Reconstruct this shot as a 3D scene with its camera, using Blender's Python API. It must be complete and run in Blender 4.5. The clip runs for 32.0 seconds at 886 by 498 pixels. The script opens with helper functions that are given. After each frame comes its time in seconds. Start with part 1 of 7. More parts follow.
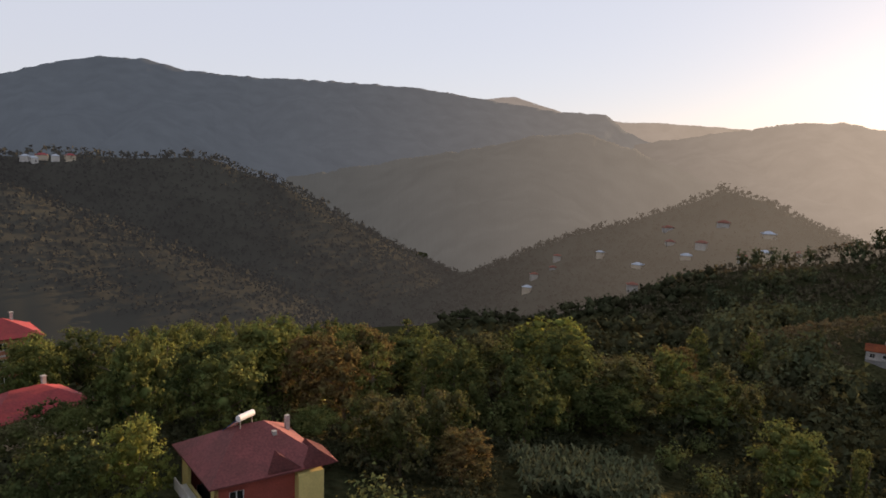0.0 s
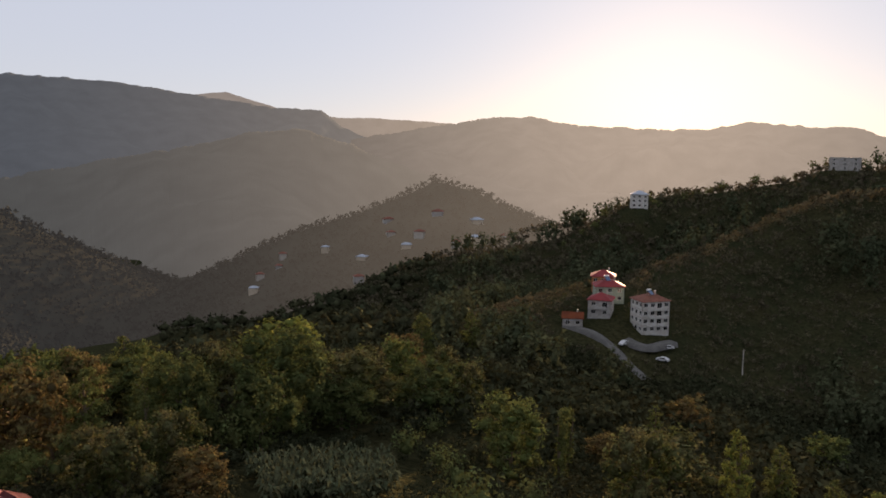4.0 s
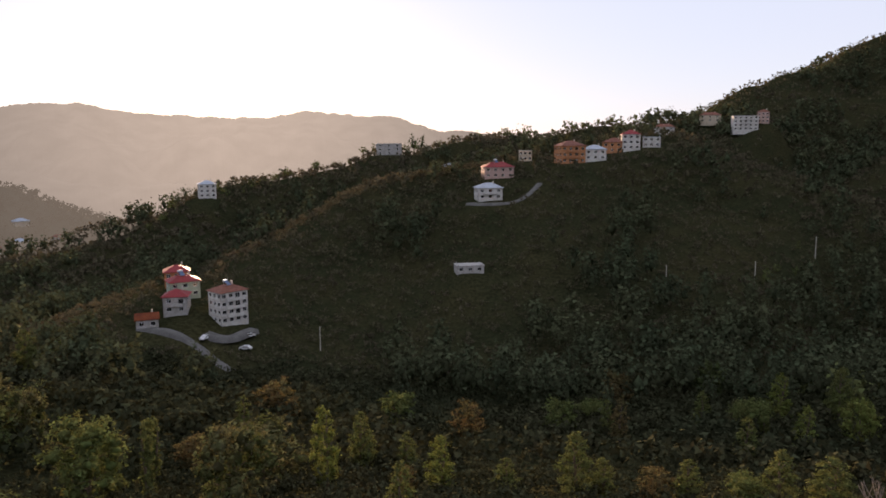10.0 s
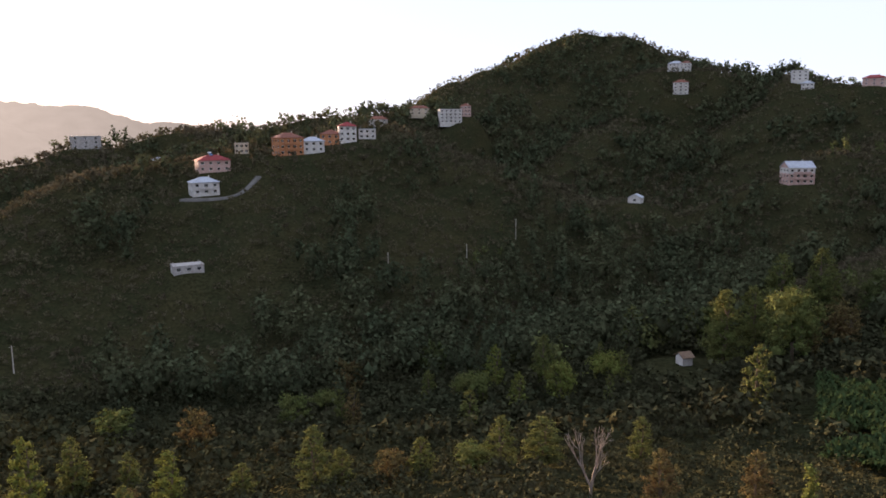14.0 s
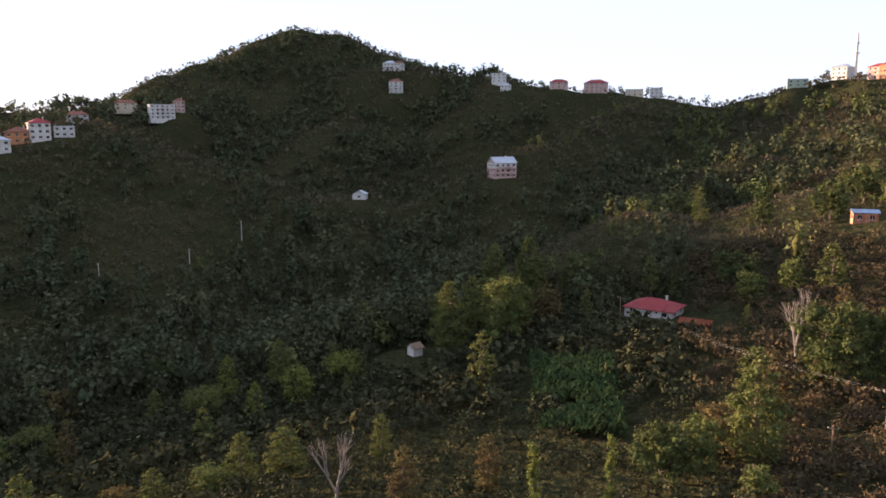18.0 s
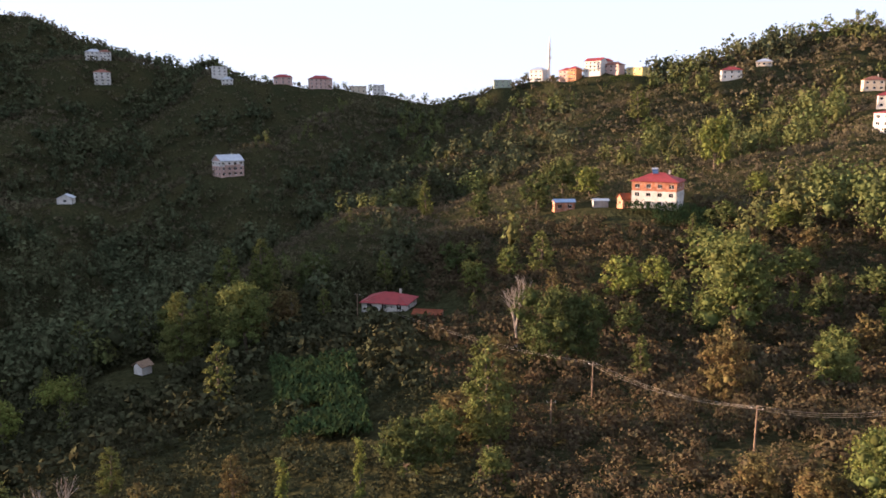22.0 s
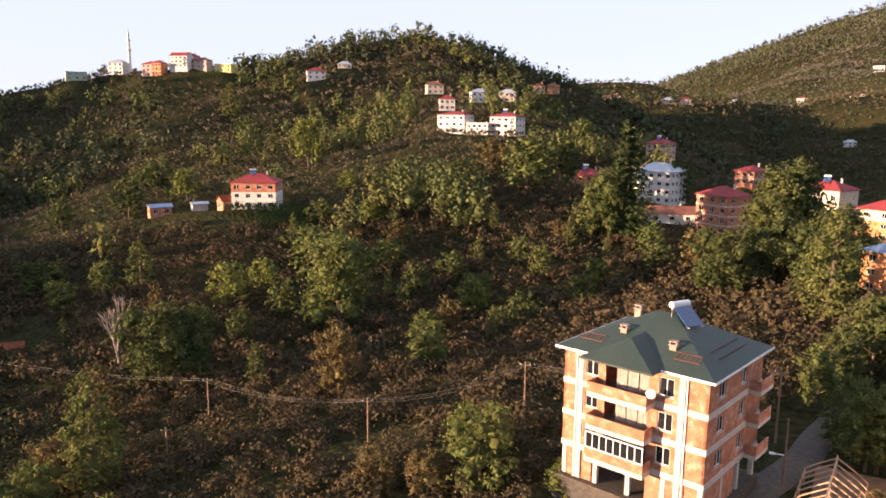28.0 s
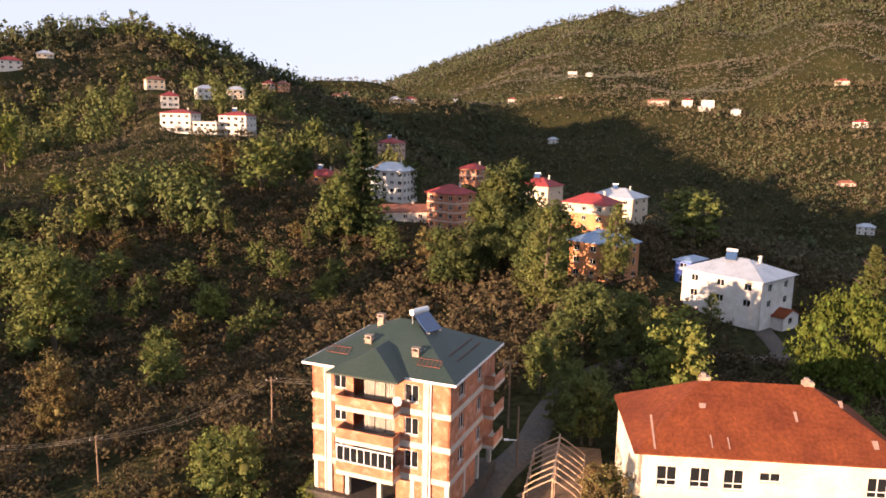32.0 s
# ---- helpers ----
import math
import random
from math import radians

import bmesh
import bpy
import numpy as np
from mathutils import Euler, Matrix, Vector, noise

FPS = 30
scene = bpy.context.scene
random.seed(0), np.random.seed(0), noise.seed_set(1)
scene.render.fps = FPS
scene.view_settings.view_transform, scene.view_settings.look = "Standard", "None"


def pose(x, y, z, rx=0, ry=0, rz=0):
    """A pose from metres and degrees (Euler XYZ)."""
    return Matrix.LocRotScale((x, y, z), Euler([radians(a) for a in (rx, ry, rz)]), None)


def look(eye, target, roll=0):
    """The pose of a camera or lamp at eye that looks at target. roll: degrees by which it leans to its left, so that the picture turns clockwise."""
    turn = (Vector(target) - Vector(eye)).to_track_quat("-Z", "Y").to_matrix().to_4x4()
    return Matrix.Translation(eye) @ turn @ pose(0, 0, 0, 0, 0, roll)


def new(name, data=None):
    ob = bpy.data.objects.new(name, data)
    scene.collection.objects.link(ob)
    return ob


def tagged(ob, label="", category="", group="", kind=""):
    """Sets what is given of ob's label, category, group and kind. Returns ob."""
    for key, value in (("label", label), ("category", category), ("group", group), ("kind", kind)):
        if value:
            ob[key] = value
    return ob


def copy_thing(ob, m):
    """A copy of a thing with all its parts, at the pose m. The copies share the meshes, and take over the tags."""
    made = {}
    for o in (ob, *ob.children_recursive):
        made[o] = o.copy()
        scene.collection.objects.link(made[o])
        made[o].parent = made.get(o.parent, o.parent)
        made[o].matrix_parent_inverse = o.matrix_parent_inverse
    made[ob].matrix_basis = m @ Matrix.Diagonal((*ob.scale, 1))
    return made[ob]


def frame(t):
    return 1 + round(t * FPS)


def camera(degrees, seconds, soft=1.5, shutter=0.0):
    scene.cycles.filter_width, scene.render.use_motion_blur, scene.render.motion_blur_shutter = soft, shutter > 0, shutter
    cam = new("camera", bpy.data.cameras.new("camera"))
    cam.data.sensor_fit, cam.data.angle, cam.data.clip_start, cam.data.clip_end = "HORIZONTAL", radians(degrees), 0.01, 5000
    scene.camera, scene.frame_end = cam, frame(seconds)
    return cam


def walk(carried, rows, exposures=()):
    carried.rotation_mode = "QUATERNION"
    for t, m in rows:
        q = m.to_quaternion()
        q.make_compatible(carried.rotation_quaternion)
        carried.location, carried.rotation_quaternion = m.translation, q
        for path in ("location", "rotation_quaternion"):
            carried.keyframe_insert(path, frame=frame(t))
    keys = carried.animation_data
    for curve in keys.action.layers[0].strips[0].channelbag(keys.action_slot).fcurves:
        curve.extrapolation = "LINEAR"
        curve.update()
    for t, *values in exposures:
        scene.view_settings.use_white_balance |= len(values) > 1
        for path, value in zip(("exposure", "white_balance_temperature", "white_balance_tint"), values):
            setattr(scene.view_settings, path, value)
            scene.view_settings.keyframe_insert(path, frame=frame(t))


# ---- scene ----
cam = camera(61.4, 32.0, soft=1.7)
ROWS = [
    (0.0, -0.00, 0.00, 0.00, 0.00, -7.46, -1.85), (0.5, 0.00, 0.05, 0.07, -2.37, -7.39, -1.65), (1.0, 0.01, 0.09, 0.14, -4.98, -7.32, -1.44),
    (1.5, 0.02, 0.13, 0.20, -7.63, -7.29, -1.25), (2.0, 0.06, 0.18, 0.25, -10.27, -7.26, -1.11), (2.5, 0.11, 0.24, 0.30, -12.93, -7.27, -1.00),
    (3.0, 0.15, 0.31, 0.34, -15.59, -7.29, -0.85), (3.5, 0.18, 0.41, 0.37, -18.30, -7.32, -0.65), (5.5, 0.21, 0.89, 0.52, -29.12, -7.53, -0.24),
    (6.0, 0.24, 1.00, 0.56, -31.78, -7.60, -0.14), (6.5, 0.28, 1.11, 0.61, -34.48, -7.66, -0.07), (7.0, 0.34, 1.20, 0.65, -37.17, -7.74, 0.01),
    (7.5, 0.41, 1.28, 0.70, -39.87, -7.82, 0.06), (8.0, 0.49, 1.34, 0.73, -42.57, -7.90, 0.10), (8.5, 0.58, 1.40, 0.76, -45.24, -7.99, 0.14),
    (9.0, 0.70, 1.46, 0.78, -47.89, -8.07, 0.17), (9.5, 0.83, 1.52, 0.78, -50.54, -8.13, 0.23), (10.0, 0.97, 1.59, 0.77, -53.23, -8.20, 0.31),
    (10.5, 1.09, 1.67, 0.75, -55.91, -8.28, 0.38), (11.0, 1.19, 1.76, 0.71, -58.59, -8.36, 0.42), (11.5, 1.27, 1.85, 0.67, -61.27, -8.43, 0.44),
    (12.0, 1.33, 1.94, 0.64, -63.95, -8.52, 0.45), (12.5, 1.41, 2.05, 0.63, -66.44, -8.61, 0.46), (13.0, 1.49, 2.15, 0.64, -69.10, -8.73, 0.41),
    (13.5, 1.60, 2.25, 0.68, -71.79, -8.83, 0.40), (14.0, 1.72, 2.36, 0.76, -74.48, -8.93, 0.37), (14.5, 1.86, 2.46, 0.87, -77.15, -9.03, 0.33),
    (16.5, 2.41, 2.85, 1.49, -85.47, -9.32, 0.32), (17.0, 2.52, 2.92, 1.66, -87.73, -9.36, 0.23), (17.5, 2.62, 2.97, 1.86, -91.24, -9.37, 0.21),
    (18.0, 2.71, 3.00, 2.07, -95.43, -9.36, 0.18), (18.5, 2.82, 3.01, 2.29, -99.31, -9.36, 0.13), (19.0, 2.93, 3.02, 2.50, -102.19, -9.41, 0.13),
    (19.5, 3.04, 3.03, 2.69, -104.39, -9.47, 0.15), (20.0, 3.17, 3.04, 2.86, -106.50, -9.54, 0.15), (20.5, 3.31, 3.05, 3.01, -108.66, -9.63, 0.12),
    (21.0, 3.44, 3.07, 3.16, -110.98, -9.71, 0.07), (21.5, 3.57, 3.09, 3.30, -113.47, -9.76, 0.00), (22.0, 3.70, 3.10, 3.42, -115.98, -9.81, -0.05),
    (22.5, 3.83, 3.10, 3.54, -118.51, -9.83, -0.11), (23.0, 3.96, 3.10, 3.65, -121.02, -9.86, -0.16), (23.5, 4.08, 3.08, 3.77, -123.54, -9.88, -0.21),
    (24.0, 4.19, 3.05, 3.90, -126.07, -9.92, -0.27), (24.5, 4.27, 3.01, 4.05, -128.58, -9.92, -0.31), (25.0, 4.32, 2.97, 4.21, -131.07, -9.94, -0.33),
    (25.5, 4.36, 2.93, 4.38, -133.58, -9.95, -0.33), (27.5, 4.56, 2.74, 5.18, -143.66, -10.03, -0.45), (28.0, 4.60, 2.70, 5.37, -146.18, -10.04, -0.51),
    (28.5, 4.64, 2.65, 5.54, -148.70, -10.04, -0.55), (29.0, 4.67, 2.60, 5.73, -151.19, -10.04, -0.59), (29.5, 4.70, 2.54, 5.93, -153.71, -10.04, -0.64),
    (30.0, 4.75, 2.47, 6.14, -156.22, -10.05, -0.70), (30.5, 4.82, 2.40, 6.35, -158.75, -10.08, -0.79), (31.0, 4.90, 2.33, 6.55, -161.27, -10.07, -0.84),
    (31.5, 4.99, 2.25, 6.73, -163.82, -10.07, -0.96), (32.0, 5.08, 2.19, 6.91, -166.36, -10.05, -1.08),
]
SKY, SUN = 0.09, 4.2
EXPOSURES = [(0.0, 1.65, 7300, 24), (4.0, 1.5, 7200, 24), (7.0, 1.55, 7200, 23), (11.0, 1.95, 6900, 28), (16.0, 2.25, 6500, 26), (20.0, 2.3, 6400, 25), (26.0, 2.15, 6600, 28), (32.0, 2.05, 6800, 27)]
walk(cam, [(t, pose(x, y, z, 90 + pitch, 0, yaw) @ pose(0, 0, 0, 0, 0, -roll)) for t, x, y, z, yaw, pitch, roll in ROWS],
     exposures=EXPOSURES)

# ---- sky and sun: a low sun just over the western ridges ----
SUN_AZ, SUN_EL = 38.0, 6.4
world = bpy.data.worlds.new("world")
scene.world = world
world.use_nodes = True
wn = world.node_tree.nodes
sky = wn.new("ShaderNodeTexSky")
sky.sky_type, sky.sun_disc = "NISHITA", False
sky.sun_elevation, sky.sun_rotation = radians(SUN_EL), radians(SUN_AZ)
sky.altitude, sky.air_density, sky.dust_density, sky.ozone_density = 300, 0.9, 0.6, 2.0
wn["Background"].inputs["Strength"].default_value = SKY
# light scattered many times in the evening haze, even over the whole sky
haze = wn.new("ShaderNodeMix")
haze.data_type = "RGBA"
haze.inputs["Factor"].default_value = 0.88
haze.inputs["B"].default_value = (2.1, 2.5, 2.95, 1)
world.node_tree.links.new(sky.outputs[0], haze.inputs["A"])
world.node_tree.links.new(haze.outputs["Result"], wn["Background"].inputs[0])
sun_dir = Vector((math.sin(radians(SUN_AZ)) * math.cos(radians(SUN_EL)), math.cos(radians(SUN_AZ)) * math.cos(radians(SUN_EL)), math.sin(radians(SUN_EL))))
sun = new("sun", bpy.data.lights.new("sun", "SUN"))
sun.data.energy, sun.data.angle, sun.data.color = SUN, radians(0.6), (1.0, 0.71, 0.44)
sun.matrix_basis = look((0, 0, 0), -sun_dir)


# ---- small helpers ----
def polar(a, d, z=0.0):
    """A place from its bearing (degrees, clockwise from the first view), distance and height."""
    return Vector((d * math.sin(radians(a)), d * math.cos(radians(a)), z))


def material(name, colour, rough=0.8, metal=0.0, scale=4.0, amount=0.25, bump=0.0, second=None, random_amount=0.0, coord="Object", fine=9.0, spec=0.3, translucent=0.0, island=False):
    m = bpy.data.materials.new(name)
    m.use_nodes = True
    nt = m.node_tree
    b = nt.nodes["Principled BSDF"]
    b.inputs["Roughness"].default_value, b.inputs["Metallic"].default_value = rough, metal
    b.inputs["Specular IOR Level"].default_value = spec
    L = nt.links.new
    if coord == "World":
        src = nt.nodes.new("ShaderNodeNewGeometry").outputs["Position"]
    else:
        src = nt.nodes.new("ShaderNodeTexCoord").outputs["Object"]
    coarse = nt.nodes.new("ShaderNodeTexNoise")
    coarse.inputs["Scale"].default_value, coarse.inputs["Detail"].default_value = scale, 4
    grain = nt.nodes.new("ShaderNodeTexNoise")
    grain.inputs["Scale"].default_value, grain.inputs["Detail"].default_value = scale * fine, 3
    L(src, coarse.inputs["Vector"])
    L(src, grain.inputs["Vector"])
    mix = nt.nodes.new("ShaderNodeMix")
    mix.data_type = "RGBA"
    c2 = second or tuple(c * (1 - amount) for c in colour)
    mix.inputs["A"].default_value, mix.inputs["B"].default_value = (*colour, 1), (*c2, 1)
    ramp = nt.nodes.new("ShaderNodeMapRange")
    ramp.inputs["From Min"].default_value, ramp.inputs["From Max"].default_value = 0.35, 0.65
    L(coarse.outputs["Fac"], ramp.inputs["Value"])
    L(ramp.outputs["Result"], mix.inputs["Factor"])
    hsv = nt.nodes.new("ShaderNodeHueSaturation")
    L(mix.outputs["Result"], hsv.inputs["Color"])
    val = nt.nodes.new("ShaderNodeMapRange")
    val.inputs["From Min"].default_value, val.inputs["From Max"].default_value = 0.3, 0.7
    val.inputs["To Min"].default_value, val.inputs["To Max"].default_value = 1 - amount * 0.7, 1 + amount * 0.7
    L(grain.outputs["Fac"], val.inputs["Value"])
    out_val = val.outputs["Result"]
    if random_amount:
        rnd = nt.nodes.new("ShaderNodeNewGeometry").outputs["Random Per Island"] if island else nt.nodes.new("ShaderNodeObjectInfo").outputs["Random"]
        mr = nt.nodes.new("ShaderNodeMapRange")
        mr.inputs["To Min"].default_value, mr.inputs["To Max"].default_value = 1 - random_amount, 1 + random_amount
        L(rnd, mr.inputs["Value"])
        mul = nt.nodes.new("ShaderNodeMath")
        mul.operation = "MULTIPLY"
        L(out_val, mul.inputs[0])
        L(mr.outputs["Result"], mul.inputs[1])
        out_val = mul.outputs[0]
        hue = nt.nodes.new("ShaderNodeMapRange")
        hue.inputs["To Min"].default_value, hue.inputs["To Max"].default_value = 0.5 - random_amount * 0.07, 0.5 + random_amount * 0.05
        L(rnd, hue.inputs["Value"])
        L(hue.outputs["Result"], hsv.inputs["Hue"])
    L(out_val, hsv.inputs["Value"])
    L(hsv.outputs["Color"], b.inputs["Base Color"])
    if bump:
        bp = nt.nodes.new("ShaderNodeBump")
        bp.inputs["Strength"].default_value, bp.inputs["Distance"].default_value = bump, 0.05
        L(grain.outputs["Fac"], bp.inputs["Height"])
        L(bp.outputs["Normal"], b.inputs["Normal"])
    if translucent:
        tr = nt.nodes.new("ShaderNodeBsdfTranslucent")
        L(hsv.outputs["Color"], tr.inputs["Color"])
        ms = nt.nodes.new("ShaderNodeMixShader")
        ms.inputs[0].default_value = translucent
        L(b.outputs[0], ms.inputs[1])
        L(tr.outputs[0], ms.inputs[2])
        L(ms.outputs[0], nt.nodes["Material Output"].inputs["Surface"])
    return m


def part(name, bm, mat, parent=None, label="", smooth=False):
    """Links a bmesh as one mesh object, under its thing if one is given."""
    if name in ("wall", "rafter"):
        bmesh.ops.remove_doubles(bm, verts=bm.verts, dist=0.0005)
    if name == "wall" and parent and parent.name in ("hall_building", "apartment_building"):
        while True:
            seen, stack = set(), [next(iter(bm.verts))]
            while stack:
                v = stack.pop()
                if v not in seen:
                    seen.add(v)
                    stack.extend(e.other_vert(v) for e in v.link_edges)
            if len(seen) == len(bm.verts):
                break
            rest = bm.copy()
            bm.verts.index_update()
            marks = {v.index for v in seen}
            rest.verts.ensure_lookup_table()
            bmesh.ops.delete(rest, geom=[v for i, v in enumerate(rest.verts) if i not in marks], context="VERTS")
            bmesh.ops.delete(bm, geom=list(seen), context="VERTS")
            piece = bpy.data.meshes.new(name)
            rest.to_mesh(piece)
            rest.free()
            for m in mat if isinstance(mat, (list, tuple)) else (mat,):
                piece.materials.append(m)
            side = new(name, piece)
            side.parent = parent
    me = bpy.data.meshes.new(name)
    bm.to_mesh(me)
    bm.free()
    for m in mat if isinstance(mat, (list, tuple)) else (mat,):
        me.materials.append(m)
    if smooth:
        me.polygons.foreach_set("use_smooth", [True] * len(me.polygons))
    ob = new(name, me)
    if parent:
        ob.parent = parent
    return tagged(ob, label)


def box(bm, x0, y0, z0, x1, y1, z1, mat=0):
    v = [bm.verts.new(p) for p in ((x0, y0, z0), (x1, y0, z0), (x1, y1, z0), (x0, y1, z0), (x0, y0, z1), (x1, y0, z1), (x1, y1, z1), (x0, y1, z1))]
    for f in ((3, 2, 1, 0), (4, 5, 6, 7), (0, 1, 5, 4), (1, 2, 6, 5), (2, 3, 7, 6), (3, 0, 4, 7)):
        bm.faces.new([v[i] for i in f]).material_index = mat
    return v


def numpy_mesh(name, verts, quads, mat, smooth=False):
    me = bpy.data.meshes.new(name)
    n, k = len(quads), quads.shape[1]
    me.vertices.add(len(verts))
    me.vertices.foreach_set("co", np.asarray(verts, np.float32).ravel())
    me.loops.add(n * k)
    me.loops.foreach_set("vertex_index", quads.astype(np.int32).ravel())
    me.polygons.add(n)
    me.polygons.foreach_set("loop_start", np.arange(0, n * k, k, dtype=np.int32))
    if smooth:
        me.polygons.foreach_set("use_smooth", np.ones(n, bool))
    me.update(calc_edges=True)
    for m in mat if isinstance(mat, (list, tuple)) else (mat,):
        me.materials.append(m)
    return new(name, me)

# ---- materials ----
M_GROUND = material("undergrowth", (0.036, 0.034, 0.016), 0.95, scale=0.05, amount=0.6, second=(0.026, 0.029, 0.014), coord="World", fine=16, bump=1.0, spec=0.0)
M_GROUND.node_tree.nodes["Bump"].inputs["Distance"].default_value = 0.8
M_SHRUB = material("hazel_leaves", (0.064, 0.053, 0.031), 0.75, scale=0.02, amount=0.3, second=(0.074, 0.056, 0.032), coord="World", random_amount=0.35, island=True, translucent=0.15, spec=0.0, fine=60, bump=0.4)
# the next two are hazel greyed and paled: haze put into the leaf colour
M_HAZED_HAZEL = material("hazed_hazel_leaves", (0.090, 0.076, 0.050), 0.75, scale=0.02, amount=0.3, second=(0.088, 0.080, 0.046), coord="World", random_amount=0.2, island=True, translucent=0.15, spec=0.0, fine=60, bump=0.4)
M_HAZED_FAR_HAZEL = material("hazed_far_hazel_leaves", (0.120, 0.104, 0.080), 0.75, scale=0.008, amount=0.3, second=(0.086, 0.092, 0.074), coord="World", random_amount=0.2, island=True, translucent=0.15, spec=0.0, fine=60, bump=0.4)
M_BRAMBLE = material("thicket_leaves", (0.036, 0.041, 0.022), 0.7, scale=0.03, amount=0.3, second=(0.048, 0.048, 0.025), coord="World", random_amount=0.4, island=True, translucent=0.05, spec=0.0, fine=60, bump=0.4)
M_WOOD_TREE = material("dark_wood_leaves", (0.050, 0.062, 0.034), 0.7, scale=0.03, amount=0.3, second=(0.074, 0.080, 0.042), coord="World", random_amount=0.35, island=True, translucent=0.1, spec=0.0, fine=60, bump=0.4)
M_TREE = material("broad_leaves", (0.078, 0.098, 0.036), 0.7, scale=0.03, amount=0.3, second=(0.100, 0.104, 0.040), coord="World", random_amount=0.35, island=True, translucent=0.1, spec=0.0, fine=60, bump=0.4)

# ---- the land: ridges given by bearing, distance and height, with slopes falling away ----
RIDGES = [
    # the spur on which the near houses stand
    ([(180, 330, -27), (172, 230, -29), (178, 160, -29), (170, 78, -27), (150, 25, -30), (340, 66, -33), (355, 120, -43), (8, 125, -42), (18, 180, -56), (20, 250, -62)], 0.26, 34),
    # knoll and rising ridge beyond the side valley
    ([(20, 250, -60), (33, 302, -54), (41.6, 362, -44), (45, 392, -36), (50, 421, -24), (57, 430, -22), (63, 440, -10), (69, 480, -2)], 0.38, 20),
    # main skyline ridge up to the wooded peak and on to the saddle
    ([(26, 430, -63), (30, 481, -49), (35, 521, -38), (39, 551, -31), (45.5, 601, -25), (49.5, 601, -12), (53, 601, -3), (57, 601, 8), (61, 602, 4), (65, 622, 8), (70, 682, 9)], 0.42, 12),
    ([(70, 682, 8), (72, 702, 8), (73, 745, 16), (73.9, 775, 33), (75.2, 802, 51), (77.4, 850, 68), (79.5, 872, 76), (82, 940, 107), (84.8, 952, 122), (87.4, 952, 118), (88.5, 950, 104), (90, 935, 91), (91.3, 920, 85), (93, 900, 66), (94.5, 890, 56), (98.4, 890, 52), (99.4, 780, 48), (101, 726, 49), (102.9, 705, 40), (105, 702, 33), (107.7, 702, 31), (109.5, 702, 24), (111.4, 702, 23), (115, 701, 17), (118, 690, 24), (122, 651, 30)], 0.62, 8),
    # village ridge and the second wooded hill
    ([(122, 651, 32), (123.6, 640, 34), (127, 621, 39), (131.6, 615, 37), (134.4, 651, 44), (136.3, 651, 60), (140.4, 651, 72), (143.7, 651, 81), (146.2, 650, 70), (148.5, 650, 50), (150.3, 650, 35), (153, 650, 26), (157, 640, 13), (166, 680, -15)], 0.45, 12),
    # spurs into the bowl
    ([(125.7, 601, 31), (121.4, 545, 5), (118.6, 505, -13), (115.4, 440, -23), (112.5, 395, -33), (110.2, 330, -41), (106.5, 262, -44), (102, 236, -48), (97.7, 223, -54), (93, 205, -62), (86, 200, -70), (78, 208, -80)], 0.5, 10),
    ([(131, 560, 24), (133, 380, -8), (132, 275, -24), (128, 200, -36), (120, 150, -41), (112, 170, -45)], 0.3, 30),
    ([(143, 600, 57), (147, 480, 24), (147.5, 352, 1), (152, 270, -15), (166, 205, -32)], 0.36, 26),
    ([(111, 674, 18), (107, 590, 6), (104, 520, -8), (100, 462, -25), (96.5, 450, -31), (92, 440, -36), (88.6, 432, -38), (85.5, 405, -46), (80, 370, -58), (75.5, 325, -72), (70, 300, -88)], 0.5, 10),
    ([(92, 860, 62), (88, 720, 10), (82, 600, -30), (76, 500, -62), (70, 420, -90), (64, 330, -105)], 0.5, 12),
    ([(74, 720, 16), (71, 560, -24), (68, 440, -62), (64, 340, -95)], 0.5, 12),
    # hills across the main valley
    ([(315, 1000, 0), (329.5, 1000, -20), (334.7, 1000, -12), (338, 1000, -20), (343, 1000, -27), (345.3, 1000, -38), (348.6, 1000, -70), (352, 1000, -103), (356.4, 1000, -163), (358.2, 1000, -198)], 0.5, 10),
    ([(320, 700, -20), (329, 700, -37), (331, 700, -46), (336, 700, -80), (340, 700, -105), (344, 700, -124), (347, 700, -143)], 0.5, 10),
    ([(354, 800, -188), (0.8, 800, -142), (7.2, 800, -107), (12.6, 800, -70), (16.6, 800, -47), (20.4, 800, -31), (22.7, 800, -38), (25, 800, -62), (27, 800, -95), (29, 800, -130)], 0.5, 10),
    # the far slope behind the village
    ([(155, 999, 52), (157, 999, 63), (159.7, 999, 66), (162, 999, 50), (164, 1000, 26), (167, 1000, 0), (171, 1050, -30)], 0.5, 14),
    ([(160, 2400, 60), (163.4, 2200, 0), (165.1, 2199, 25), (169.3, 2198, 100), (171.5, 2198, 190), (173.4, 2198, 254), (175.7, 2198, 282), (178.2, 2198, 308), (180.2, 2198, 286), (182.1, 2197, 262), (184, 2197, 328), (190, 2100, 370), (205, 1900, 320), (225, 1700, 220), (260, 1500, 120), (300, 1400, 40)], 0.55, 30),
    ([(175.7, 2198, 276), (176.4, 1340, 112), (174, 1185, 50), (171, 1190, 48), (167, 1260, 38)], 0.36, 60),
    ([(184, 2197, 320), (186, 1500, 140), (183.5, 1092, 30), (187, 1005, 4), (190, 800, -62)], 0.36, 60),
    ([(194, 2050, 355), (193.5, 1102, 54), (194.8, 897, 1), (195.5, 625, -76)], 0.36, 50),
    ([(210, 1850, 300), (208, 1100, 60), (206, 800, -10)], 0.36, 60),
]

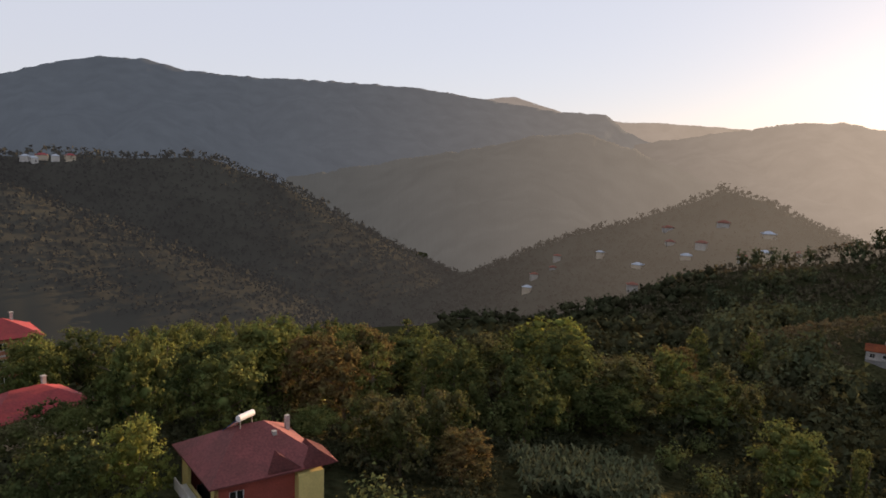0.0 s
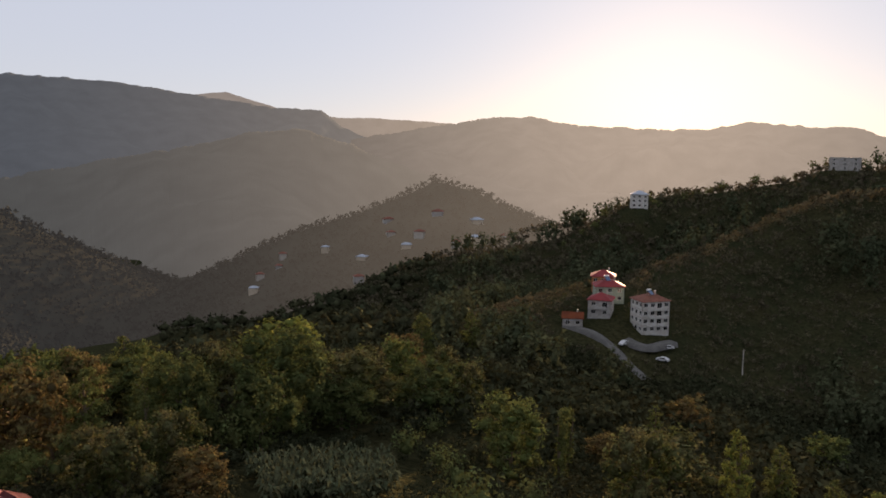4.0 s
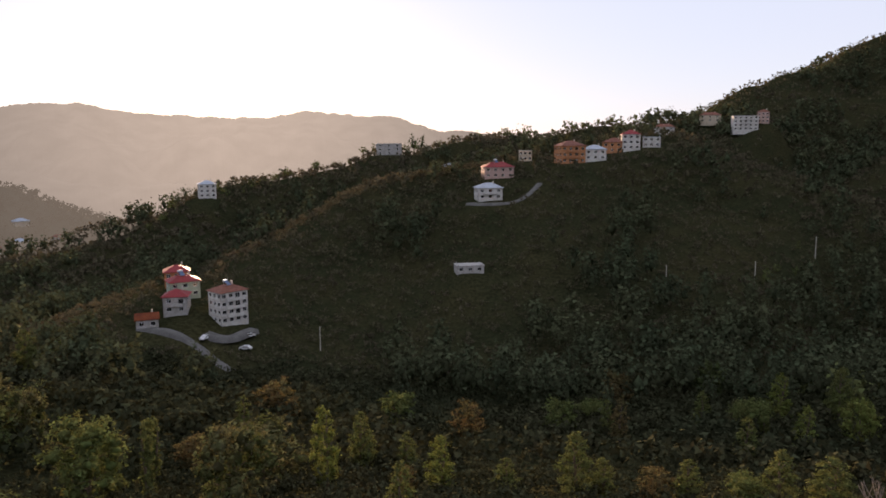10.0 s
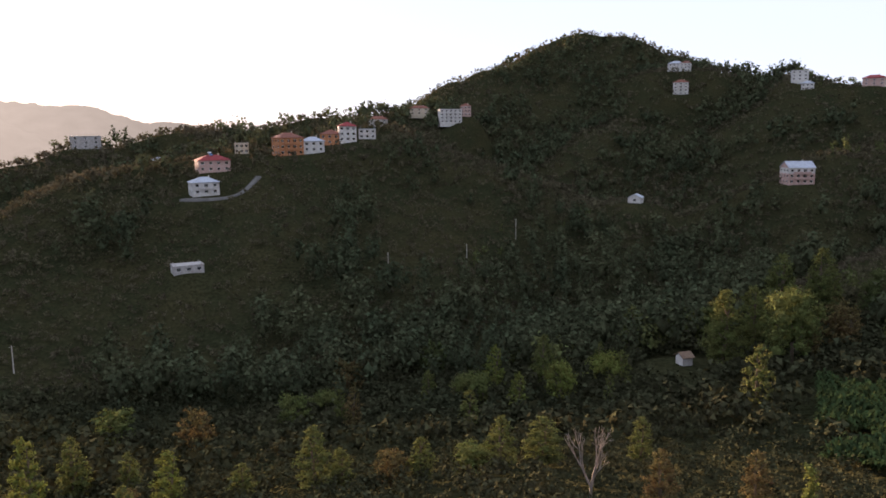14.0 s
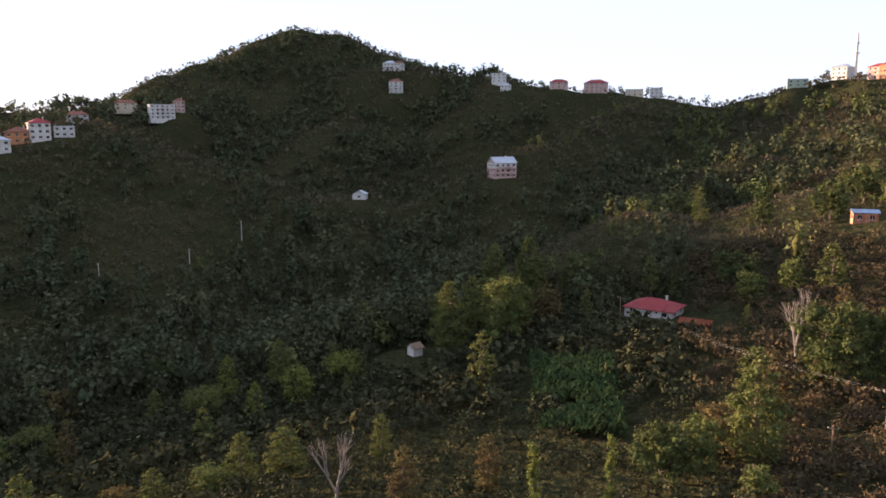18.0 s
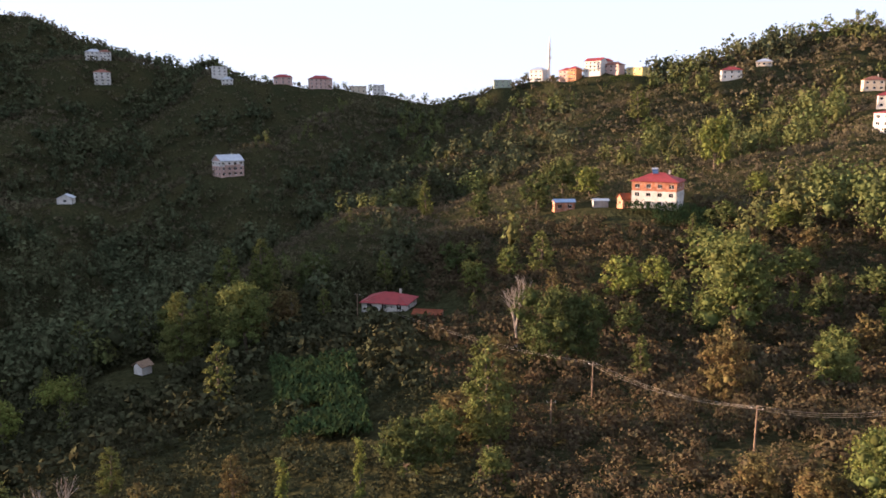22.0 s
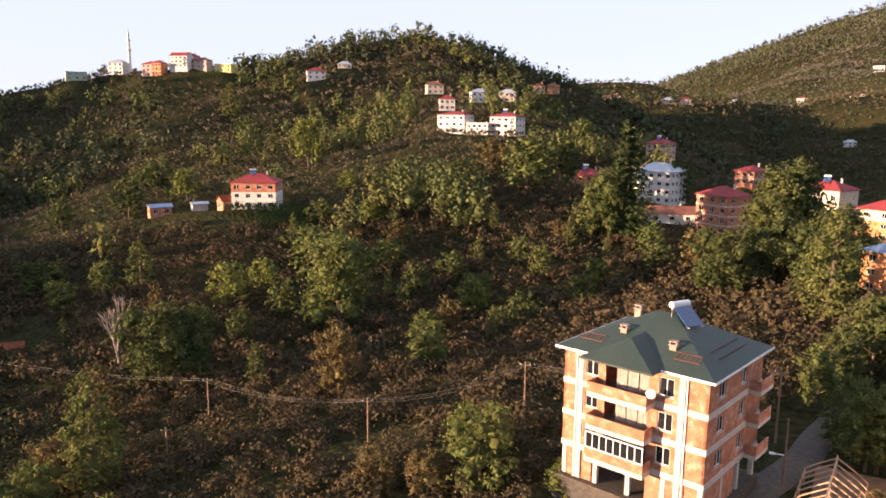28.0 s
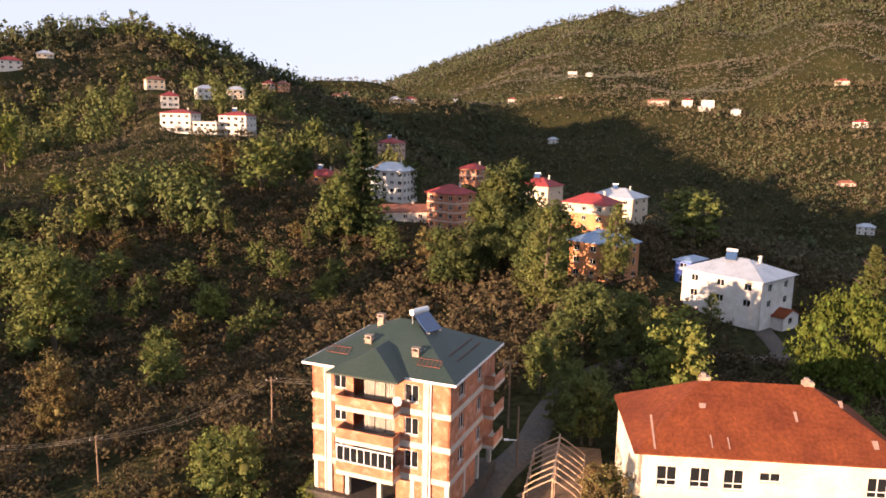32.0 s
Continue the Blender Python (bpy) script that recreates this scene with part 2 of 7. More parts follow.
# terraces cut into the slopes for the houses: bearing, distance and height
PADS = [
    (36.8, 270, -62.1), (55.1, 309, -53.1), (56.6, 379, -28.9), (57.3, 406, -18.9), (53.8, 546, -23.4), (62.7, 416, -11.9), (64.5, 421, -11.0), (65.9, 441, -6.5),
    (67.1, 441, -6.8), (68.6, 451, -3.2), (59.4, 433, -10.6), (74.9, 656, 1.1), (76.1, 666, 14.1), (49.1, 596, -9.5), (35.7, 517, -34.8), (33.7, 287, -54.3),
    (33.2, 274, -56.7), (31.1, 264, -59.9), (33.3, 302, -53.5), (91.3, 817, 57.4), (92.0, 814, 58.8), (91.7, 762, 33.8), (88.7, 437, -39.5), (99.5, 448, -28.2),
    (92.2, 186, -55.4), (110.6, 208, -49.0), (113.5, 187, -47.2), (99.4, 744, 45.8), (99.9, 722, 33.6), (103.8, 692, 34.5), (106.5, 692, 30.5), (109.3, 691, 28.9),
    (110.8, 689, 25.3), (120.0, 620, 29.1), (122.7, 630, 34.4), (124.8, 614, 35.6), (125.3, 608, 32.3), (126.8, 605, 33.2), (128.1, 603, 34.9), (129.8, 599, 36.6),
    (127.5, 620, 43.3), (131.0, 256, -24.7), (129.0, 257, -24.7), (124.2, 267, -28.9), (126.9, 265, -26.3), (146.2, 360, 0.8), (148.1, 352, -3.7), (150.1, 352, -3.0),
    (145.6, 395, 8.6), (148.1, 455, 14.1), (150.3, 490, 15.1), (144.8, 485, 19.5), (136.1, 546, 28.9), (152.7, 559, 20.8), (153.7, 559, 22.2), (138.2, 561, 39.2),
    (156.1, 300, -22.5), (161.2, 285, -25.0), (161.5, 399, -15.8), (162.0, 249, -27.3), (165.6, 239, -28.7), (167.7, 329, -21.1), (172.5, 253, -24.9), (176.4, 233, -27.1),
    (178.5, 273, -28.8), (177.0, 174, -29.7), (186.5, 147, -28.4), (182.3, 156, -26.2), (189.0, 145, -30.1), (157.9, 925, 22.6), (158.5, 930, 24.3), (162.2, 944, 21.7),
    (163.4, 949, 22.1), (166.8, 1269, 24.9), (171.1, 1209, 23.9), (174.4, 1163, 31.1), (175.5, 1366, 77.8), (176.7, 1300, 76.5), (181.7, 1078, 25.3), (183.7, 1095, 33.7),
    (185.1, 1047, 27.1), (187.0, 1017, 8.1), (193.5, 1102, 55.6), (194.8, 897, 3.4), (194.3, 735, -46.1), (195.7, 625, -72.8), (174.2, 948, -23.9), (184.7, 1037, 19.6),
]


def hash_noise(x, y, scale, seed):
    """Smooth value noise on a grid."""
    x, y = x / scale + seed * 17.3, y / scale - seed * 9.1
    ix, iy = np.floor(x), np.floor(y)
    fx, fy = x - ix, y - iy
    fx, fy = fx * fx * (3 - 2 * fx), fy * fy * (3 - 2 * fy)

    def h(a, b):
        s = np.sin(a * 127.1 + b * 311.7 + seed * 74.7) * 43758.5453
        return s - np.floor(s)
    return (h(ix, iy) * (1 - fx) + h(ix + 1, iy) * fx) * (1 - fy) + (h(ix, iy + 1) * (1 - fx) + h(ix + 1, iy + 1) * fx) * fy - 0.5


def land(x, y):
    """Height of the ground at x, y (arrays)."""
    x, y = np.asarray(x, float), np.asarray(y, float)
    r = np.hypot(x, y)
    soft = 5.0
    total = np.exp(np.full(x.shape, -215.0 + 215) / soft)
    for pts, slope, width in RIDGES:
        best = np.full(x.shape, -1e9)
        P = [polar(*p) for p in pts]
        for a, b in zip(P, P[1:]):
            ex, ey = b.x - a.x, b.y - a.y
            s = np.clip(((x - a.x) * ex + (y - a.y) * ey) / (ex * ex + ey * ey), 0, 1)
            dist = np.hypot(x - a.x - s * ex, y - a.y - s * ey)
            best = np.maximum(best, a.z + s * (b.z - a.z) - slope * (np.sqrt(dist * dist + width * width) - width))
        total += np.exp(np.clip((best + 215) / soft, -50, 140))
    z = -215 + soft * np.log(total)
    rough = np.clip((r - 60) / 250, 0.1, 1)
    gully = np.clip((r - 240) / 150, 0, 1) * np.clip((720 - r) / 120, 0.5, 1.6)
    z += gully * (np.abs(hash_noise(x, y, 150, 4)) * 2 - 0.45) * 15 + gully * (np.abs(hash_noise(x, y, 62, 5)) * 2 - 0.45) * 6
    z += rough * (hash_noise(x, y, 130, 1) * 9 + hash_noise(x, y, 55, 2) * 5 + hash_noise(x, y, 22, 3) * 2)
    far = np.clip((r - 1000) / 250, 0, 1) * np.clip((1880 - r) / 250, 0, 1)
    z += far * ((np.abs(hash_noise(x, y, 330, 6)) * 2 - 0.45) * 75 + (np.abs(hash_noise(x, y, 130, 7)) * 2 - 0.45) * 26)
    for a, d, h in PADS:
        p = polar(a, d)
        near = (x - p.x) ** 2 + (y - p.y) ** 2
        size = 13 if d < 330 else 20 if d < 800 else 60
        blend = np.exp(-np.minimum(near / (size * size), 40.0) ** 1.5)
        z = z + blend * (h - z)
    return z


def ground_at(p):
    return float(land(np.array([p[0]]), np.array([p[1]]))[0])


NA = 640
ang = np.radians(np.linspace(0, 360, NA, endpoint=False))
rad = np.concatenate([[0.5], np.geomspace(6, 300, 88), np.linspace(305, 1000, 140), np.geomspace(1012, 2260, 66), [2400, 2600, 3200, 4000, 4900]])
NR = len(rad)
RR, AA = np.meshgrid(rad, ang, indexing="ij")
GX, GY = RR * np.sin(AA), RR * np.cos(AA)
GZ = land(GX, GY)
idx = np.arange(NA * NR).reshape(NR, NA)
nxt = np.roll(idx, -1, axis=1)
quads = np.stack([idx[:-1].ravel(), nxt[:-1].ravel(), nxt[1:].ravel(), idx[1:].ravel()], -1)[:, ::-1]
ground = numpy_mesh("ground", np.stack([GX.ravel(), GY.ravel(), GZ.ravel()], -1), quads, M_GROUND, smooth=True)
tagged(ground, "steep hilly ground covered with dark green undergrowth", "ground", kind="structure")


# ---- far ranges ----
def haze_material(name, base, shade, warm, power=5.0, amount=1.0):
    """Woods with the evening haze put into their own emission, warmer and stronger towards the sun."""
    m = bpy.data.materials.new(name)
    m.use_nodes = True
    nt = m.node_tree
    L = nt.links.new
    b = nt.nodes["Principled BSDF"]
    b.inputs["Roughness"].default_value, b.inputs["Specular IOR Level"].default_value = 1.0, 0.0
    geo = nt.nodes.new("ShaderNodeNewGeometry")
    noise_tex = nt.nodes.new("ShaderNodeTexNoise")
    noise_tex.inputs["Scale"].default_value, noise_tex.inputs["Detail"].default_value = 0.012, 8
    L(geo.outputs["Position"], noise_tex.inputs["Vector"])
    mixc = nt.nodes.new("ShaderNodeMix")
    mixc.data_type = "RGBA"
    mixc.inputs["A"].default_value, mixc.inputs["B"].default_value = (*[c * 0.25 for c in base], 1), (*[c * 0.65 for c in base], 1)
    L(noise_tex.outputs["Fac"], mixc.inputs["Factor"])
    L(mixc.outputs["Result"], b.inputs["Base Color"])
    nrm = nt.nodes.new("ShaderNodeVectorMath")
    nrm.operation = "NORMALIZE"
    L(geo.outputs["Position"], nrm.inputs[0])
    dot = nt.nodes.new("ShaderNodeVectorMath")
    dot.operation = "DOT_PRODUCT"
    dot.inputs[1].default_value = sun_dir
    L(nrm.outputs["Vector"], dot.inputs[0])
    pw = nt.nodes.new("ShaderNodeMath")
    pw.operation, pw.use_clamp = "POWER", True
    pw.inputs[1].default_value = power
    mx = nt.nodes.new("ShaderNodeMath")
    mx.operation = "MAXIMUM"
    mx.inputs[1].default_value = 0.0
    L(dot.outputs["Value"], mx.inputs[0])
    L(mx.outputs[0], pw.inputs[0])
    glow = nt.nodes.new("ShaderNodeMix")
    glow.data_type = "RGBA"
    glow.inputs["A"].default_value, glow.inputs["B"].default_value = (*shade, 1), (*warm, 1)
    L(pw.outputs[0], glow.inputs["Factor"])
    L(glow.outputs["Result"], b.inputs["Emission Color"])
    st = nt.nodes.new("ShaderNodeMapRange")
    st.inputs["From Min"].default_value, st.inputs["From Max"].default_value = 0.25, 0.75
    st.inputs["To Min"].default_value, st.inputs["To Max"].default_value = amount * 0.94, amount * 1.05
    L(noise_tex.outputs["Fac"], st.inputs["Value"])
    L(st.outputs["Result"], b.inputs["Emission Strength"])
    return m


# haze emitted by the ground and leaves of the nearer hills
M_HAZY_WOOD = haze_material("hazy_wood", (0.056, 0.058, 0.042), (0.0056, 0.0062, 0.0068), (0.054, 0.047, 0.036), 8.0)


def far_range(crest, depth, drop, mat, label, seed, bumps=14):
    """A distant mountain chain: a crest line with a wrinkled slope towards the valley."""
    A = np.array([p[0] for p in crest], float)
    n = 420
    a = np.linspace(A[0], A[-1], n)
    d = np.interp(a, A, [p[1] for p in crest])
    z = np.interp(a, A, [p[2] for p in crest])
    z = z + hash_noise(a * 40, a * 0, 22, seed) * bumps * 0.8 + hash_noise(a * 40, a * 0, 5, seed + 1) * bumps * 0.4
    rows = []
    steps = np.linspace(0, 1, 34)
    for s in steps:
        dd = d - s * depth
        x, y = dd * np.sin(np.radians(a)), dd * np.cos(np.radians(a))
        wr = (np.abs(hash_noise(x, y, 420, seed + 2)) * 2 - 0.4) * 150 * min(1, s * 3) + hash_noise(x, y, 120, seed + 3) * 40 * min(1, s * 4)
        rows.append(np.stack([x, y, z - drop * s ** 0.85 + wr], -1))
    back = np.stack([(d + 200) * np.sin(np.radians(a)), (d + 200) * np.cos(np.radians(a)), z - drop], -1)
    V = np.concatenate([back[None], np.array(rows)])
    k = len(V)
    ix = np.arange(k * n).reshape(k, n)
    q = np.stack([ix[:-1, :-1].ravel(), ix[:-1, 1:].ravel(), ix[1:, 1:].ravel(), ix[1:, :-1].ravel()], -1)
    ob = numpy_mesh("backdrop", V.reshape(-1, 3), q, mat, smooth=True)
    return tagged(ob, label, "mountains", kind="structure")


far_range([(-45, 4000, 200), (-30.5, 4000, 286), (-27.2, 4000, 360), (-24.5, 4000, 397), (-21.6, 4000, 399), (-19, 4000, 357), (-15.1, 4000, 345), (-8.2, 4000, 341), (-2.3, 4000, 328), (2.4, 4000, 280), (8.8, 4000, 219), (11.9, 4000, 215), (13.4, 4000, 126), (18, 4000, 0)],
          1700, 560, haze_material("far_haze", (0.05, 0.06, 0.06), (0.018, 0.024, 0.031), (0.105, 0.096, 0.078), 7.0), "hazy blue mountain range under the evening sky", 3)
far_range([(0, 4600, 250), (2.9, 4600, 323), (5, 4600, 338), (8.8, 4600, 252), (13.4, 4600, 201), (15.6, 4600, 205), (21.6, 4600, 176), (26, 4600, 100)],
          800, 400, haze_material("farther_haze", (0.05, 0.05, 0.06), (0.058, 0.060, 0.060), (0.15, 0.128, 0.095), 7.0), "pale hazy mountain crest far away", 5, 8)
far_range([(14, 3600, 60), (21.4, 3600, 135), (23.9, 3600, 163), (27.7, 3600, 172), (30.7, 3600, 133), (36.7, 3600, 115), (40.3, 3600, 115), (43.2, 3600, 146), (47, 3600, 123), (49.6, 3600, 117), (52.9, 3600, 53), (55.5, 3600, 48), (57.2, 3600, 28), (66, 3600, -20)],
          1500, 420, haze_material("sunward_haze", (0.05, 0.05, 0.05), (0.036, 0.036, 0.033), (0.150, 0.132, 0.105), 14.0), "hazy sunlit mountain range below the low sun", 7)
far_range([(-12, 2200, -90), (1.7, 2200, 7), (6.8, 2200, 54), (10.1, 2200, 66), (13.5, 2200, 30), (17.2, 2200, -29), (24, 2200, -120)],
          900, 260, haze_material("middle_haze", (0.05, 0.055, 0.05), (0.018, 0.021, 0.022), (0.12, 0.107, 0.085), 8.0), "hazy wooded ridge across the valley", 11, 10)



# wooded hills across the main valley, as far scenery; their surface emits the haze
NA2, NR2 = 220, 90
A2, R2 = np.meshgrid(np.radians(np.linspace(-44, 31, NA2)), np.geomspace(520, 1300, NR2))
X2, Y2 = R2 * np.sin(A2), R2 * np.cos(A2)
Z2 = land(X2, Y2) + 0.8
ix = np.arange(NA2 * NR2).reshape(NR2, NA2)
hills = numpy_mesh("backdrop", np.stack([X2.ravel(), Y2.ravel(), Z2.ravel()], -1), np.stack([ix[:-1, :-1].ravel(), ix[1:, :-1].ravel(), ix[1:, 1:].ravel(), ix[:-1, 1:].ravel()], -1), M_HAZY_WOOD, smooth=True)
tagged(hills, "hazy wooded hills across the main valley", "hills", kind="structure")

# ---- building materials ----
M_WHITE = material("white_render", (0.60, 0.585, 0.55), 0.9, scale=0.6, amount=0.2, second=(0.50, 0.47, 0.42), bump=0.1)
M_CREAM = material("cream_render", (0.54, 0.46, 0.35), 0.9, scale=0.5, amount=0.14, second=(0.48, 0.40, 0.30), bump=0.1)
M_PINK = material("pink_render", (0.50, 0.34, 0.29), 0.85, scale=0.6, amount=0.15)
M_ORANGE = material("orange_render", (0.50, 0.22, 0.10), 0.85, scale=0.6, amount=0.18)
M_YELLOW = material("yellow_render", (0.58, 0.47, 0.18), 0.85, scale=0.6, amount=0.12)
M_GREENW = material("green_render", (0.33, 0.38, 0.29), 0.85, scale=0.6, amount=0.12)
M_BLUEW = material("blue_render", (0.06, 0.12, 0.40), 0.7, scale=0.6, amount=0.15)
M_CONCRETE = material("concrete", (0.42, 0.40, 0.37), 0.9, scale=0.8, amount=0.25, bump=0.2)
M_BEAM = material("beam_concrete", (0.50, 0.46, 0.40), 0.9, scale=0.9, amount=0.2, bump=0.15)
M_ROOF_RED = material("red_sheet_roof", (0.27, 0.040, 0.042), 0.65, scale=0.4, amount=0.25, second=(0.20, 0.036, 0.036), spec=0.15)
M_ROOF_RUST = material("rust_red_sheet_roof", (0.17, 0.046, 0.018), 0.65, scale=0.35, amount=0.35, second=(0.115, 0.030, 0.014), spec=0.08)
M_ROOF_TILE = material("clay_tile_roof", (0.23, 0.088, 0.058), 0.8, scale=0.9, amount=0.3, bump=0.3)
M_ROOF_GREY = material("grey_sheet_roof", (0.38, 0.42, 0.47), 0.4, metal=0.3, scale=0.4, amount=0.2)
M_ROOF_BLUE = material("blue_sheet_roof", (0.16, 0.25, 0.38), 0.45, metal=0.2, scale=0.4, amount=0.2)
M_ROOF_GREEN = material("dark_green_sheet_roof", (0.020, 0.036, 0.030), 0.5, scale=0.5, amount=0.22, second=(0.026, 0.042, 0.034), spec=0.35)
M_GLASS = material("window_glass", (0.015, 0.017, 0.02), 0.08, scale=1.0, amount=0.1, spec=0.8)
M_FRAME = material("white_window_frame", (0.75, 0.75, 0.73), 0.5, scale=2.0, amount=0.1)
# near-black that paints the shade of unlit rooms
M_ROOM_SHADE = material("unlit_room_shade", (0.03, 0.027, 0.025), 0.9, scale=1.0, amount=0.3)
M_STEEL = material("galvanised_steel", (0.55, 0.56, 0.57), 0.35, metal=0.8, scale=2.0, amount=0.15)
M_PANEL = material("solar_collector_glass", (0.03, 0.07, 0.16), 0.12, scale=2.0, amount=0.15, spec=0.9)
M_WOOD = material("weathered_wood", (0.22, 0.15, 0.10), 0.85, scale=1.5, amount=0.3, bump=0.2)
M_ROAD = material("worn_road", (0.060, 0.056, 0.050), 0.95, scale=0.3, amount=0.35, second=(0.085, 0.070, 0.055), coord="World", bump=0.2)
M_SOIL = material("bare_soil", (0.20, 0.13, 0.08), 0.95, scale=0.2, amount=0.3, coord="World", bump=0.3)


def brick_material(name, a, b, mortar, scale=1.0):
    m = bpy.data.materials.new(name)
    m.use_nodes = True
    nt = m.node_tree
    L = nt.links.new
    tc = nt.nodes.new("ShaderNodeTexCoord")
    sep = nt.nodes.new("ShaderNodeSeparateXYZ")
    L(tc.outputs["Object"], sep.inputs[0])
    add = nt.nodes.new("ShaderNodeMath")
    add.operation = "ADD"
    L(sep.outputs["X"], add.inputs[0])
    L(sep.outputs["Y"], add.inputs[1])
    com = nt.nodes.new("ShaderNodeCombineXYZ")
    L(add.outputs[0], com.inputs["X"])
    L(sep.outputs["Z"], com.inputs["Y"])
    br = nt.nodes.new("ShaderNodeTexBrick")
    br.inputs["Color1"].default_value, br.inputs["Color2"].default_value, br.inputs["Mortar"].default_value = (*a, 1), (*b, 1), (*mortar, 1)
    br.inputs["Scale"].default_value, br.inputs["Brick Width"].default_value, br.inputs["Row Height"].default_value = scale, 0.39, 0.2
    br.inputs["Mortar Size"].default_value = 0.012
    L(com.outputs[0], br.inputs["Vector"])
    nz = nt.nodes.new("ShaderNodeTexNoise")
    nz.inputs["Scale"].default_value, nz.inputs["Detail"].default_value = 0.7, 5
    L(tc.outputs["Object"], nz.inputs["Vector"])
    hs = nt.nodes.new("ShaderNodeHueSaturation")
    mr = nt.nodes.new("ShaderNodeMapRange")
    mr.inputs["From Min"].default_value, mr.inputs["From Max"].default_value = 0.3, 0.7
    mr.inputs["To Min"].default_value, mr.inputs["To Max"].default_value = 0.72, 1.3
    L(nz.outputs["Fac"], mr.inputs["Value"])
    L(mr.outputs["Result"], hs.inputs["Value"])
    L(br.outputs["Color"], hs.inputs["Color"])
    smear = nt.nodes.new("ShaderNodeTexNoise")
    smear.inputs["Scale"].default_value, smear.inputs["Detail"].default_value = 1.4, 6
    L(tc.outputs["Object"], smear.inputs["Vector"])
    cover = nt.nodes.new("ShaderNodeMapRange")
    cover.inputs["From Min"].default_value, cover.inputs["From Max"].default_value = 0.52, 0.68
    cover.inputs["To Max"].default_value = 0.6
    L(smear.outputs["Fac"], cover.inputs["Value"])
    stained = nt.nodes.new("ShaderNodeMix")
    stained.data_type = "RGBA"
    stained.inputs["B"].default_value = (0.50, 0.34, 0.26, 1)
    L(cover.outputs["Result"], stained.inputs["Factor"])
    L(hs.outputs["Color"], stained.inputs["A"])
    bs = nt.nodes["Principled BSDF"]
    L(stained.outputs["Result"], bs.inputs["Base Color"])
    bs.inputs["Roughness"].default_value = 0.92
    bp = nt.nodes.new("ShaderNodeBump")
    bp.inputs["Strength"].default_value, bp.inputs["Distance"].default_value, bp.invert = 0.5, 0.02, True
    L(br.outputs["Fac"], bp.inputs["Height"])
    L(bp.outputs["Normal"], bs.inputs["Normal"])
    return m


M_BRICK = brick_material("hollow_brick", (0.42, 0.155, 0.075), (0.34, 0.115, 0.055), (0.32, 0.22, 0.17))


# ---- houses ----
def thing(name, a, d, turn, label, category, group="", sink=0.0, z=None):
    """An Empty on the ground at a bearing and distance; its -y side faces the valley's middle when turn is 0."""
    p = polar(a, d)
    h = ground_at(p) if z is None else z
    ob = new(name)
    ob.matrix_basis = pose(p.x, p.y, h - sink, 0, 0, -a + turn)
    return tagged(ob, label, category, group)


def facade(bm, origin, along, length, z0, z1, openings, thick=0.25):
    """A wall with openings (x0, z0, x1, z1 along it) cut through it; its outer face stands on the line from origin."""
    ax = Vector(along).normalized()
    inward = Vector((-ax.y, ax.x, 0))
    xs = sorted({0.0, length, *[o[0] for o in openings], *[o[2] for o in openings]})
    for x0, x1 in zip(xs, xs[1:]):
        if x1 - x0 < 1e-4:
            continue
        mid = (x0 + x1) / 2
        holes = sorted((o[1], o[3]) for o in openings if o[0] < mid < o[2])
        z = z0
        for a, b in [*holes, (z1, z1)]:
            if a - z > 1e-4:
                P = [Vector(origin) + ax * x + inward * t for x in (x0, x1) for t in (0, thick)]
                v = [bm.verts.new((p.x, p.y, h)) for h in (z, a) for p in (P[0], P[2], P[3], P[1])]
                for f in ((3, 2, 1, 0), (4, 5, 6, 7), (0, 1, 5, 4), (1, 2, 6, 5), (2, 3, 7, 6), (3, 0, 4, 7)):
                    bm.faces.new([v[i] for i in f])
            z = b


def window(parent, origin, along, o, split=2, frame_mat=None, sill=True, deep=0.1):
    """A window in an opening: frame, pane and sill."""
    ax = Vector(along).normalized()
    inward = Vector((-ax.y, ax.x, 0))
    rz = math.atan2(ax.y, ax.x)
    p = Vector(origin) + ax * o[0] + inward * deep
    w, h, f = o[2] - o[0], o[3] - o[1], 0.07
    bm = bmesh.new()
    box(bm, 0, 0, 0, f, 0.07, h)
    box(bm, w - f, 0, 0, w, 0.07, h)
    box(bm, f, 0, 0, w - f, 0.07, f)
    box(bm, f, 0, h - f, w - f, 0.07, h)
    for k in range(1, split):
        box(bm, w * k / split - f / 2, 0, f, w * k / split + f / 2, 0.07, h - f)
    win = part("window", bm, frame_mat or M_FRAME, parent)
    win.matrix_basis = Matrix.Translation((p.x, p.y, o[1])) @ Matrix.Rotation(rz, 4, "Z")
    bm = bmesh.new()
    box(bm, f * 0.5, 0.025, f * 0.5, w - f * 0.5, 0.045, h - f * 0.5)
    part("pane", bm, M_GLASS, win)
    if sill:
        bm = bmesh.new()
        box(bm, -0.06, -deep - 0.06, -0.07, w + 0.06, 0.0, -0.005)
        part("sill", bm, M_BEAM, win)
    return win


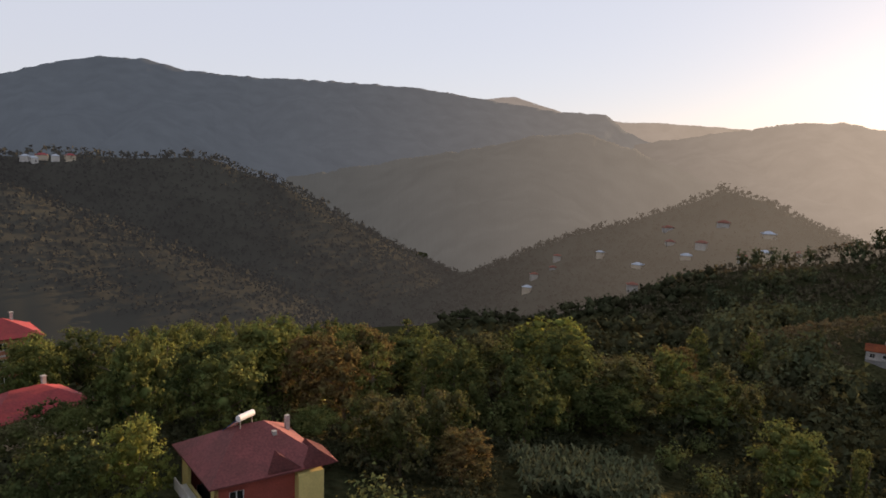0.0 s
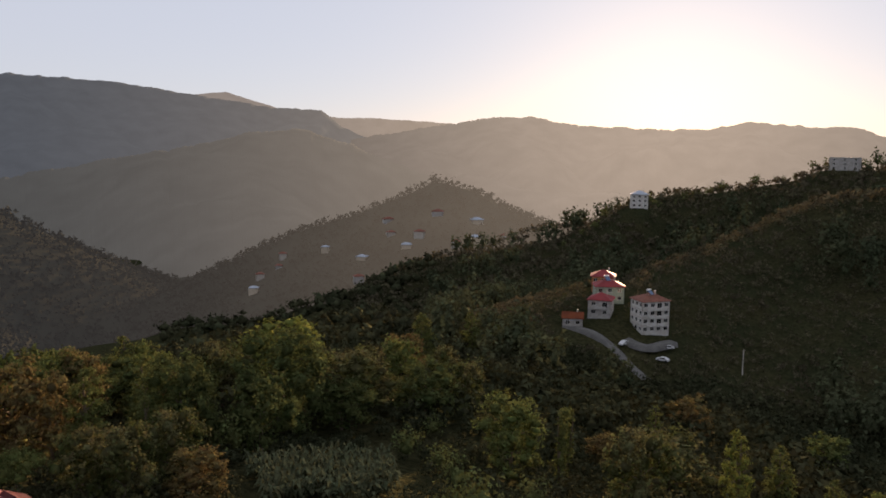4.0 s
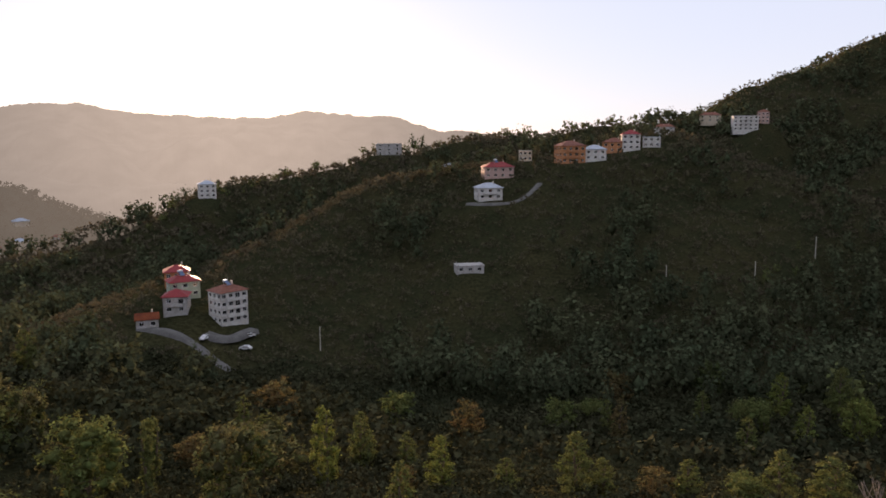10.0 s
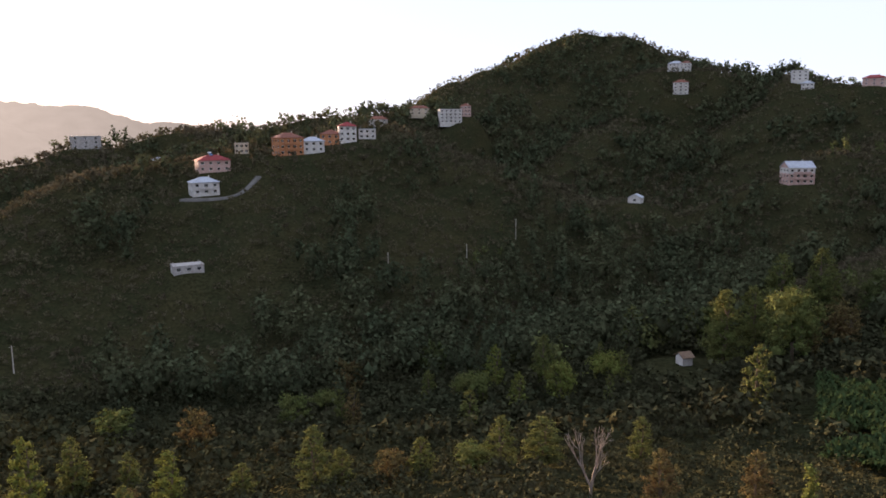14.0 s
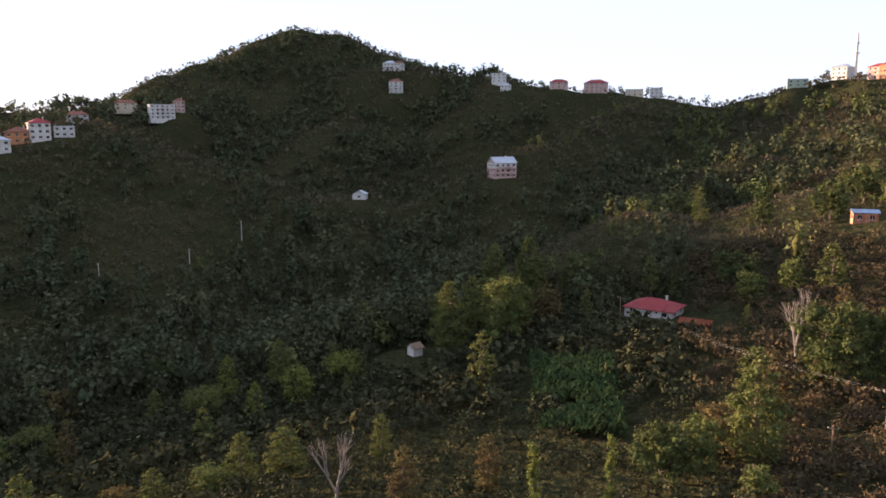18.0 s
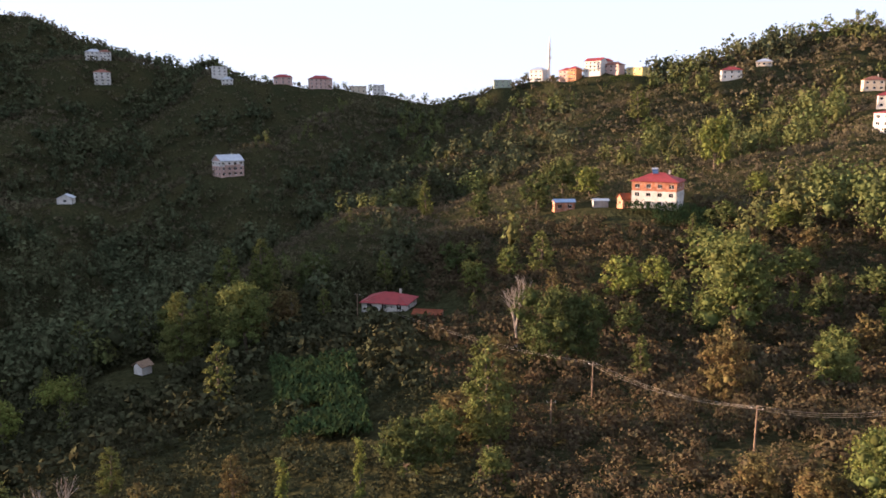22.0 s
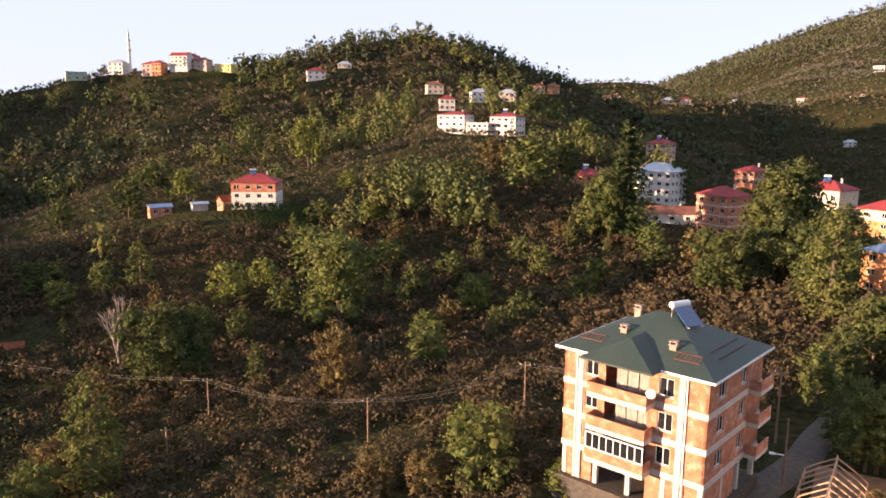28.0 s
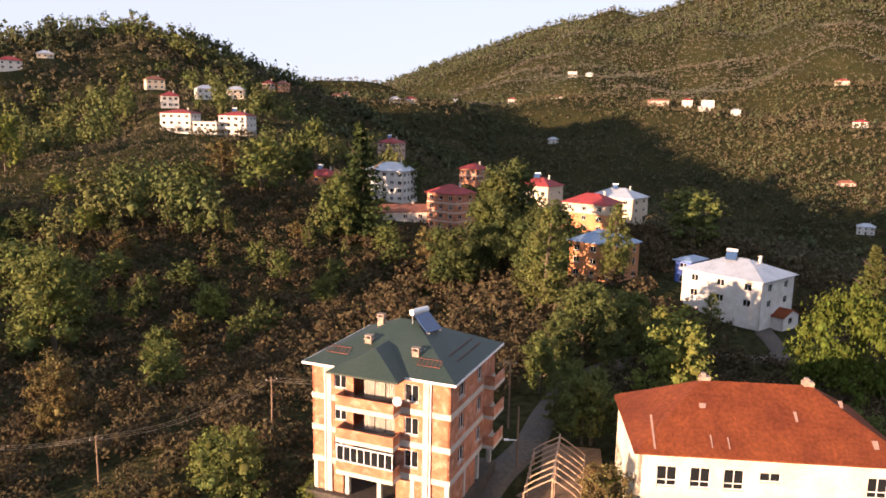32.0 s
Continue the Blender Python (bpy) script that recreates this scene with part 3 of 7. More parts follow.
def hip_roof(bm, w, l, z, rise, over=0.55, thick=0.14, ridge=None, cx=0.0, cy=0.0):
    """A hipped roof over a plan w by l (pyramid when both are alike), with a fascia."""
    W, Q = w / 2 + over, l / 2 + over
    r = max(abs(W - Q), 0.25) if ridge is None else ridge
    top = [(cx - r, cy, z + rise), (cx + r, cy, z + rise)] if W >= Q else [(cx, cy - r, z + rise), (cx, cy + r, z + rise)]
    low = [bm.verts.new((cx + sx * W, cy + sy * Q, z - thick)) for sx, sy in ((-1, -1), (1, -1), (1, 1), (-1, 1))]
    eav = [bm.verts.new((v.co.x, v.co.y, z)) for v in low]
    t = [bm.verts.new(p) for p in top]
    bm.faces.new(low[::-1])
    for i in range(4):
        bm.faces.new((low[i], low[(i + 1) % 4], eav[(i + 1) % 4], eav[i]))
    if W >= Q:
        bm.faces.new((eav[0], eav[1], t[1], t[0]))
        bm.faces.new((eav[2], eav[3], t[0], t[1]))
        bm.faces.new((eav[1], eav[2], t[1]))
        bm.faces.new((eav[3], eav[0], t[0]))
    else:
        bm.faces.new((eav[0], eav[1], t[0]))
        bm.faces.new((eav[2], eav[3], t[1]))
        bm.faces.new((eav[1], eav[2], t[1], t[0]))
        bm.faces.new((eav[3], eav[0], t[0], t[1]))


def gable_roof(bm, w, l, z, rise, over=0.4, thick=0.14):
    """A gabled roof with its ridge along x."""
    W, Q = w / 2 + over, l / 2 + over
    prof = [(-Q, z), (0, z + rise), (Q, z), (Q, z - thick), (0, z + rise - thick), (-Q, z - thick)]
    ends = [[bm.verts.new((sx * W, y, h)) for y, h in prof] for sx in (-1, 1)]
    for i in range(6):
        j = (i + 1) % 6
        bm.faces.new((ends[0][i], ends[0][j], ends[1][j], ends[1][i]))
    for e, o in ((ends[0], 1), (ends[1], -1)):
        for f in ((0, 1, 4, 5), (1, 2, 3, 4)):
            bm.faces.new([e[i] for i in (f if o > 0 else f[::-1])])


def solar_heater(parent, x, y, z, turn=0.0):
    """A roof water heater: frame, tank and tilted collector."""
    legs = []
    for sx in (-0.8, 0.8):
        bm = bmesh.new()
        box(bm, sx - 0.04, -0.3, 0, sx + 0.04, -0.22, 1.5)
        box(bm, sx - 0.04, -0.22, 0, sx + 0.04, 1.9, 0.08)
        bmesh.ops.remove_doubles(bm, verts=bm.verts, dist=0.0005)
        legs.append(part("heater_frame" if sx < 0 else "frame_leg", bm, M_STEEL, legs[0] if legs else parent, "" if legs else "galvanised frame of a roof water heater"))
    fr = legs[0]
    fr.matrix_basis = pose(x, y, z, 0, 0, turn)
    bm = bmesh.new()
    bmesh.ops.create_cone(bm, cap_ends=True, segments=14, radius1=0.3, radius2=0.3, depth=2.0, matrix=pose(0, -0.2, 1.6, 0, 90, 0))
    part("tank", bm, M_FRAME, fr, smooth=False)
    bm = bmesh.new()
    v = box(bm, -0.95, 0, 0, 0.95, 2.1, 0.09)
    bmesh.ops.rotate(bm, verts=bm.verts, cent=(0, 0, 0), matrix=Matrix.Rotation(radians(-38), 3, "X"))
    bmesh.ops.translate(bm, verts=bm.verts, vec=(0, 0.05, 1.35))
    part("collector", bm, M_PANEL, fr)
    return fr


def house(a, d, turn, w, l, storeys, wall, roof, label, kind="hip", rise=None, cols=3, base=0.4, name="house", group="hillside houses", band=None,
          balcony=False, top_wall=None, heater=False, chimney=True, z=None, height=2.9, attic=0.0, category="house"):
    """A small house: walls with openings, windows, slab bands, roof and what stands on the roof."""
    h = thing(name, a, d, turn, label, category, group, z=z)
    H = storeys * height + attic
    sides = [((-w / 2, -l / 2, 0), (1, 0, 0), w), ((w / 2, -l / 2, 0), (0, 1, 0), l), ((w / 2, l / 2, 0), (-1, 0, 0), w), ((-w / 2, l / 2, 0), (0, -1, 0), l)]
    opens = []
    for k, (o, ax, n) in enumerate(sides):
        c = max(1, round(cols * n / w)) if cols else 0
        ops = []
        for s in range(storeys):
            for i in range(c):
                cx = n * (i + 0.5) / c
                ww = min(1.5, n / c * 0.55)
                if k == 0 and balcony and s > 0 and i == c // 2:
                    ops.append((cx - 0.9, s * height + 0.15, cx + 0.9, s * height + 2.3))
                elif k != 2 and (d < 500 or k == 0):
                    ops.append((cx - ww / 2, s * height + 0.95, cx + ww / 2, s * height + 2.25))
        opens.append(ops)
    levels = [(-3.0, H, wall)] if top_wall is None else [(-3.0, H - height - attic, wall), (H - height - attic, H, top_wall)]
    for z0, z1, mat in levels:
        bm = bmesh.new()
        for (o, ax, n), ops in zip(sides, opens):
            inner = [q for q in ops if q[1] >= z0 and q[3] <= z1]
            facade(bm, o, ax, n, z0, z1, inner)
        part("wall", bm, mat, h)
    # solid dark block in place of rooms, for the shade behind the panes
    bm = bmesh.new()
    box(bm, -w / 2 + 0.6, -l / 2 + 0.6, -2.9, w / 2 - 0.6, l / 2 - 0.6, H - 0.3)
    part("interior", bm, M_ROOM_SHADE, h, "dark block painted as the shade of unlit rooms")
    for k, ((o, ax, n), ops) in enumerate(zip(sides, opens)):
        for q in ops:
            window(h, o, ax, q, sill=d < 300)
    for s in range(1, storeys + 1) if band else ():
        bm = bmesh.new()
        e = 0.04
        zz = s * height - 0.15
        box(bm, -w / 2 - e, -l / 2 - e, zz, w / 2 + e, -l / 2 - 0.002, zz + 0.35)
        box(bm, -w / 2 - e, l / 2 + 0.002, zz, w / 2 + e, l / 2 + e, zz + 0.35)
        box(bm, w / 2 + 0.002, -l / 2, zz, w / 2 + e, l / 2, zz + 0.35)
        box(bm, -w / 2 - e, -l / 2, zz, -w / 2 - 0.002, l / 2, zz + 0.35)
        part("floor_band", bm, band, h)
    if balcony:
        for s in range(1, storeys):
            bm = bmesh.new()
            zz, bw = s * height, w * 0.32
            box(bm, -bw, -l / 2 - 1.3, zz - 0.12, bw, -l / 2 - 0.002, zz + 0.02)
            box(bm, -bw, -l / 2 - 1.3, zz + 0.02, bw, -l / 2 - 1.18, zz + 0.95)
            box(bm, -bw, -l / 2 - 1.18, zz + 0.02, -bw + 0.12, -l / 2 - 0.002, zz + 0.95)
            box(bm, bw - 0.12, -l / 2 - 1.18, zz + 0.02, bw, -l / 2 - 0.002, zz + 0.95)
            part("balcony", bm, wall, h)
    bm = bmesh.new()
    rr = rise if rise is not None else 0.2 * min(w, l) + 0.6
    if kind == "hip":
        hip_roof(bm, w, l, H + 0.14, rr)
    elif kind == "gable":
        gable_roof(bm, w, l, H + 0.14, rr)
    else:
        box(bm, -w / 2 - 0.15, -l / 2 - 0.15, H, w / 2 + 0.15, l / 2 + 0.15, H + 0.28)
        for i, sx in enumerate((-1, 1)):
            for sy in (-1, 1):
                box(bm, sx * w * 0.42 - 0.15, sy * l * 0.42 - 0.15, H + 0.28, sx * w * 0.42 + 0.15, sy * l * 0.42 + 0.15, H + 0.9)
    rf = part("roof", bm, roof, h)
    if kind == "gable":
        bm = bmesh.new()
        for sx in (-1, 1):
            x0, x1 = sx * (w / 2 - 0.24), sx * w / 2
            v = [bm.verts.new(p) for x in (x0, x1) for p in ((x, -l / 2, H), (x, l / 2, H), (x, 0, H + rr - 0.02))]
            bm.faces.new(v[:3]), bm.faces.new(v[3:][::-1])
            for i in range(3):
                j = (i + 1) % 3
                bm.faces.new((v[i], v[j], v[3 + j], v[3 + i]))
        bmesh.ops.recalc_face_normals(bm, faces=bm.faces)
        part("gable_wall", bm, wall, h)
    if chimney and kind != "flat":
        bm = bmesh.new()
        box(bm, w * 0.2, l * 0.1, H + 0.15, w * 0.2 + 0.5, l * 0.1 + 0.5, H + rr + 0.7)
        box(bm, w * 0.2 - 0.08, l * 0.1 - 0.08, H + rr + 0.7, w * 0.2 + 0.58, l * 0.1 + 0.58, H + rr + 0.82)
        part("chimney", bm, M_BEAM, rf)
    if heater:
        solar_heater(h, -w * 0.08, -0.3, H + rr * 0.86 + 0.1, 200)
    return h

# ---- houses of the hamlets, by bearing and distance ----
def row(items, **common):
    for it in items:
        house(*it[:9], **{**common, **(it[9] if len(it) > 9 else {})})


# the village on the near ridge
row([
    (156.1, 300, -35, 12, 10, 2, M_ORANGE, M_ROOF_RED, "orange rendered house with a red hipped roof", dict(heater=True)),
    (161.2, 285, -28, 16, 12, 4, M_WHITE, M_ROOF_GREY, "tall white apartment house behind conifers", dict(name="apartment_house", cols=5)),
    (161.5, 399, -35, 11, 10, 3, M_PINK, M_ROOF_RED, "red-roofed three-storey house beside trees", dict(balcony=True, heater=True)),
    (162.0, 249, 8, 15, 8, 1, M_WHITE, M_ROOF_TILE, "low white cottage with a dark tiled roof", dict(kind="gable")),
    (165.6, 239, -42, 12, 10, 4, M_BRICK, M_ROOF_RED, "unplastered brick house with pale concrete bands and a red roof", dict(band=M_BEAM, heater=False, cols=3)),
    (167.7, 329, -40, 9.5, 9, 2, M_BRICK, M_ROOF_RED, "small brick house with a red pyramid roof", dict(band=M_BEAM)),
    (172.5, 253, -32, 12, 10, 3, M_CREAM, M_ROOF_RED, "beige rendered house with a bright red roof and water heater", dict(heater=True, attic=1.0, balcony=True)),
    (176.4, 233, -28, 15, 11, 3, M_ORANGE, M_ROOF_RED, "orange and cream house with a red sheet roof", dict(top_wall=M_CREAM)),
    (178.5, 273, -28, 17, 12, 3, M_CREAM, M_ROOF_GREY, "house with a wide grey-blue sheet roof", dict(heater=True)),
    (177.0, 174, -30, 13, 10, 3, M_ORANGE, M_ROOF_BLUE, "orange house with a pale blue sheet roof between trees", dict(cols=3)),
], group="village houses")
# white houses on the shoulder of the hill
row([
    (146.2, 360, -25, 14, 11, 3, M_WHITE, M_ROOF_RED, "white three-storey house with a small red roof turret", dict(cols=4, rise=1.6)),
    (148.1, 352, -25, 11, 9, 2, M_WHITE, M_CONCRETE, "flat-topped white house on the slope", dict(kind="flat", cols=4)),
    (150.1, 352, -25, 13, 11, 3, M_WHITE, M_ROOF_RED, "white house with red roof edges and water heater", dict(cols=4, rise=1.8, heater=True, balcony=True)),
    (148.1, 455, 12, 10, 8, 2, M_WHITE, M_ROOF_GREY, "white cottage with a grey hipped roof"),
    (150.3, 490, -8, 10.5, 8, 2, M_CREAM, M_ROOF_GREY, "pale house with a grey roof on the hillside"),
    (144.8, 485, 10, 10.5, 8, 2, M_CREAM, M_ROOF_TILE, "old house with a brown tiled roof"),
    (136.1, 546, 6, 13, 9, 2, M_WHITE, M_ROOF_RED, "white house with a red roof under the wooded hill"),
    (152.7, 559, 0, 9, 8, 2, M_PINK, M_ROOF_RED, "small pink house on the shoulder of the hill"),
    (153.7, 559, 10, 9, 8, 2, M_ORANGE, M_ROOF_TILE, "small orange house with a tiled roof"),
    (145.6, 395, 4, 8, 7, 2, M_WHITE, M_ROOF_RED, "small white house with a red roof behind a larger one"),
    (138.2, 561, 0, 10, 8, 1, M_CREAM, M_ROOF_GREY, "low pale farmhouse by a meadow"),
], group="shoulder houses")
# far slope
row([
    (157.9, 925, 0, 15, 10, 2, M_PINK, M_ROOF_TILE, "brownish house on a far slope"), (158.5, 930, 8, 10, 9, 3, M_CREAM, M_ROOF_TILE, "far cream house with a tiled roof"),
    (162.2, 944, 5, 13, 10, 2, M_WHITE, M_ROOF_GREY, "far white house in the dark valley"), (163.4, 949, -5, 15, 10, 2, M_WHITE, M_ROOF_RED, "far white house with a red roof"),
    (166.8, 1269, 0, 18, 11, 3, M_WHITE, M_ROOF_GREY, "far white house on the slope"), (171.1, 1209, 5, 13, 11, 4, M_WHITE, M_ROOF_RED, "far sunlit white house"),
    (174.4, 1163, 0, 18, 11, 3, M_WHITE, M_ROOF_RED, "far long white house"), (175.5, 1366, 0, 16, 12, 4, M_WHITE, M_CONCRETE, "far bright white block high on the slope", dict(kind="flat")),
    (176.7, 1300, 0, 12, 10, 2, M_WHITE, M_ROOF_GREY, "far small white house on the slope"), (181.7, 1078, 4, 28, 9, 2, M_PINK, M_ROOF_TILE, "far long pink building"),
    (183.7, 1095, 0, 14, 10, 3, M_WHITE, M_ROOF_RED, "far white house beside a track"), (185.1, 1047, 0, 16, 12, 5, M_WHITE, M_CONCRETE, "far tall white block", dict(kind="flat")),
    (187.0, 1017, 0, 12, 8, 2, M_WHITE, M_ROOF_GREY, "far white house among bare fields"), (193.5, 1102, 0, 17, 10, 2, M_CREAM, M_ROOF_RED, "far cream house high on the slope"),
    (194.8, 897, 0, 15, 10, 2, M_WHITE, M_ROOF_RED, "far white house on the sunny slope"), (194.3, 735, 0, 15, 7, 1, M_PINK, M_ROOF_TILE, "far low farmhouse on a cleared plot"),
    (195.7, 625, 0, 12, 9, 2, M_WHITE, M_ROOF_GREY, "white house in the valley's shade"), (174.2, 948, 0, 13, 9, 2, M_WHITE, M_ROOF_GREY, "pale house in the valley's shade"),
    (184.7, 1037, 0, 9, 7, 2, M_WHITE, M_ROOF_GREY, "far small white house by a cleared plot"),
], group="far slope houses", cols=3)
# below the near ridge
house(131.0, 256, -14, 14.5, 11, 3, M_WHITE, M_ROOF_RED, "white three-storey house with a brick top floor and red roof", top_wall=M_BRICK, heater=True, cols=4, attic=0.3, height=2.75, balcony=False, group="orchard houses", rise=2.6)
house(129.0, 257, 18, 6.5, 6, 1, M_BRICK, M_ROOF_RUST, "small brick annexe with a rusty lean-to roof", kind="gable", cols=1, group="orchard houses", chimney=False)
house(124.2, 267, 10, 7, 5, 1, M_BRICK, M_ROOF_BLUE, "orange brick shed with a blue sheet roof", kind="gable", cols=2, group="orchard houses", chimney=False, rise=0.9, name="shed", category="shed")
house(126.9, 265, 10, 5, 3.5, 1, M_CONCRETE, M_ROOF_GREY, "grey shed with a sheet roof", kind="gable", cols=1, group="orchard houses", chimney=False, rise=0.6, name="shed", category="shed", height=2.2)
house(110.6, 208, -20, 13, 10, 1, M_WHITE, M_ROOF_RED, "low white cottage with a red hipped roof in the orchards", cols=3, group="orchard houses", rise=2.2, height=2.4)
house(113.5, 187, -12, 7, 5, 1, M_WOOD, M_ROOF_RUST, "lean-to shed with a patched rusty roof", kind="gable", cols=1, group="orchard houses", chimney=False, rise=0.8, name="shed", category="shed", height=2.2)
house(92.2, 186, 35, 2.7, 3.0, 1, M_WHITE, M_WOOD, "tiny white hut with a brown gabled roof among hazel rows", kind="gable", cols=1, group="orchard houses", chimney=False, name="hut", category="hut", height=1.9)
house(88.7, 437, 78, 7, 7.5, 1, M_WHITE, M_ROOF_GREY, "small white gabled hut on the spur", kind="gable", cols=1, group="orchard houses", chimney=False, name="hut", category="hut")
house(99.5, 448, 25, 14, 11, 3, M_PINK, M_ROOF_GREY, "pink three-storey house with a white top floor and grey gabled roof", kind="gable", top_wall=M_WHITE, cols=4, group="orchard houses", balcony=True, rise=3.4)
# hamlet on the ridge with the mosque
row([
    (120.0, 620, 5, 14, 9, 2, M_GREENW, M_CONCRETE, "pale green flat-roofed house on the ridge", dict(kind="flat")),
    (122.7, 630, -30, 12, 10, 3, M_WHITE, M_ROOF_GREY, "white house below the minaret"),
    (124.8, 614, -35, 11, 9, 3, M_PINK, M_ROOF_RED, "pink house with balconies on the ridge", dict(balcony=True)),
    (125.3, 608, -35, 8, 8, 3, M_ORANGE, M_ROOF_RED, "narrow orange house on the ridge"),
    (126.8, 605, -30, 14, 10, 3, M_WHITE, M_ROOF_RED, "white gabled house with balconies on the ridge", dict(kind="gable", balcony=True, cols=4)),
    (128.1, 603, -35, 14, 8, 2, M_PINK, M_ROOF_TILE, "low pink house on the ridge"),
    (129.8, 599, -35, 14, 9, 2, M_YELLOW, M_CONCRETE, "bright yellow flat-roofed house", dict(kind="flat")),
    (127.5, 620, 0, 11, 8, 2, M_PINK, M_ROOF_RED, "reddish house behind a white gabled one"),
], group="ridge houses")
# skyline houses over the saddle
row([
    (106.5, 692, 6, 20, 12, 3, M_PINK, M_ROOF_RED, "long pink house with a red roof on the skyline", dict(cols=5)),
    (103.8, 692, 0, 16, 10, 2, M_PINK, M_ROOF_RED, "red-roofed house on the skyline"),
    (109.3, 691, 0, 14, 9, 2, M_CREAM, M_CONCRETE, "grey flat-topped house on the skyline", dict(kind="flat")),
    (110.8, 689, 0, 10, 9, 3, M_WHITE, M_CONCRETE, "white block on the skyline", dict(kind="flat")),
    (99.4, 744, 0, 14, 10, 3, M_WHITE, M_CONCRETE, "flat-roofed pale house on the skyline", dict(kind="flat")),
    (99.9, 722, 0, 10, 8, 2, M_WHITE, M_ROOF_GREY, "small white house below the skyline"),
    (91.3, 817, 5, 15, 11, 3, M_WHITE, M_ROOF_GREY, "white house high on the wooded hill", dict(cols=4)),
    (92.0, 814, -5, 10, 9, 3, M_WHITE, M_ROOF_TILE, "white house beside another high on the hill"),
    (91.7, 762, 0, 14, 11, 4, M_WHITE, M_ROOF_TILE, "tall white house on the flank of the hill", dict(balcony=True)),
], group="skyline houses")
# row of houses under the western crest
row([
    (74.9, 656, 10, 19, 12, 4, M_WHITE, M_CONCRETE, "large white house on stilts below the crest", dict(kind="flat", cols=5, balcony=True)),
    (76.1, 666, 0, 9, 8, 3, M_PINK, M_ROOF_TILE, "small pink house below the crest"),
    (62.7, 416, 25, 14, 10, 3, M_ORANGE, M_ROOF_TILE, "orange apartment block with long balconies", dict(balcony=True, cols=4, name="apartment_house", height=3.1)),
    (64.5, 421, 10, 11.5, 9, 2, M_WHITE, M_ROOF_GREY, "white two-storey house beside the orange block"),
    (65.9, 441, -10, 11, 9, 2, M_ORANGE, M_ROOF_TILE, "house with a tiled pyramid roof and orange walls"),
    (67.1, 441, 5, 10, 9, 3, M_WHITE, M_ROOF_RED, "tall white house with a red roof"),
    (68.6, 451, 0, 10, 8, 2, M_WHITE, M_ROOF_GREY, "white house with a flat grey roof", dict(kind="flat")),
    (57.3, 406, 12, 16, 10, 2, M_PINK, M_ROOF_RED, "wide house with a red roof and water heaters", dict(heater=True, cols=4)),
    (56.6, 379, 14, 12.5, 9, 2, M_WHITE, M_ROOF_GREY, "white two-storey house with a balcony and grey roof", dict(balcony=True, cols=3)),
    (53.8, 546, 8, 14, 10, 2, M_WHITE, M_ROOF_GREY, "white house in the haze below the crest"),
    (59.4, 433, 0, 7.5, 7, 2, M_CREAM, M_CONCRETE, "small cream house by tall cypresses", dict(kind="flat")),
    (61.0, 560, 0, 11, 8, 2, M_CONCRETE, M_ROOF_GREY, "grey house near the crest"),
    (35.7, 517, 5, 11, 9, 3, M_WHITE, M_ROOF_GREY, "pale house among trees on the crest"),
    (49.1, 596, 0, 20, 9, 3, M_CONCRETE, M_CONCRETE, "long grey building on the crest", dict(kind="flat")),
    (69.5, 640, 0, 16, 9, 2, M_CONCRETE, M_ROOF_TILE, "house with a tiled roof near the crest"),
    (72.6, 690, 0, 18, 9, 2, M_CREAM, M_ROOF_TILE, "long house with a tiled roof below the crest", dict(z=16)),
], group="crest houses")
house(55.1, 309, 10, 11.5, 7, 1, M_CONCRETE, M_CONCRETE, "unfinished flat-roofed concrete house on the dark slope", kind="flat", cols=3, group="crest houses")
# the knoll across the side valley
house(36.8, 270, 30, 10.5, 8.5, 4, M_WHITE, M_ROOF_TILE, "white four-storey apartment house with a tiled roof", cols=4, balcony=True, band=M_BEAM, heater=True, group="knoll houses", name="apartment_house", height=2.8, rise=2.2)
house(33.7, 287, 10, 10.5, 8, 2, M_GREENW, M_ROOF_RED, "greenish house with a red roof and white chimneys", cols=3, group="knoll houses", heater=True)
house(33.2, 274, -10, 8, 8, 2, M_CONCRETE, M_ROOF_RED, "small house with red balconies", cols=2, group="knoll houses", balcony=True)
house(31.1, 264, 0, 7, 6, 1, M_CONCRETE, M_ROOF_RUST, "low shed with a rusty roof", cols=2, group="knoll houses", name="shed", category="shed", kind="gable")
house(33.3, 302, 0, 9, 8, 2, M_ORANGE, M_ROOF_RED, "house with a red roof behind a greenish one", cols=3, group="knoll houses")
# houses on the pointed hill and on the dark hill across the main valley
# pointed hill: white houses in duller wall and roof colours that stand for haze
for k, (a, d, w) in enumerate([(14.8, 690, 12), (7.1, 725, 9), (8.5, 733, 8), (6.6, 694, 10), (3.8, 665, 8), (14.5, 650, 11), (18.2, 695, 12), (19.2, 708, 12), (16.8, 748, 12), (23.5, 698, 13), (25.2, 640, 10), (25.8, 712, 11), (23.6, 733, 15), (8.8, 750, 9), (20.6, 740, 14), (12.0, 720, 8), (17.0, 720, 10), (22.0, 690, 10)]):
    house(a, d, (k * 37) % 50 - 25, w * 0.8, w * 0.6, 1 + k % 2, (M_CREAM, M_BEAM, M_CONCRETE)[k % 3], (M_ROOF_GREY, M_ROOF_TILE, M_ROOF_TILE)[k % 3],
          ("house with haze-dulled cream walls and a grey roof on the pointed hill", "house with haze-dulled pale grey walls and a brown roof on the pointed hill", "house with haze-dulled grey walls and a tiled roof on the pointed hill")[k % 3], cols=0, group="pointed hill houses", chimney=False)
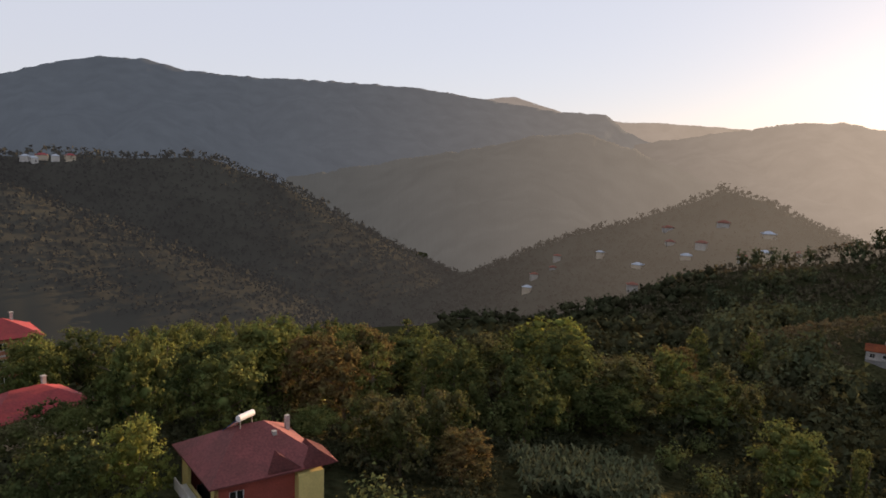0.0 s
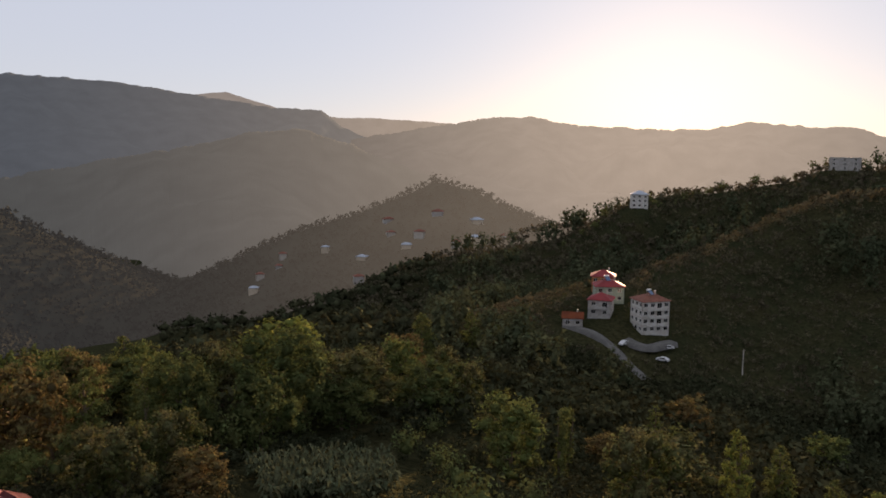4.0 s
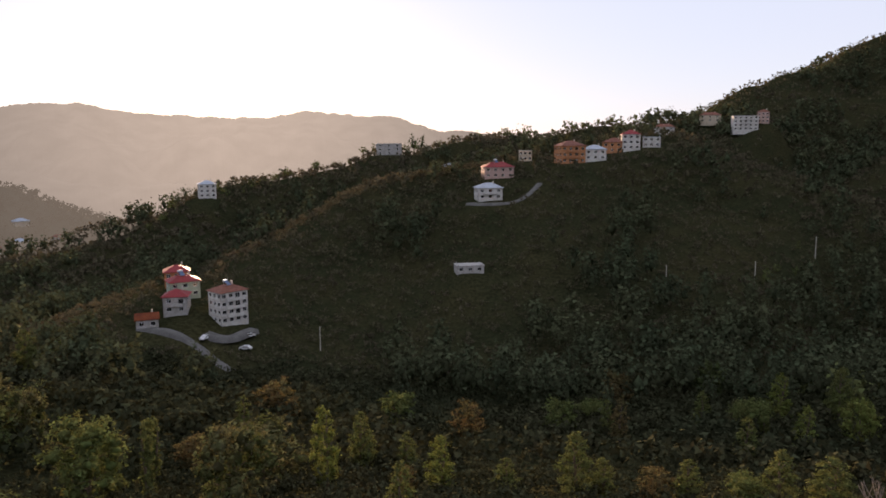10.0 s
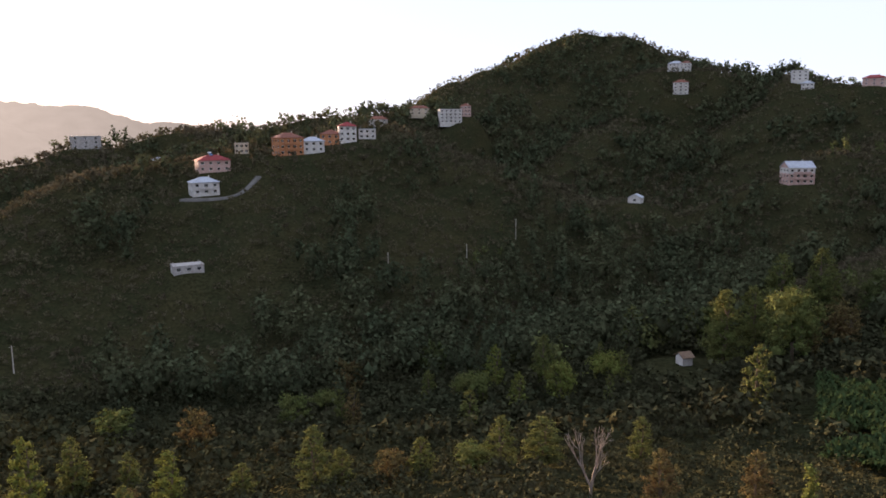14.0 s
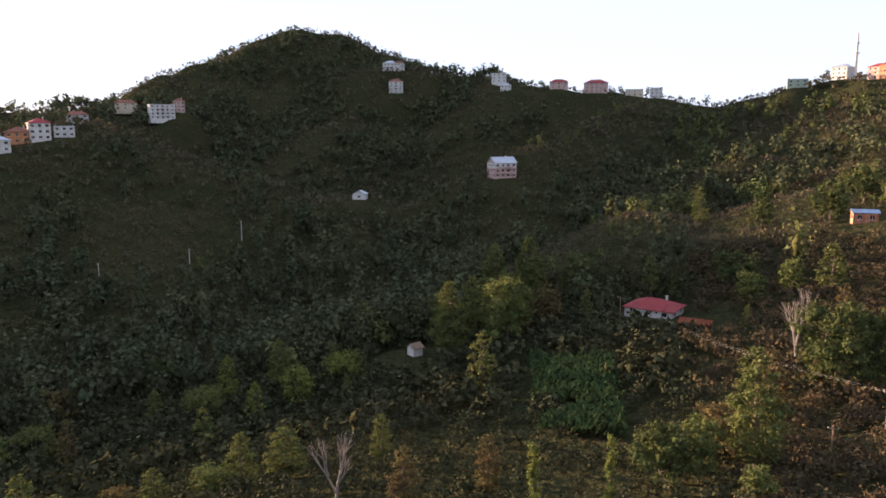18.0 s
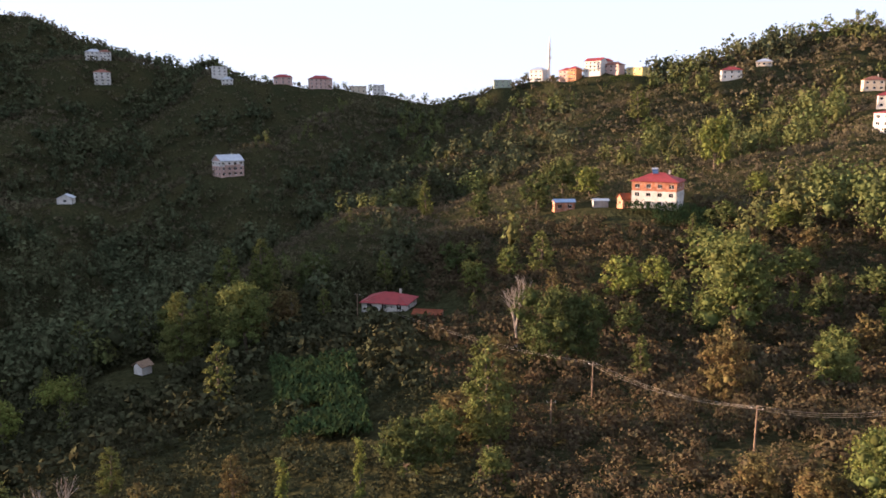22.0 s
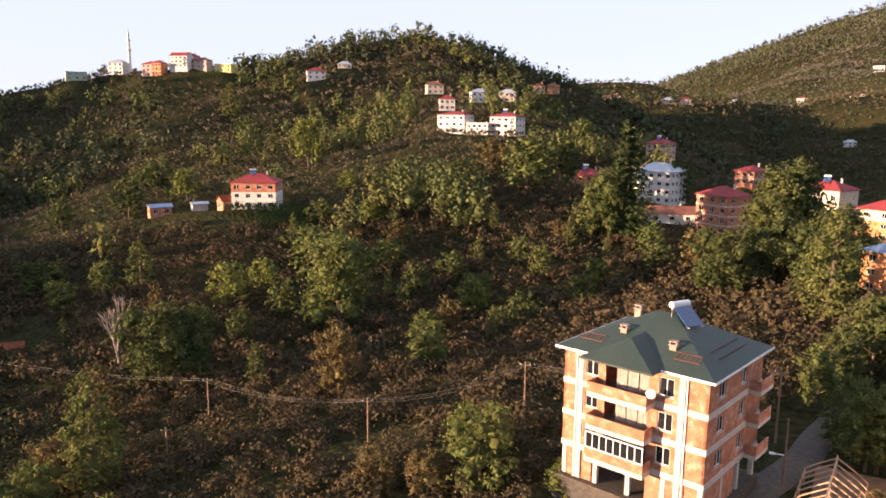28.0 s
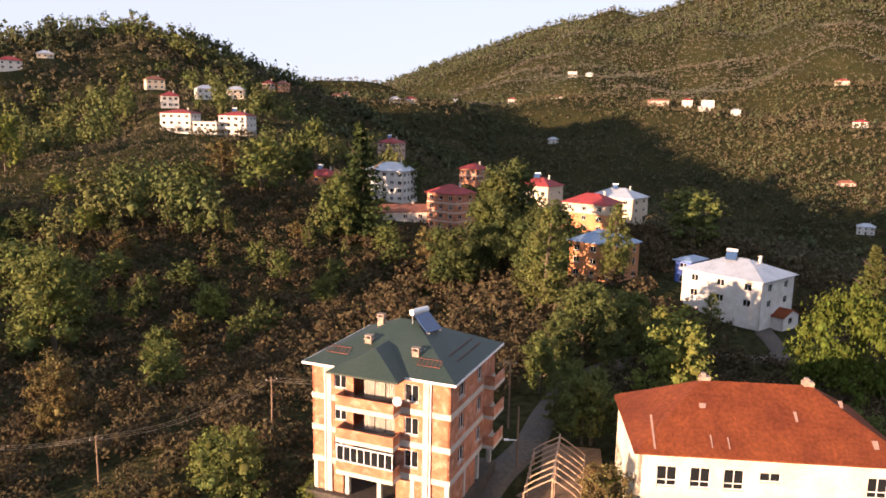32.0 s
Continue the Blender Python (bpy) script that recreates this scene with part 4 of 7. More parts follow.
for k, (a, d, w) in enumerate([(330.7, 980, 10), (331.7, 983, 13), (332.5, 978, 9), (333.4, 978, 11), (331.2, 975, 8)]):
    house(a, d, k * 9 - 18, w, 8, 2, (M_WHITE, M_CREAM)[k % 2], (M_ROOF_GREY, M_ROOF_RED)[k % 2], ("white house under trees on the dark hill", "cream house under trees on the dark hill")[k % 2], cols=0, group="dark hill houses", chimney=False)

# the mosque with its minaret
mosque = thing("mosque", 123.0, 632, 0, "white village mosque with a grey dome and slim minaret", "mosque", z=30.1)
bm = bmesh.new()
box(bm, -7, -7, -4, 7, 7, 6.5)
part("hall", bm, M_WHITE, mosque)
bm = bmesh.new()
bmesh.ops.create_uvsphere(bm, u_segments=24, v_segments=12, radius=5.2, matrix=Matrix.Translation((0, 0, 7.2)))
bmesh.ops.delete(bm, geom=[v for v in bm.verts if v.co.z < 6.2], context="VERTS")
part("dome", bm, M_ROOF_GREY, mosque, "grey lead dome", smooth=True)
bm = bmesh.new()
for r0, r1, z0, z1 in ((1.5, 1.5, -4, 10), (1.15, 1.0, 10, 22), (1.9, 1.9, 22, 23.2), (0.95, 0.85, 23.2, 29), (1.5, 1.5, 29, 30), (0.8, 0.75, 30, 33), (0.9, 0.05, 33, 40)):
    bmesh.ops.create_cone(bm, cap_ends=True, segments=14, radius1=r0, radius2=r1, depth=z1 - z0, matrix=Matrix.Translation((4.5, -8.2, (z0 + z1) / 2)))
part("minaret", bm, M_WHITE, mosque)

# ---- the brick apartment house with the dark green roof ----
M_CHIMNEY = material("sooty_chimney_render", (0.36, 0.27, 0.21), 0.9, scale=1.5, amount=0.35, second=(0.24, 0.18, 0.15), bump=0.2)
M_GUARD = material("red_snow_guard", (0.15, 0.045, 0.03), 0.6, scale=2.0, amount=0.3)
M_CURTAIN = material("pale_curtain", (0.62, 0.58, 0.52), 0.9, scale=2.0, amount=0.2)
CLEARINGS = []


def near_thing(name, x, y, z, rz, label, category, clear):
    ob = new(name)
    ob.matrix_basis = pose(x, y, z, 0, 0, rz)
    CLEARINGS.append((x, y, clear))
    return tagged(ob, label, category)


block = near_thing("apartment_building", 23.65, -61.27, -26.47, 171.8, "unplastered brick apartment building with concrete beams and a dark green roof", "building", 11)
W, Q, FH = 13.2, 11.6, 2.95
zs = [3.0 + FH * k for k in range(3)]
TOP = 3.0 + FH * 3
front, side, back, left = ((-W / 2, -Q / 2, 0), (1, 0, 0), W), ((W / 2, -Q / 2, 0), (0, 1, 0), Q), ((W / 2, Q / 2, 0), (-1, 0, 0), W), ((-W / 2, Q / 2, 0), (0, -1, 0), Q)
f_open, s_open = [], []
for z in zs:
    f_open += [(2.2, z + 0.95, 3.4, z + 2.3), (4.1, z + 0.1, 8.1, z + 2.45), (9.0, z + 0.8, 10.3, z + 2.35)]
    s_open += [(2.0, z + 0.9, 3.3, z + 2.3), (6.6, z + 0.9, 7.8, z + 2.3)]
for (o, ax, n), ops in ((front, f_open), (side, s_open), (back, s_open), (left, [])):
    bm = bmesh.new()
    facade(bm, o, ax, n, 3.0, TOP, ops, 0.22)
    part("wall", bm, M_BRICK, block)
for o in f_open:
    if o[2] - o[0] < 3:
        window(block, front[0], front[1], o, 2)
for o in s_open:
    window(block, side[0], side[1], o, 2)
for z in [3.0, *[z + FH for z in zs]]:
    bm = bmesh.new()
    e = 0.05
    z0, z1 = z - 0.3, z + 0.22
    if z > TOP - 0.1:
        z0, z1 = z - 0.25, z
    box(bm, -W / 2 - e, -Q / 2 - e, z0, W / 2 + e, -Q / 2 - 0.003, z1)
    box(bm, -W / 2 - e, Q / 2 + 0.003, z0, W / 2 + e, Q / 2 + e, z1)
    box(bm, W / 2 + 0.003, -Q / 2, z0, W / 2 + e, Q / 2, z1)
    box(bm, -W / 2 - e, -Q / 2, z0, -W / 2 - 0.003, Q / 2, z1)
    part("floor_band", bm, M_BEAM, block)
for z in [3.0, *zs[1:]]:
    bm = bmesh.new()
    box(bm, -W / 2 + 0.3, -Q / 2 + 0.3, z - 0.25, W / 2 - 0.3, Q / 2 - 0.3, z - 0.05)
    part("floor_slab", bm, M_CONCRETE, block)
for z in zs:
    bm = bmesh.new()
    box(bm, -W / 2 + 0.4, 0.5, z, W / 2 - 0.4, 0.7, z + 2.6)
    box(bm, -3.2, -Q / 2 + 0.3, z, -3.05, 0.5, z + 2.6)
    box(bm, 2.2, -Q / 2 + 0.3, z, 2.35, 0.5, z + 2.6)
    part("inner_wall", bm, M_BRICK, block)
for x in (1.45, 10.75):
    bm = bmesh.new()
    box(bm, -W / 2 + x, -Q / 2 - 0.07, 0, -W / 2 + x + 0.5, -Q / 2 - 0.004, TOP - 0.3)
    part("column_strip", bm, M_BEAM, block, "pale concrete column strip")
for k, (z, deep) in enumerate(zip(zs, (1.5, 1.5, 1.5))):
    x0, x1, y1 = -W / 2 + 3.2, -W / 2 + 8.7, -Q / 2 - 0.055
    bm = bmesh.new()
    box(bm, x0, y1 - deep, z - 0.35, x1, y1, z + 0.06)
    bal = part("balcony_slab", bm, M_BEAM, block)
    bm = bmesh.new()
    box(bm, x0, y1 - deep, z + 0.06, x1, y1 - deep + 0.14, z + 0.95)
    box(bm, x0, y1 - deep + 0.14, z + 0.06, x0 + 0.14, y1, z + 0.95)
    box(bm, x1 - 0.14, y1 - deep + 0.14, z + 0.06, x1, y1, z + 0.95)
    part("parapet", bm, M_BRICK, bal)
    if k == 0:
        for i in range(9):
            bm = bmesh.new()
            xx = x0 + 0.1 + i * (x1 - x0 - 0.2) / 8
            box(bm, xx - 0.035, y1 - deep + 0.03, z + 0.95, xx + 0.035, y1 - deep + 0.1, z + 2.3)
            part("glazing_bar", bm, M_FRAME, bal)
        bm = bmesh.new()
        box(bm, x0, y1 - deep + 0.02, z + 2.3, x1, y1 - deep + 0.12, z + 2.4)
        box(bm, x0, y1 - deep - 0.06, z + 0.95, x1, y1 - deep + 0.13, z + 1.02)
        part("glazing_rail", bm, M_FRAME, bal)
        bm = bmesh.new()
        box(bm, x0 + 0.1, y1 - deep + 0.055, z + 1.02, x1 - 0.1, y1 - deep + 0.07, z + 2.3)
        part("glazing", bm, M_GLASS, bal)
for z in zs[1:]:
    for i in range(3):
        bm = bmesh.new()
        rows_c = []
        for j in range(9):
            x, y = -1.6 + i * 1.05 + j * 0.12, -Q / 2 + 0.34 + 0.06 * (j % 2)
            rows_c.append((bm.verts.new((x, y, z + 0.35)), bm.verts.new((x, y, z + 2.2))))
        for a_, b_ in zip(rows_c, rows_c[1:]):
            bm.faces.new((a_[0], b_[0], b_[1], a_[1]))
        bmesh.ops.solidify(bm, geom=bm.faces[:], thickness=0.02)
        part("curtain", bm, M_CURTAIN, block, "pale hanging curtain")
# side balconies at the far end
for z in zs:
    bm = bmesh.new()
    box(bm, W / 2 + 0.055, 2.6, z - 0.3, W / 2 + 1.1, 5.6, z + 0.05)
    sb = part("balcony_slab", bm, M_BEAM, block)
    bm = bmesh.new()
    box(bm, W / 2 + 0.98, 2.6, z + 0.05, W / 2 + 1.1, 5.6, z + 0.95)
    box(bm, W / 2 + 0.055, 2.6, z + 0.05, W / 2 + 0.98, 2.72, z + 0.95)
    part("parapet", bm, M_BRICK, sb)
# open ground floor: pillars, back wall and some brick infill
for i in range(5):
    for j in range(4):
        bm = bmesh.new()
        x, y = -W / 2 + 0.05 + i * (W - 0.5) / 4, -Q / 2 + 0.05 + j * (Q - 0.5) / 3
        box(bm, x, y, -1.6, x + 0.4, y + 0.4, 2.72)
        part("pillar", bm, M_BEAM, block)
bm = bmesh.new()
box(bm, -W / 2 + 0.4, 1.0, -1.5, W / 2 - 0.4, 1.25, 2.7)
box(bm, 1.6, -Q / 2 + 0.1, -1.5, W / 2 - 0.46, -Q / 2 + 0.3, 2.7)
box(bm, W / 2 - 0.3, -Q / 2 + 0.46, -1.5, W / 2 - 0.1, 0.99, 2.7)
box(bm, -W / 2 + 0.46, -Q / 2 + 0.1, -1.5, -3.6, -Q / 2 + 0.3, 2.7)
part("infill_wall", bm, M_BRICK, block)
bm = bmesh.new()
box(bm, -W / 2 - 0.5, -Q / 2 - 0.6, -2.5, W / 2 + 0.3, Q / 2 + 0.3, -0.03)
part("terrace", bm, M_ROAD, block)
# roof: main hip, bay roof, chimneys, snow guards, water heater, dish, downpipes
bm = bmesh.new()
hip_roof(bm, W, Q, TOP + 0.16, 3.1, over=0.62, thick=0.16)
roof = part("roof", bm, M_ROOF_GREEN, block)
bm = bmesh.new()
rw, ry = 3.35, -Q / 2 - 2.1
zz = TOP + 0.17
pts = [(-W / 2 + 6.0 - rw, -Q / 2 + 0.4, zz), (-W / 2 + 6.0 - rw, ry, zz), (-W / 2 + 6.0 + rw, ry, zz), (-W / 2 + 6.0 + rw, -Q / 2 + 0.4, zz), (-W / 2 + 6.0, ry + 2.6, zz + 1.75), (-W / 2 + 6.0, -Q / 2 + 3.2, zz + 1.75)]
v = [bm.verts.new(p) for p in pts]
w_ = [bm.verts.new((p[0], p[1], p[2] - 0.16)) for p in pts[:4]]
for f in ((v[1], v[2], v[4]), (v[0], v[1], v[4], v[5]), (v[2], v[3], v[5], v[4]), (w_[1], w_[2], v[2], v[1]), (w_[0], w_[1], v[1], v[0]), (w_[2], w_[3], v[3], v[2]), (w_[3], w_[2], w_[1], w_[0])):
    bm.faces.new(f)
part("bay_roof", bm, M_ROOF_GREEN, block)
bm = bmesh.new()
for p0, p1 in (((-W / 2 - 0.62, -Q / 2 - 0.66), (W / 2 + 0.62, -Q / 2 - 0.62)), ((W / 2 + 0.62, -Q / 2 - 0.66), (W / 2 + 0.66, Q / 2 + 0.66)), ((-W / 2 - 0.66, -Q / 2 - 0.66), (-W / 2 - 0.62, Q / 2 + 0.66))):
    box(bm, p0[0], p0[1], TOP - 0.02, p1[0], p1[1], TOP + 0.19)
part("eaves_board", bm, M_FRAME, roof)
for x, y, h in ((-3.0, 0.6, 2.9), (-2.3, -3.2, 1.95), (2.6, -3.9, 1.65)):
    bm = bmesh.new()
    box(bm, x - 0.3, y - 0.25, TOP + 0.3, x + 0.3, y + 0.25, TOP + h)
    box(bm, x - 0.38, y - 0.33, TOP + h, x + 0.38, y + 0.33, TOP + h + 0.1)
    for sx in (-1, 1):
        box(bm, x + sx * 0.26 - 0.05, y - 0.2, TOP + h + 0.1, x + sx * 0.26 + 0.05, y + 0.2, TOP + h + 0.3)
    box(bm, x - 0.36, y - 0.3, TOP + h + 0.3, x + 0.36, y + 0.3, TOP + h + 0.38)
    part("chimney", bm, M_CHIMNEY, roof)
slope = 3.1 / (Q / 2 + 0.62)
for cx, n in ((-4.5, 6), (4.2, 6)):
    bm = bmesh.new()
    for t in (0, 1):
        y = -Q / 2 + 0.75 + t * 0.75
        h = TOP + 0.16 + (y + Q / 2 + 0.62) * slope
        box(bm, cx - 1.05, y - 0.02, h + 0.08, cx + 1.05, y + 0.02, h + 0.13)
    for i in range(n):
        x = cx - 1.0 + i * 2.0 / (n - 1)
        y0, y1 = -Q / 2 + 0.75, -Q / 2 + 1.5
        h0, h1 = TOP + 0.3 + (y0 + Q / 2 + 0.62) * slope, TOP + 0.3 + (y1 + Q / 2 + 0.62) * slope
        tubev = [(x - 0.03, y0, h0), (x + 0.03, y0, h0), (x + 0.03, y1, h1), (x - 0.03, y1, h1)]
        bm.faces.new([bm.verts.new(p) for p in tubev])
    part("snow_guard", bm, M_GUARD, roof, "red metal snow guard")
bm = bmesh.new()
sl2 = 3.1 / (Q / 2 + 0.62)
for t in (0, 1):
    x = W / 2 - 0.7 - t * 0.75
    h = TOP + 0.16 + (W / 2 + 0.62 - x) * sl2
    box(bm, x - 0.025, -2.6, h + 0.08, x + 0.025, 3.2, h + 0.15)
part("snow_guard", bm, M_GUARD, roof, "red metal snow guard")
solar_heater(block, 1.2, 0.2, TOP + 2.5, 250)
bm = bmesh.new()
bmesh.ops.create_cone(bm, cap_ends=True, segments=20, radius1=0.40, radius2=0.09, depth=0.16, matrix=pose(-W / 2 + 8.95, -Q / 2 - 1.3, zs[2] + 1.2, 70, 0, 20))
part("satellite_dish", bm, M_FRAME, block, "white satellite dish")
for x in (-W / 2 + 1.3, -W / 2 + 11.4):
    bm = bmesh.new()
    box(bm, x, -Q / 2 - 0.16, 0, x + 0.1, -Q / 2 - 0.075, TOP - 0.1)
    part("downpipe", bm, M_FRAME, block)

# ---- the cream school-like hall with a rust-red roof ----
M_HALL = material("cream_limewash", (0.66, 0.61, 0.50), 0.9, scale=0.5, amount=0.16, second=(0.56, 0.49, 0.38), bump=0.15)
hall = near_thing("hall_building", -7.35, -66.85, -27.6, -171.7, "long cream rendered hall with a rust-red sheet roof", "building", 15)
W, Q, TOP = 22.0, 12.5, 7.0
front = ((-W / 2, -Q / 2, 0), (1, 0, 0), W)
ops = [(1.6 + i * 2.75, 4.1, 3.25 + i * 2.75, 5.9) for i in range(3)] + [(10.0, 5.0, 11.7, 5.8), (15.6, 2.7, 17.3, 3.8), (18.6, 4.1, 20.2, 5.9)]
low_ops = [(1.6 + i * 2.75, 0.9, 3.25 + i * 2.75, 2.6) for i in range(3)]
for (o, ax, n), q in ((front, ops + low_ops), (((W / 2, -Q / 2, 0), (0, 1, 0), Q), []), (((W / 2, Q / 2, 0), (-1, 0, 0), W), []), (((-W / 2, Q / 2, 0), (0, -1, 0), Q), [])):
    bm = bmesh.new()
    facade(bm, o, ax, n, -3.0, TOP, q, 0.3)
    part("wall", bm, M_HALL, hall)
for o in ops + low_ops:
    win = window(hall, front[0], front[1], o, 2, deep=0.12)
    if o[3] - o[1] > 1.4:
        bm = bmesh.new()
        box(bm, 0.07, -0.003, 0.5, o[2] - o[0] - 0.07, 0.06, 0.57)
        part("glazing_bar", bm, M_FRAME, win)
# no rooms inside: a dark block gives the shade behind the windows
bm = bmesh.new()
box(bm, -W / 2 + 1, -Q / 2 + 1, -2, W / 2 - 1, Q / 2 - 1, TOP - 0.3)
part("interior", bm, M_ROOM_SHADE, hall, "dark block painted as the shade of unlit rooms")
bm = bmesh.new()
hip_roof(bm, W, Q, TOP + 0.15, 4.3, over=0.45, thick=0.15)
hroof = part("roof", bm, M_ROOF_RUST, hall)
rise_k = 4.3 / (Q / 2 + 0.45)
M_PATCH = material("pale_roof_patch", (0.36, 0.22, 0.17), 0.5, scale=1.5, amount=0.25)
for i in range(24):
    x = -W / 2 + 0.1 + i * W / 23.5
    y_top = -Q / 2 - 0.45 + (Q / 2 + 0.45) * min(1, (W / 2 + 0.45 - abs(x)) / (Q / 2 + 0.45)) * 0.98
    bm = bmesh.new()
    y0 = -Q / 2 - 0.45
    h0, h1 = TOP + 0.155, TOP + 0.155 + (y_top - y0) * rise_k
    vv = [(x - 0.025, y0, h0), (x + 0.025, y0, h0), (x + 0.025, y_top, h1), (x - 0.025, y_top, h1), (x, y0, h0 + 0.022), (x, y_top, h1 + 0.022)]
    q = [bm.verts.new(p) for p in vv]
    bm.faces.new((q[0], q[4], q[5], q[3]))
    bm.faces.new((q[4], q[1], q[2], q[5]))
    part("roof_seam", bm, M_ROOF_RUST, hroof)
for x, t0, n, w in ((-9.8, 0.05, 0.9, 0.16), (-5.0, 0.1, 0.35, 0.1), (-3.6, 0.1, 0.3, 0.1), (2.5, 0.5, 0.28, 0.22), (8.2, 0.2, 0.22, 0.4), (-5.4, 0.62, 0.14, 0.5), (6.6, 0.72, 0.2, 0.3)):
    y0 = -Q / 2 - 0.45 + t0 * 6.5
    y1 = y0 + n * 3.2
    bm = bmesh.new()
    bm.faces.new([bm.verts.new((xx, yy, TOP + 0.225 + (yy + Q / 2 + 0.45) * rise_k)) for xx, yy in ((x, y0), (x + w, y0), (x + w * 1.3, y1), (x, y1))])
    part("roof_patch", bm, M_PATCH, hroof, "pale patched roof sheet")
for x, y in ((-4.4, 0.3), (4.6, 0.2)):
    bm = bmesh.new()
    box(bm, x - 0.45, y - 0.35, TOP + 3.5, x + 0.45, y + 0.35, TOP + 4.75)
    box(bm, x - 0.3, y - 0.25, TOP + 4.75, x + 0.05, y + 0.25, TOP + 5.05)
    part("chimney", bm, M_CHIMNEY, hroof)

# ---- skeleton of a timber shed without its covering ----
M_TIMBER = material("pale_sawn_timber", (0.40, 0.27, 0.18), 0.8, scale=1.2, amount=0.35, second=(0.30, 0.20, 0.14), bump=0.2)
skel = near_thing("unfinished_shed", 9.85, -64.3, ground_at((9.85, -64.3)), 91, "bare timber roof frame of an unfinished shed", "shed", 5)
for i in range(8):
    x = -4.6 + i * 9.2 / 7
    for sy in (-1, 1):
        bm = bmesh.new()
        for k in range(5):
            y0, y1 = sy * (2.6 - k * 0.52), sy * (2.6 - (k + 1) * 0.52)
            z0, z1 = 1.9 + 1.75 * (k / 5) ** 0.85, 1.9 + 1.75 * ((k + 1) / 5) ** 0.85
            q = [(x - 0.06, y0, z0), (x + 0.06, y0, z0), (x + 0.06, y1, z1), (x - 0.06, y1, z1)]
            lo = [bm.verts.new((a, b, c - 0.12)) for a, b, c in q]
            hi = [bm.verts.new(p) for p in q]
            bm.faces.new(hi), bm.faces.new(lo[::-1])
            for m in range(4):
                bm.faces.new((lo[m], lo[(m + 1) % 4], hi[(m + 1) % 4], hi[m]))
        part("rafter", bm, M_TIMBER, skel)
bm = bmesh.new()
box(bm, -4.8, -0.07, 3.66, 4.8, 0.07, 3.8)
part("ridge_beam", bm, M_TIMBER, skel)
for sy in (-1, 1):
    bm = bmesh.new()
    box(bm, -4.7, sy * 2.5 - 0.06, 1.66, 4.7, sy * 2.5 + 0.06, 1.78)
    part("eaves_beam", bm, M_TIMBER, skel)
for x in (-4.5, -1.5, 1.5, 4.5):
    for y in (-2.5, 0, 2.5):
        bm = bmesh.new()
        box(bm, x - 0.07, y - 0.07, -1, x + 0.07, y + 0.07, 1.66 if y else 3.66)
        part("post", bm, M_TIMBER, skel)

# ---- the red-roofed house below the first view, and its neighbours ----
h0 = near_thing("house", -17.08, 65.67, -34.66, 34.9, "two-storey house with a red sheet roof and dormers", "house", 9)
W = Q = 9.8
TOP = 6.4
sides = [((-W / 2, -Q / 2, 0), (1, 0, 0), W), ((W / 2, -Q / 2, 0), (0, 1, 0), Q), ((W / 2, Q / 2, 0), (-1, 0, 0), W), ((-W / 2, Q / 2, 0), (0, -1, 0), Q)]
M_REDW = material("dull_red_render", (0.30, 0.07, 0.05), 0.85, scale=0.7, amount=0.2)
for k, (o, ax, n) in enumerate(sides):
    q = [(1.2, 4.2, 2.5, 5.6), (7.2, 4.2, 8.5, 5.6), (1.2, 1.0, 2.5, 2.4), (7.2, 1.0, 8.5, 2.4)] if k != 3 else [(2.0, 3.5, 8.6, 5.6)]
    bm = bmesh.new()
    facade(bm, o, ax, n, -3.0, TOP, q)
    part("wall", bm, M_YELLOW if k == 3 else M_REDW, h0)
    if k != 3:
        for w_q in q:
            window(h0, o, ax, w_q)
# dark filler block, coloured as unlit rooms
bm = bmesh.new()
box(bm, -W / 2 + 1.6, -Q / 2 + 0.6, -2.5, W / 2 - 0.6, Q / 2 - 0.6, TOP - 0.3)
part("interior", bm, M_ROOM_SHADE, h0)
bm = bmesh.new()
box(bm, -W / 2 - 1.1, -3.6, 3.1, -W / 2 - 0.003, 3.6, 3.3)
box(bm, -W / 2 - 1.1, -3.6, 3.3, -W / 2 - 1.0, 3.6, 4.2)
part("balcony", bm, M_WHITE, h0, "white balcony front")
bm = bmesh.new()
hip_roof(bm, W, Q, TOP + 0.15, 2.9, over=0.7, ridge=1.2)
# a darker, less saturated red than the other sheet roofs
M_ROOF_DULL = material("dull_red_sheet_roof", (0.17, 0.052, 0.050), 0.7, scale=0.5, amount=0.3, second=(0.13, 0.045, 0.042), spec=0.15)
r0 = part("roof", bm, M_ROOF_DULL, h0)
for x, y, s in ((1.0, -3.6, 1.5), (4.4, -4.2, 1.5)):
    bm = bmesh.new()
    zb = TOP + 0.3
    pts = [(x - s, y - 1.9, zb), (x + s, y - 1.9, zb), (x + s, y + 1.5, zb + 0.35), (x - s, y + 1.5, zb + 0.35), (x, y - 0.7, zb + 1.05), (x, y + 2.0, zb + 1.15)]
    v = [bm.verts.new(p) for p in pts]
    for f in ((v[0], v[1], v[4]), (v[0], v[4], v[5], v[3]), (v[1], v[2], v[5], v[4])):
        bm.faces.new(f)
    bmesh.ops.solidify(bm, geom=bm.faces[:], thickness=0.12)
    part("dormer", bm, M_ROOF_DULL, r0)
bm = bmesh.new()
box(bm, 2.2, -Q / 2 - 0.9, 3.0, W / 2 - 0.3, -Q / 2 - 0.003, TOP - 0.25)
part("bay", bm, M_YELLOW, h0, "pale yellow bay")
for x, y in ((1.6, -1.6), (4.2, 1.6)):
    bm = bmesh.new()
    box(bm, x - 0.2, y - 0.2, TOP + 0.8, x + 0.2, y + 0.2, TOP + 2.5)
    part("chimney", bm, M_CONCRETE, r0)
solar_heater(h0, -0.6, 0.2, TOP + 2.2, 30)
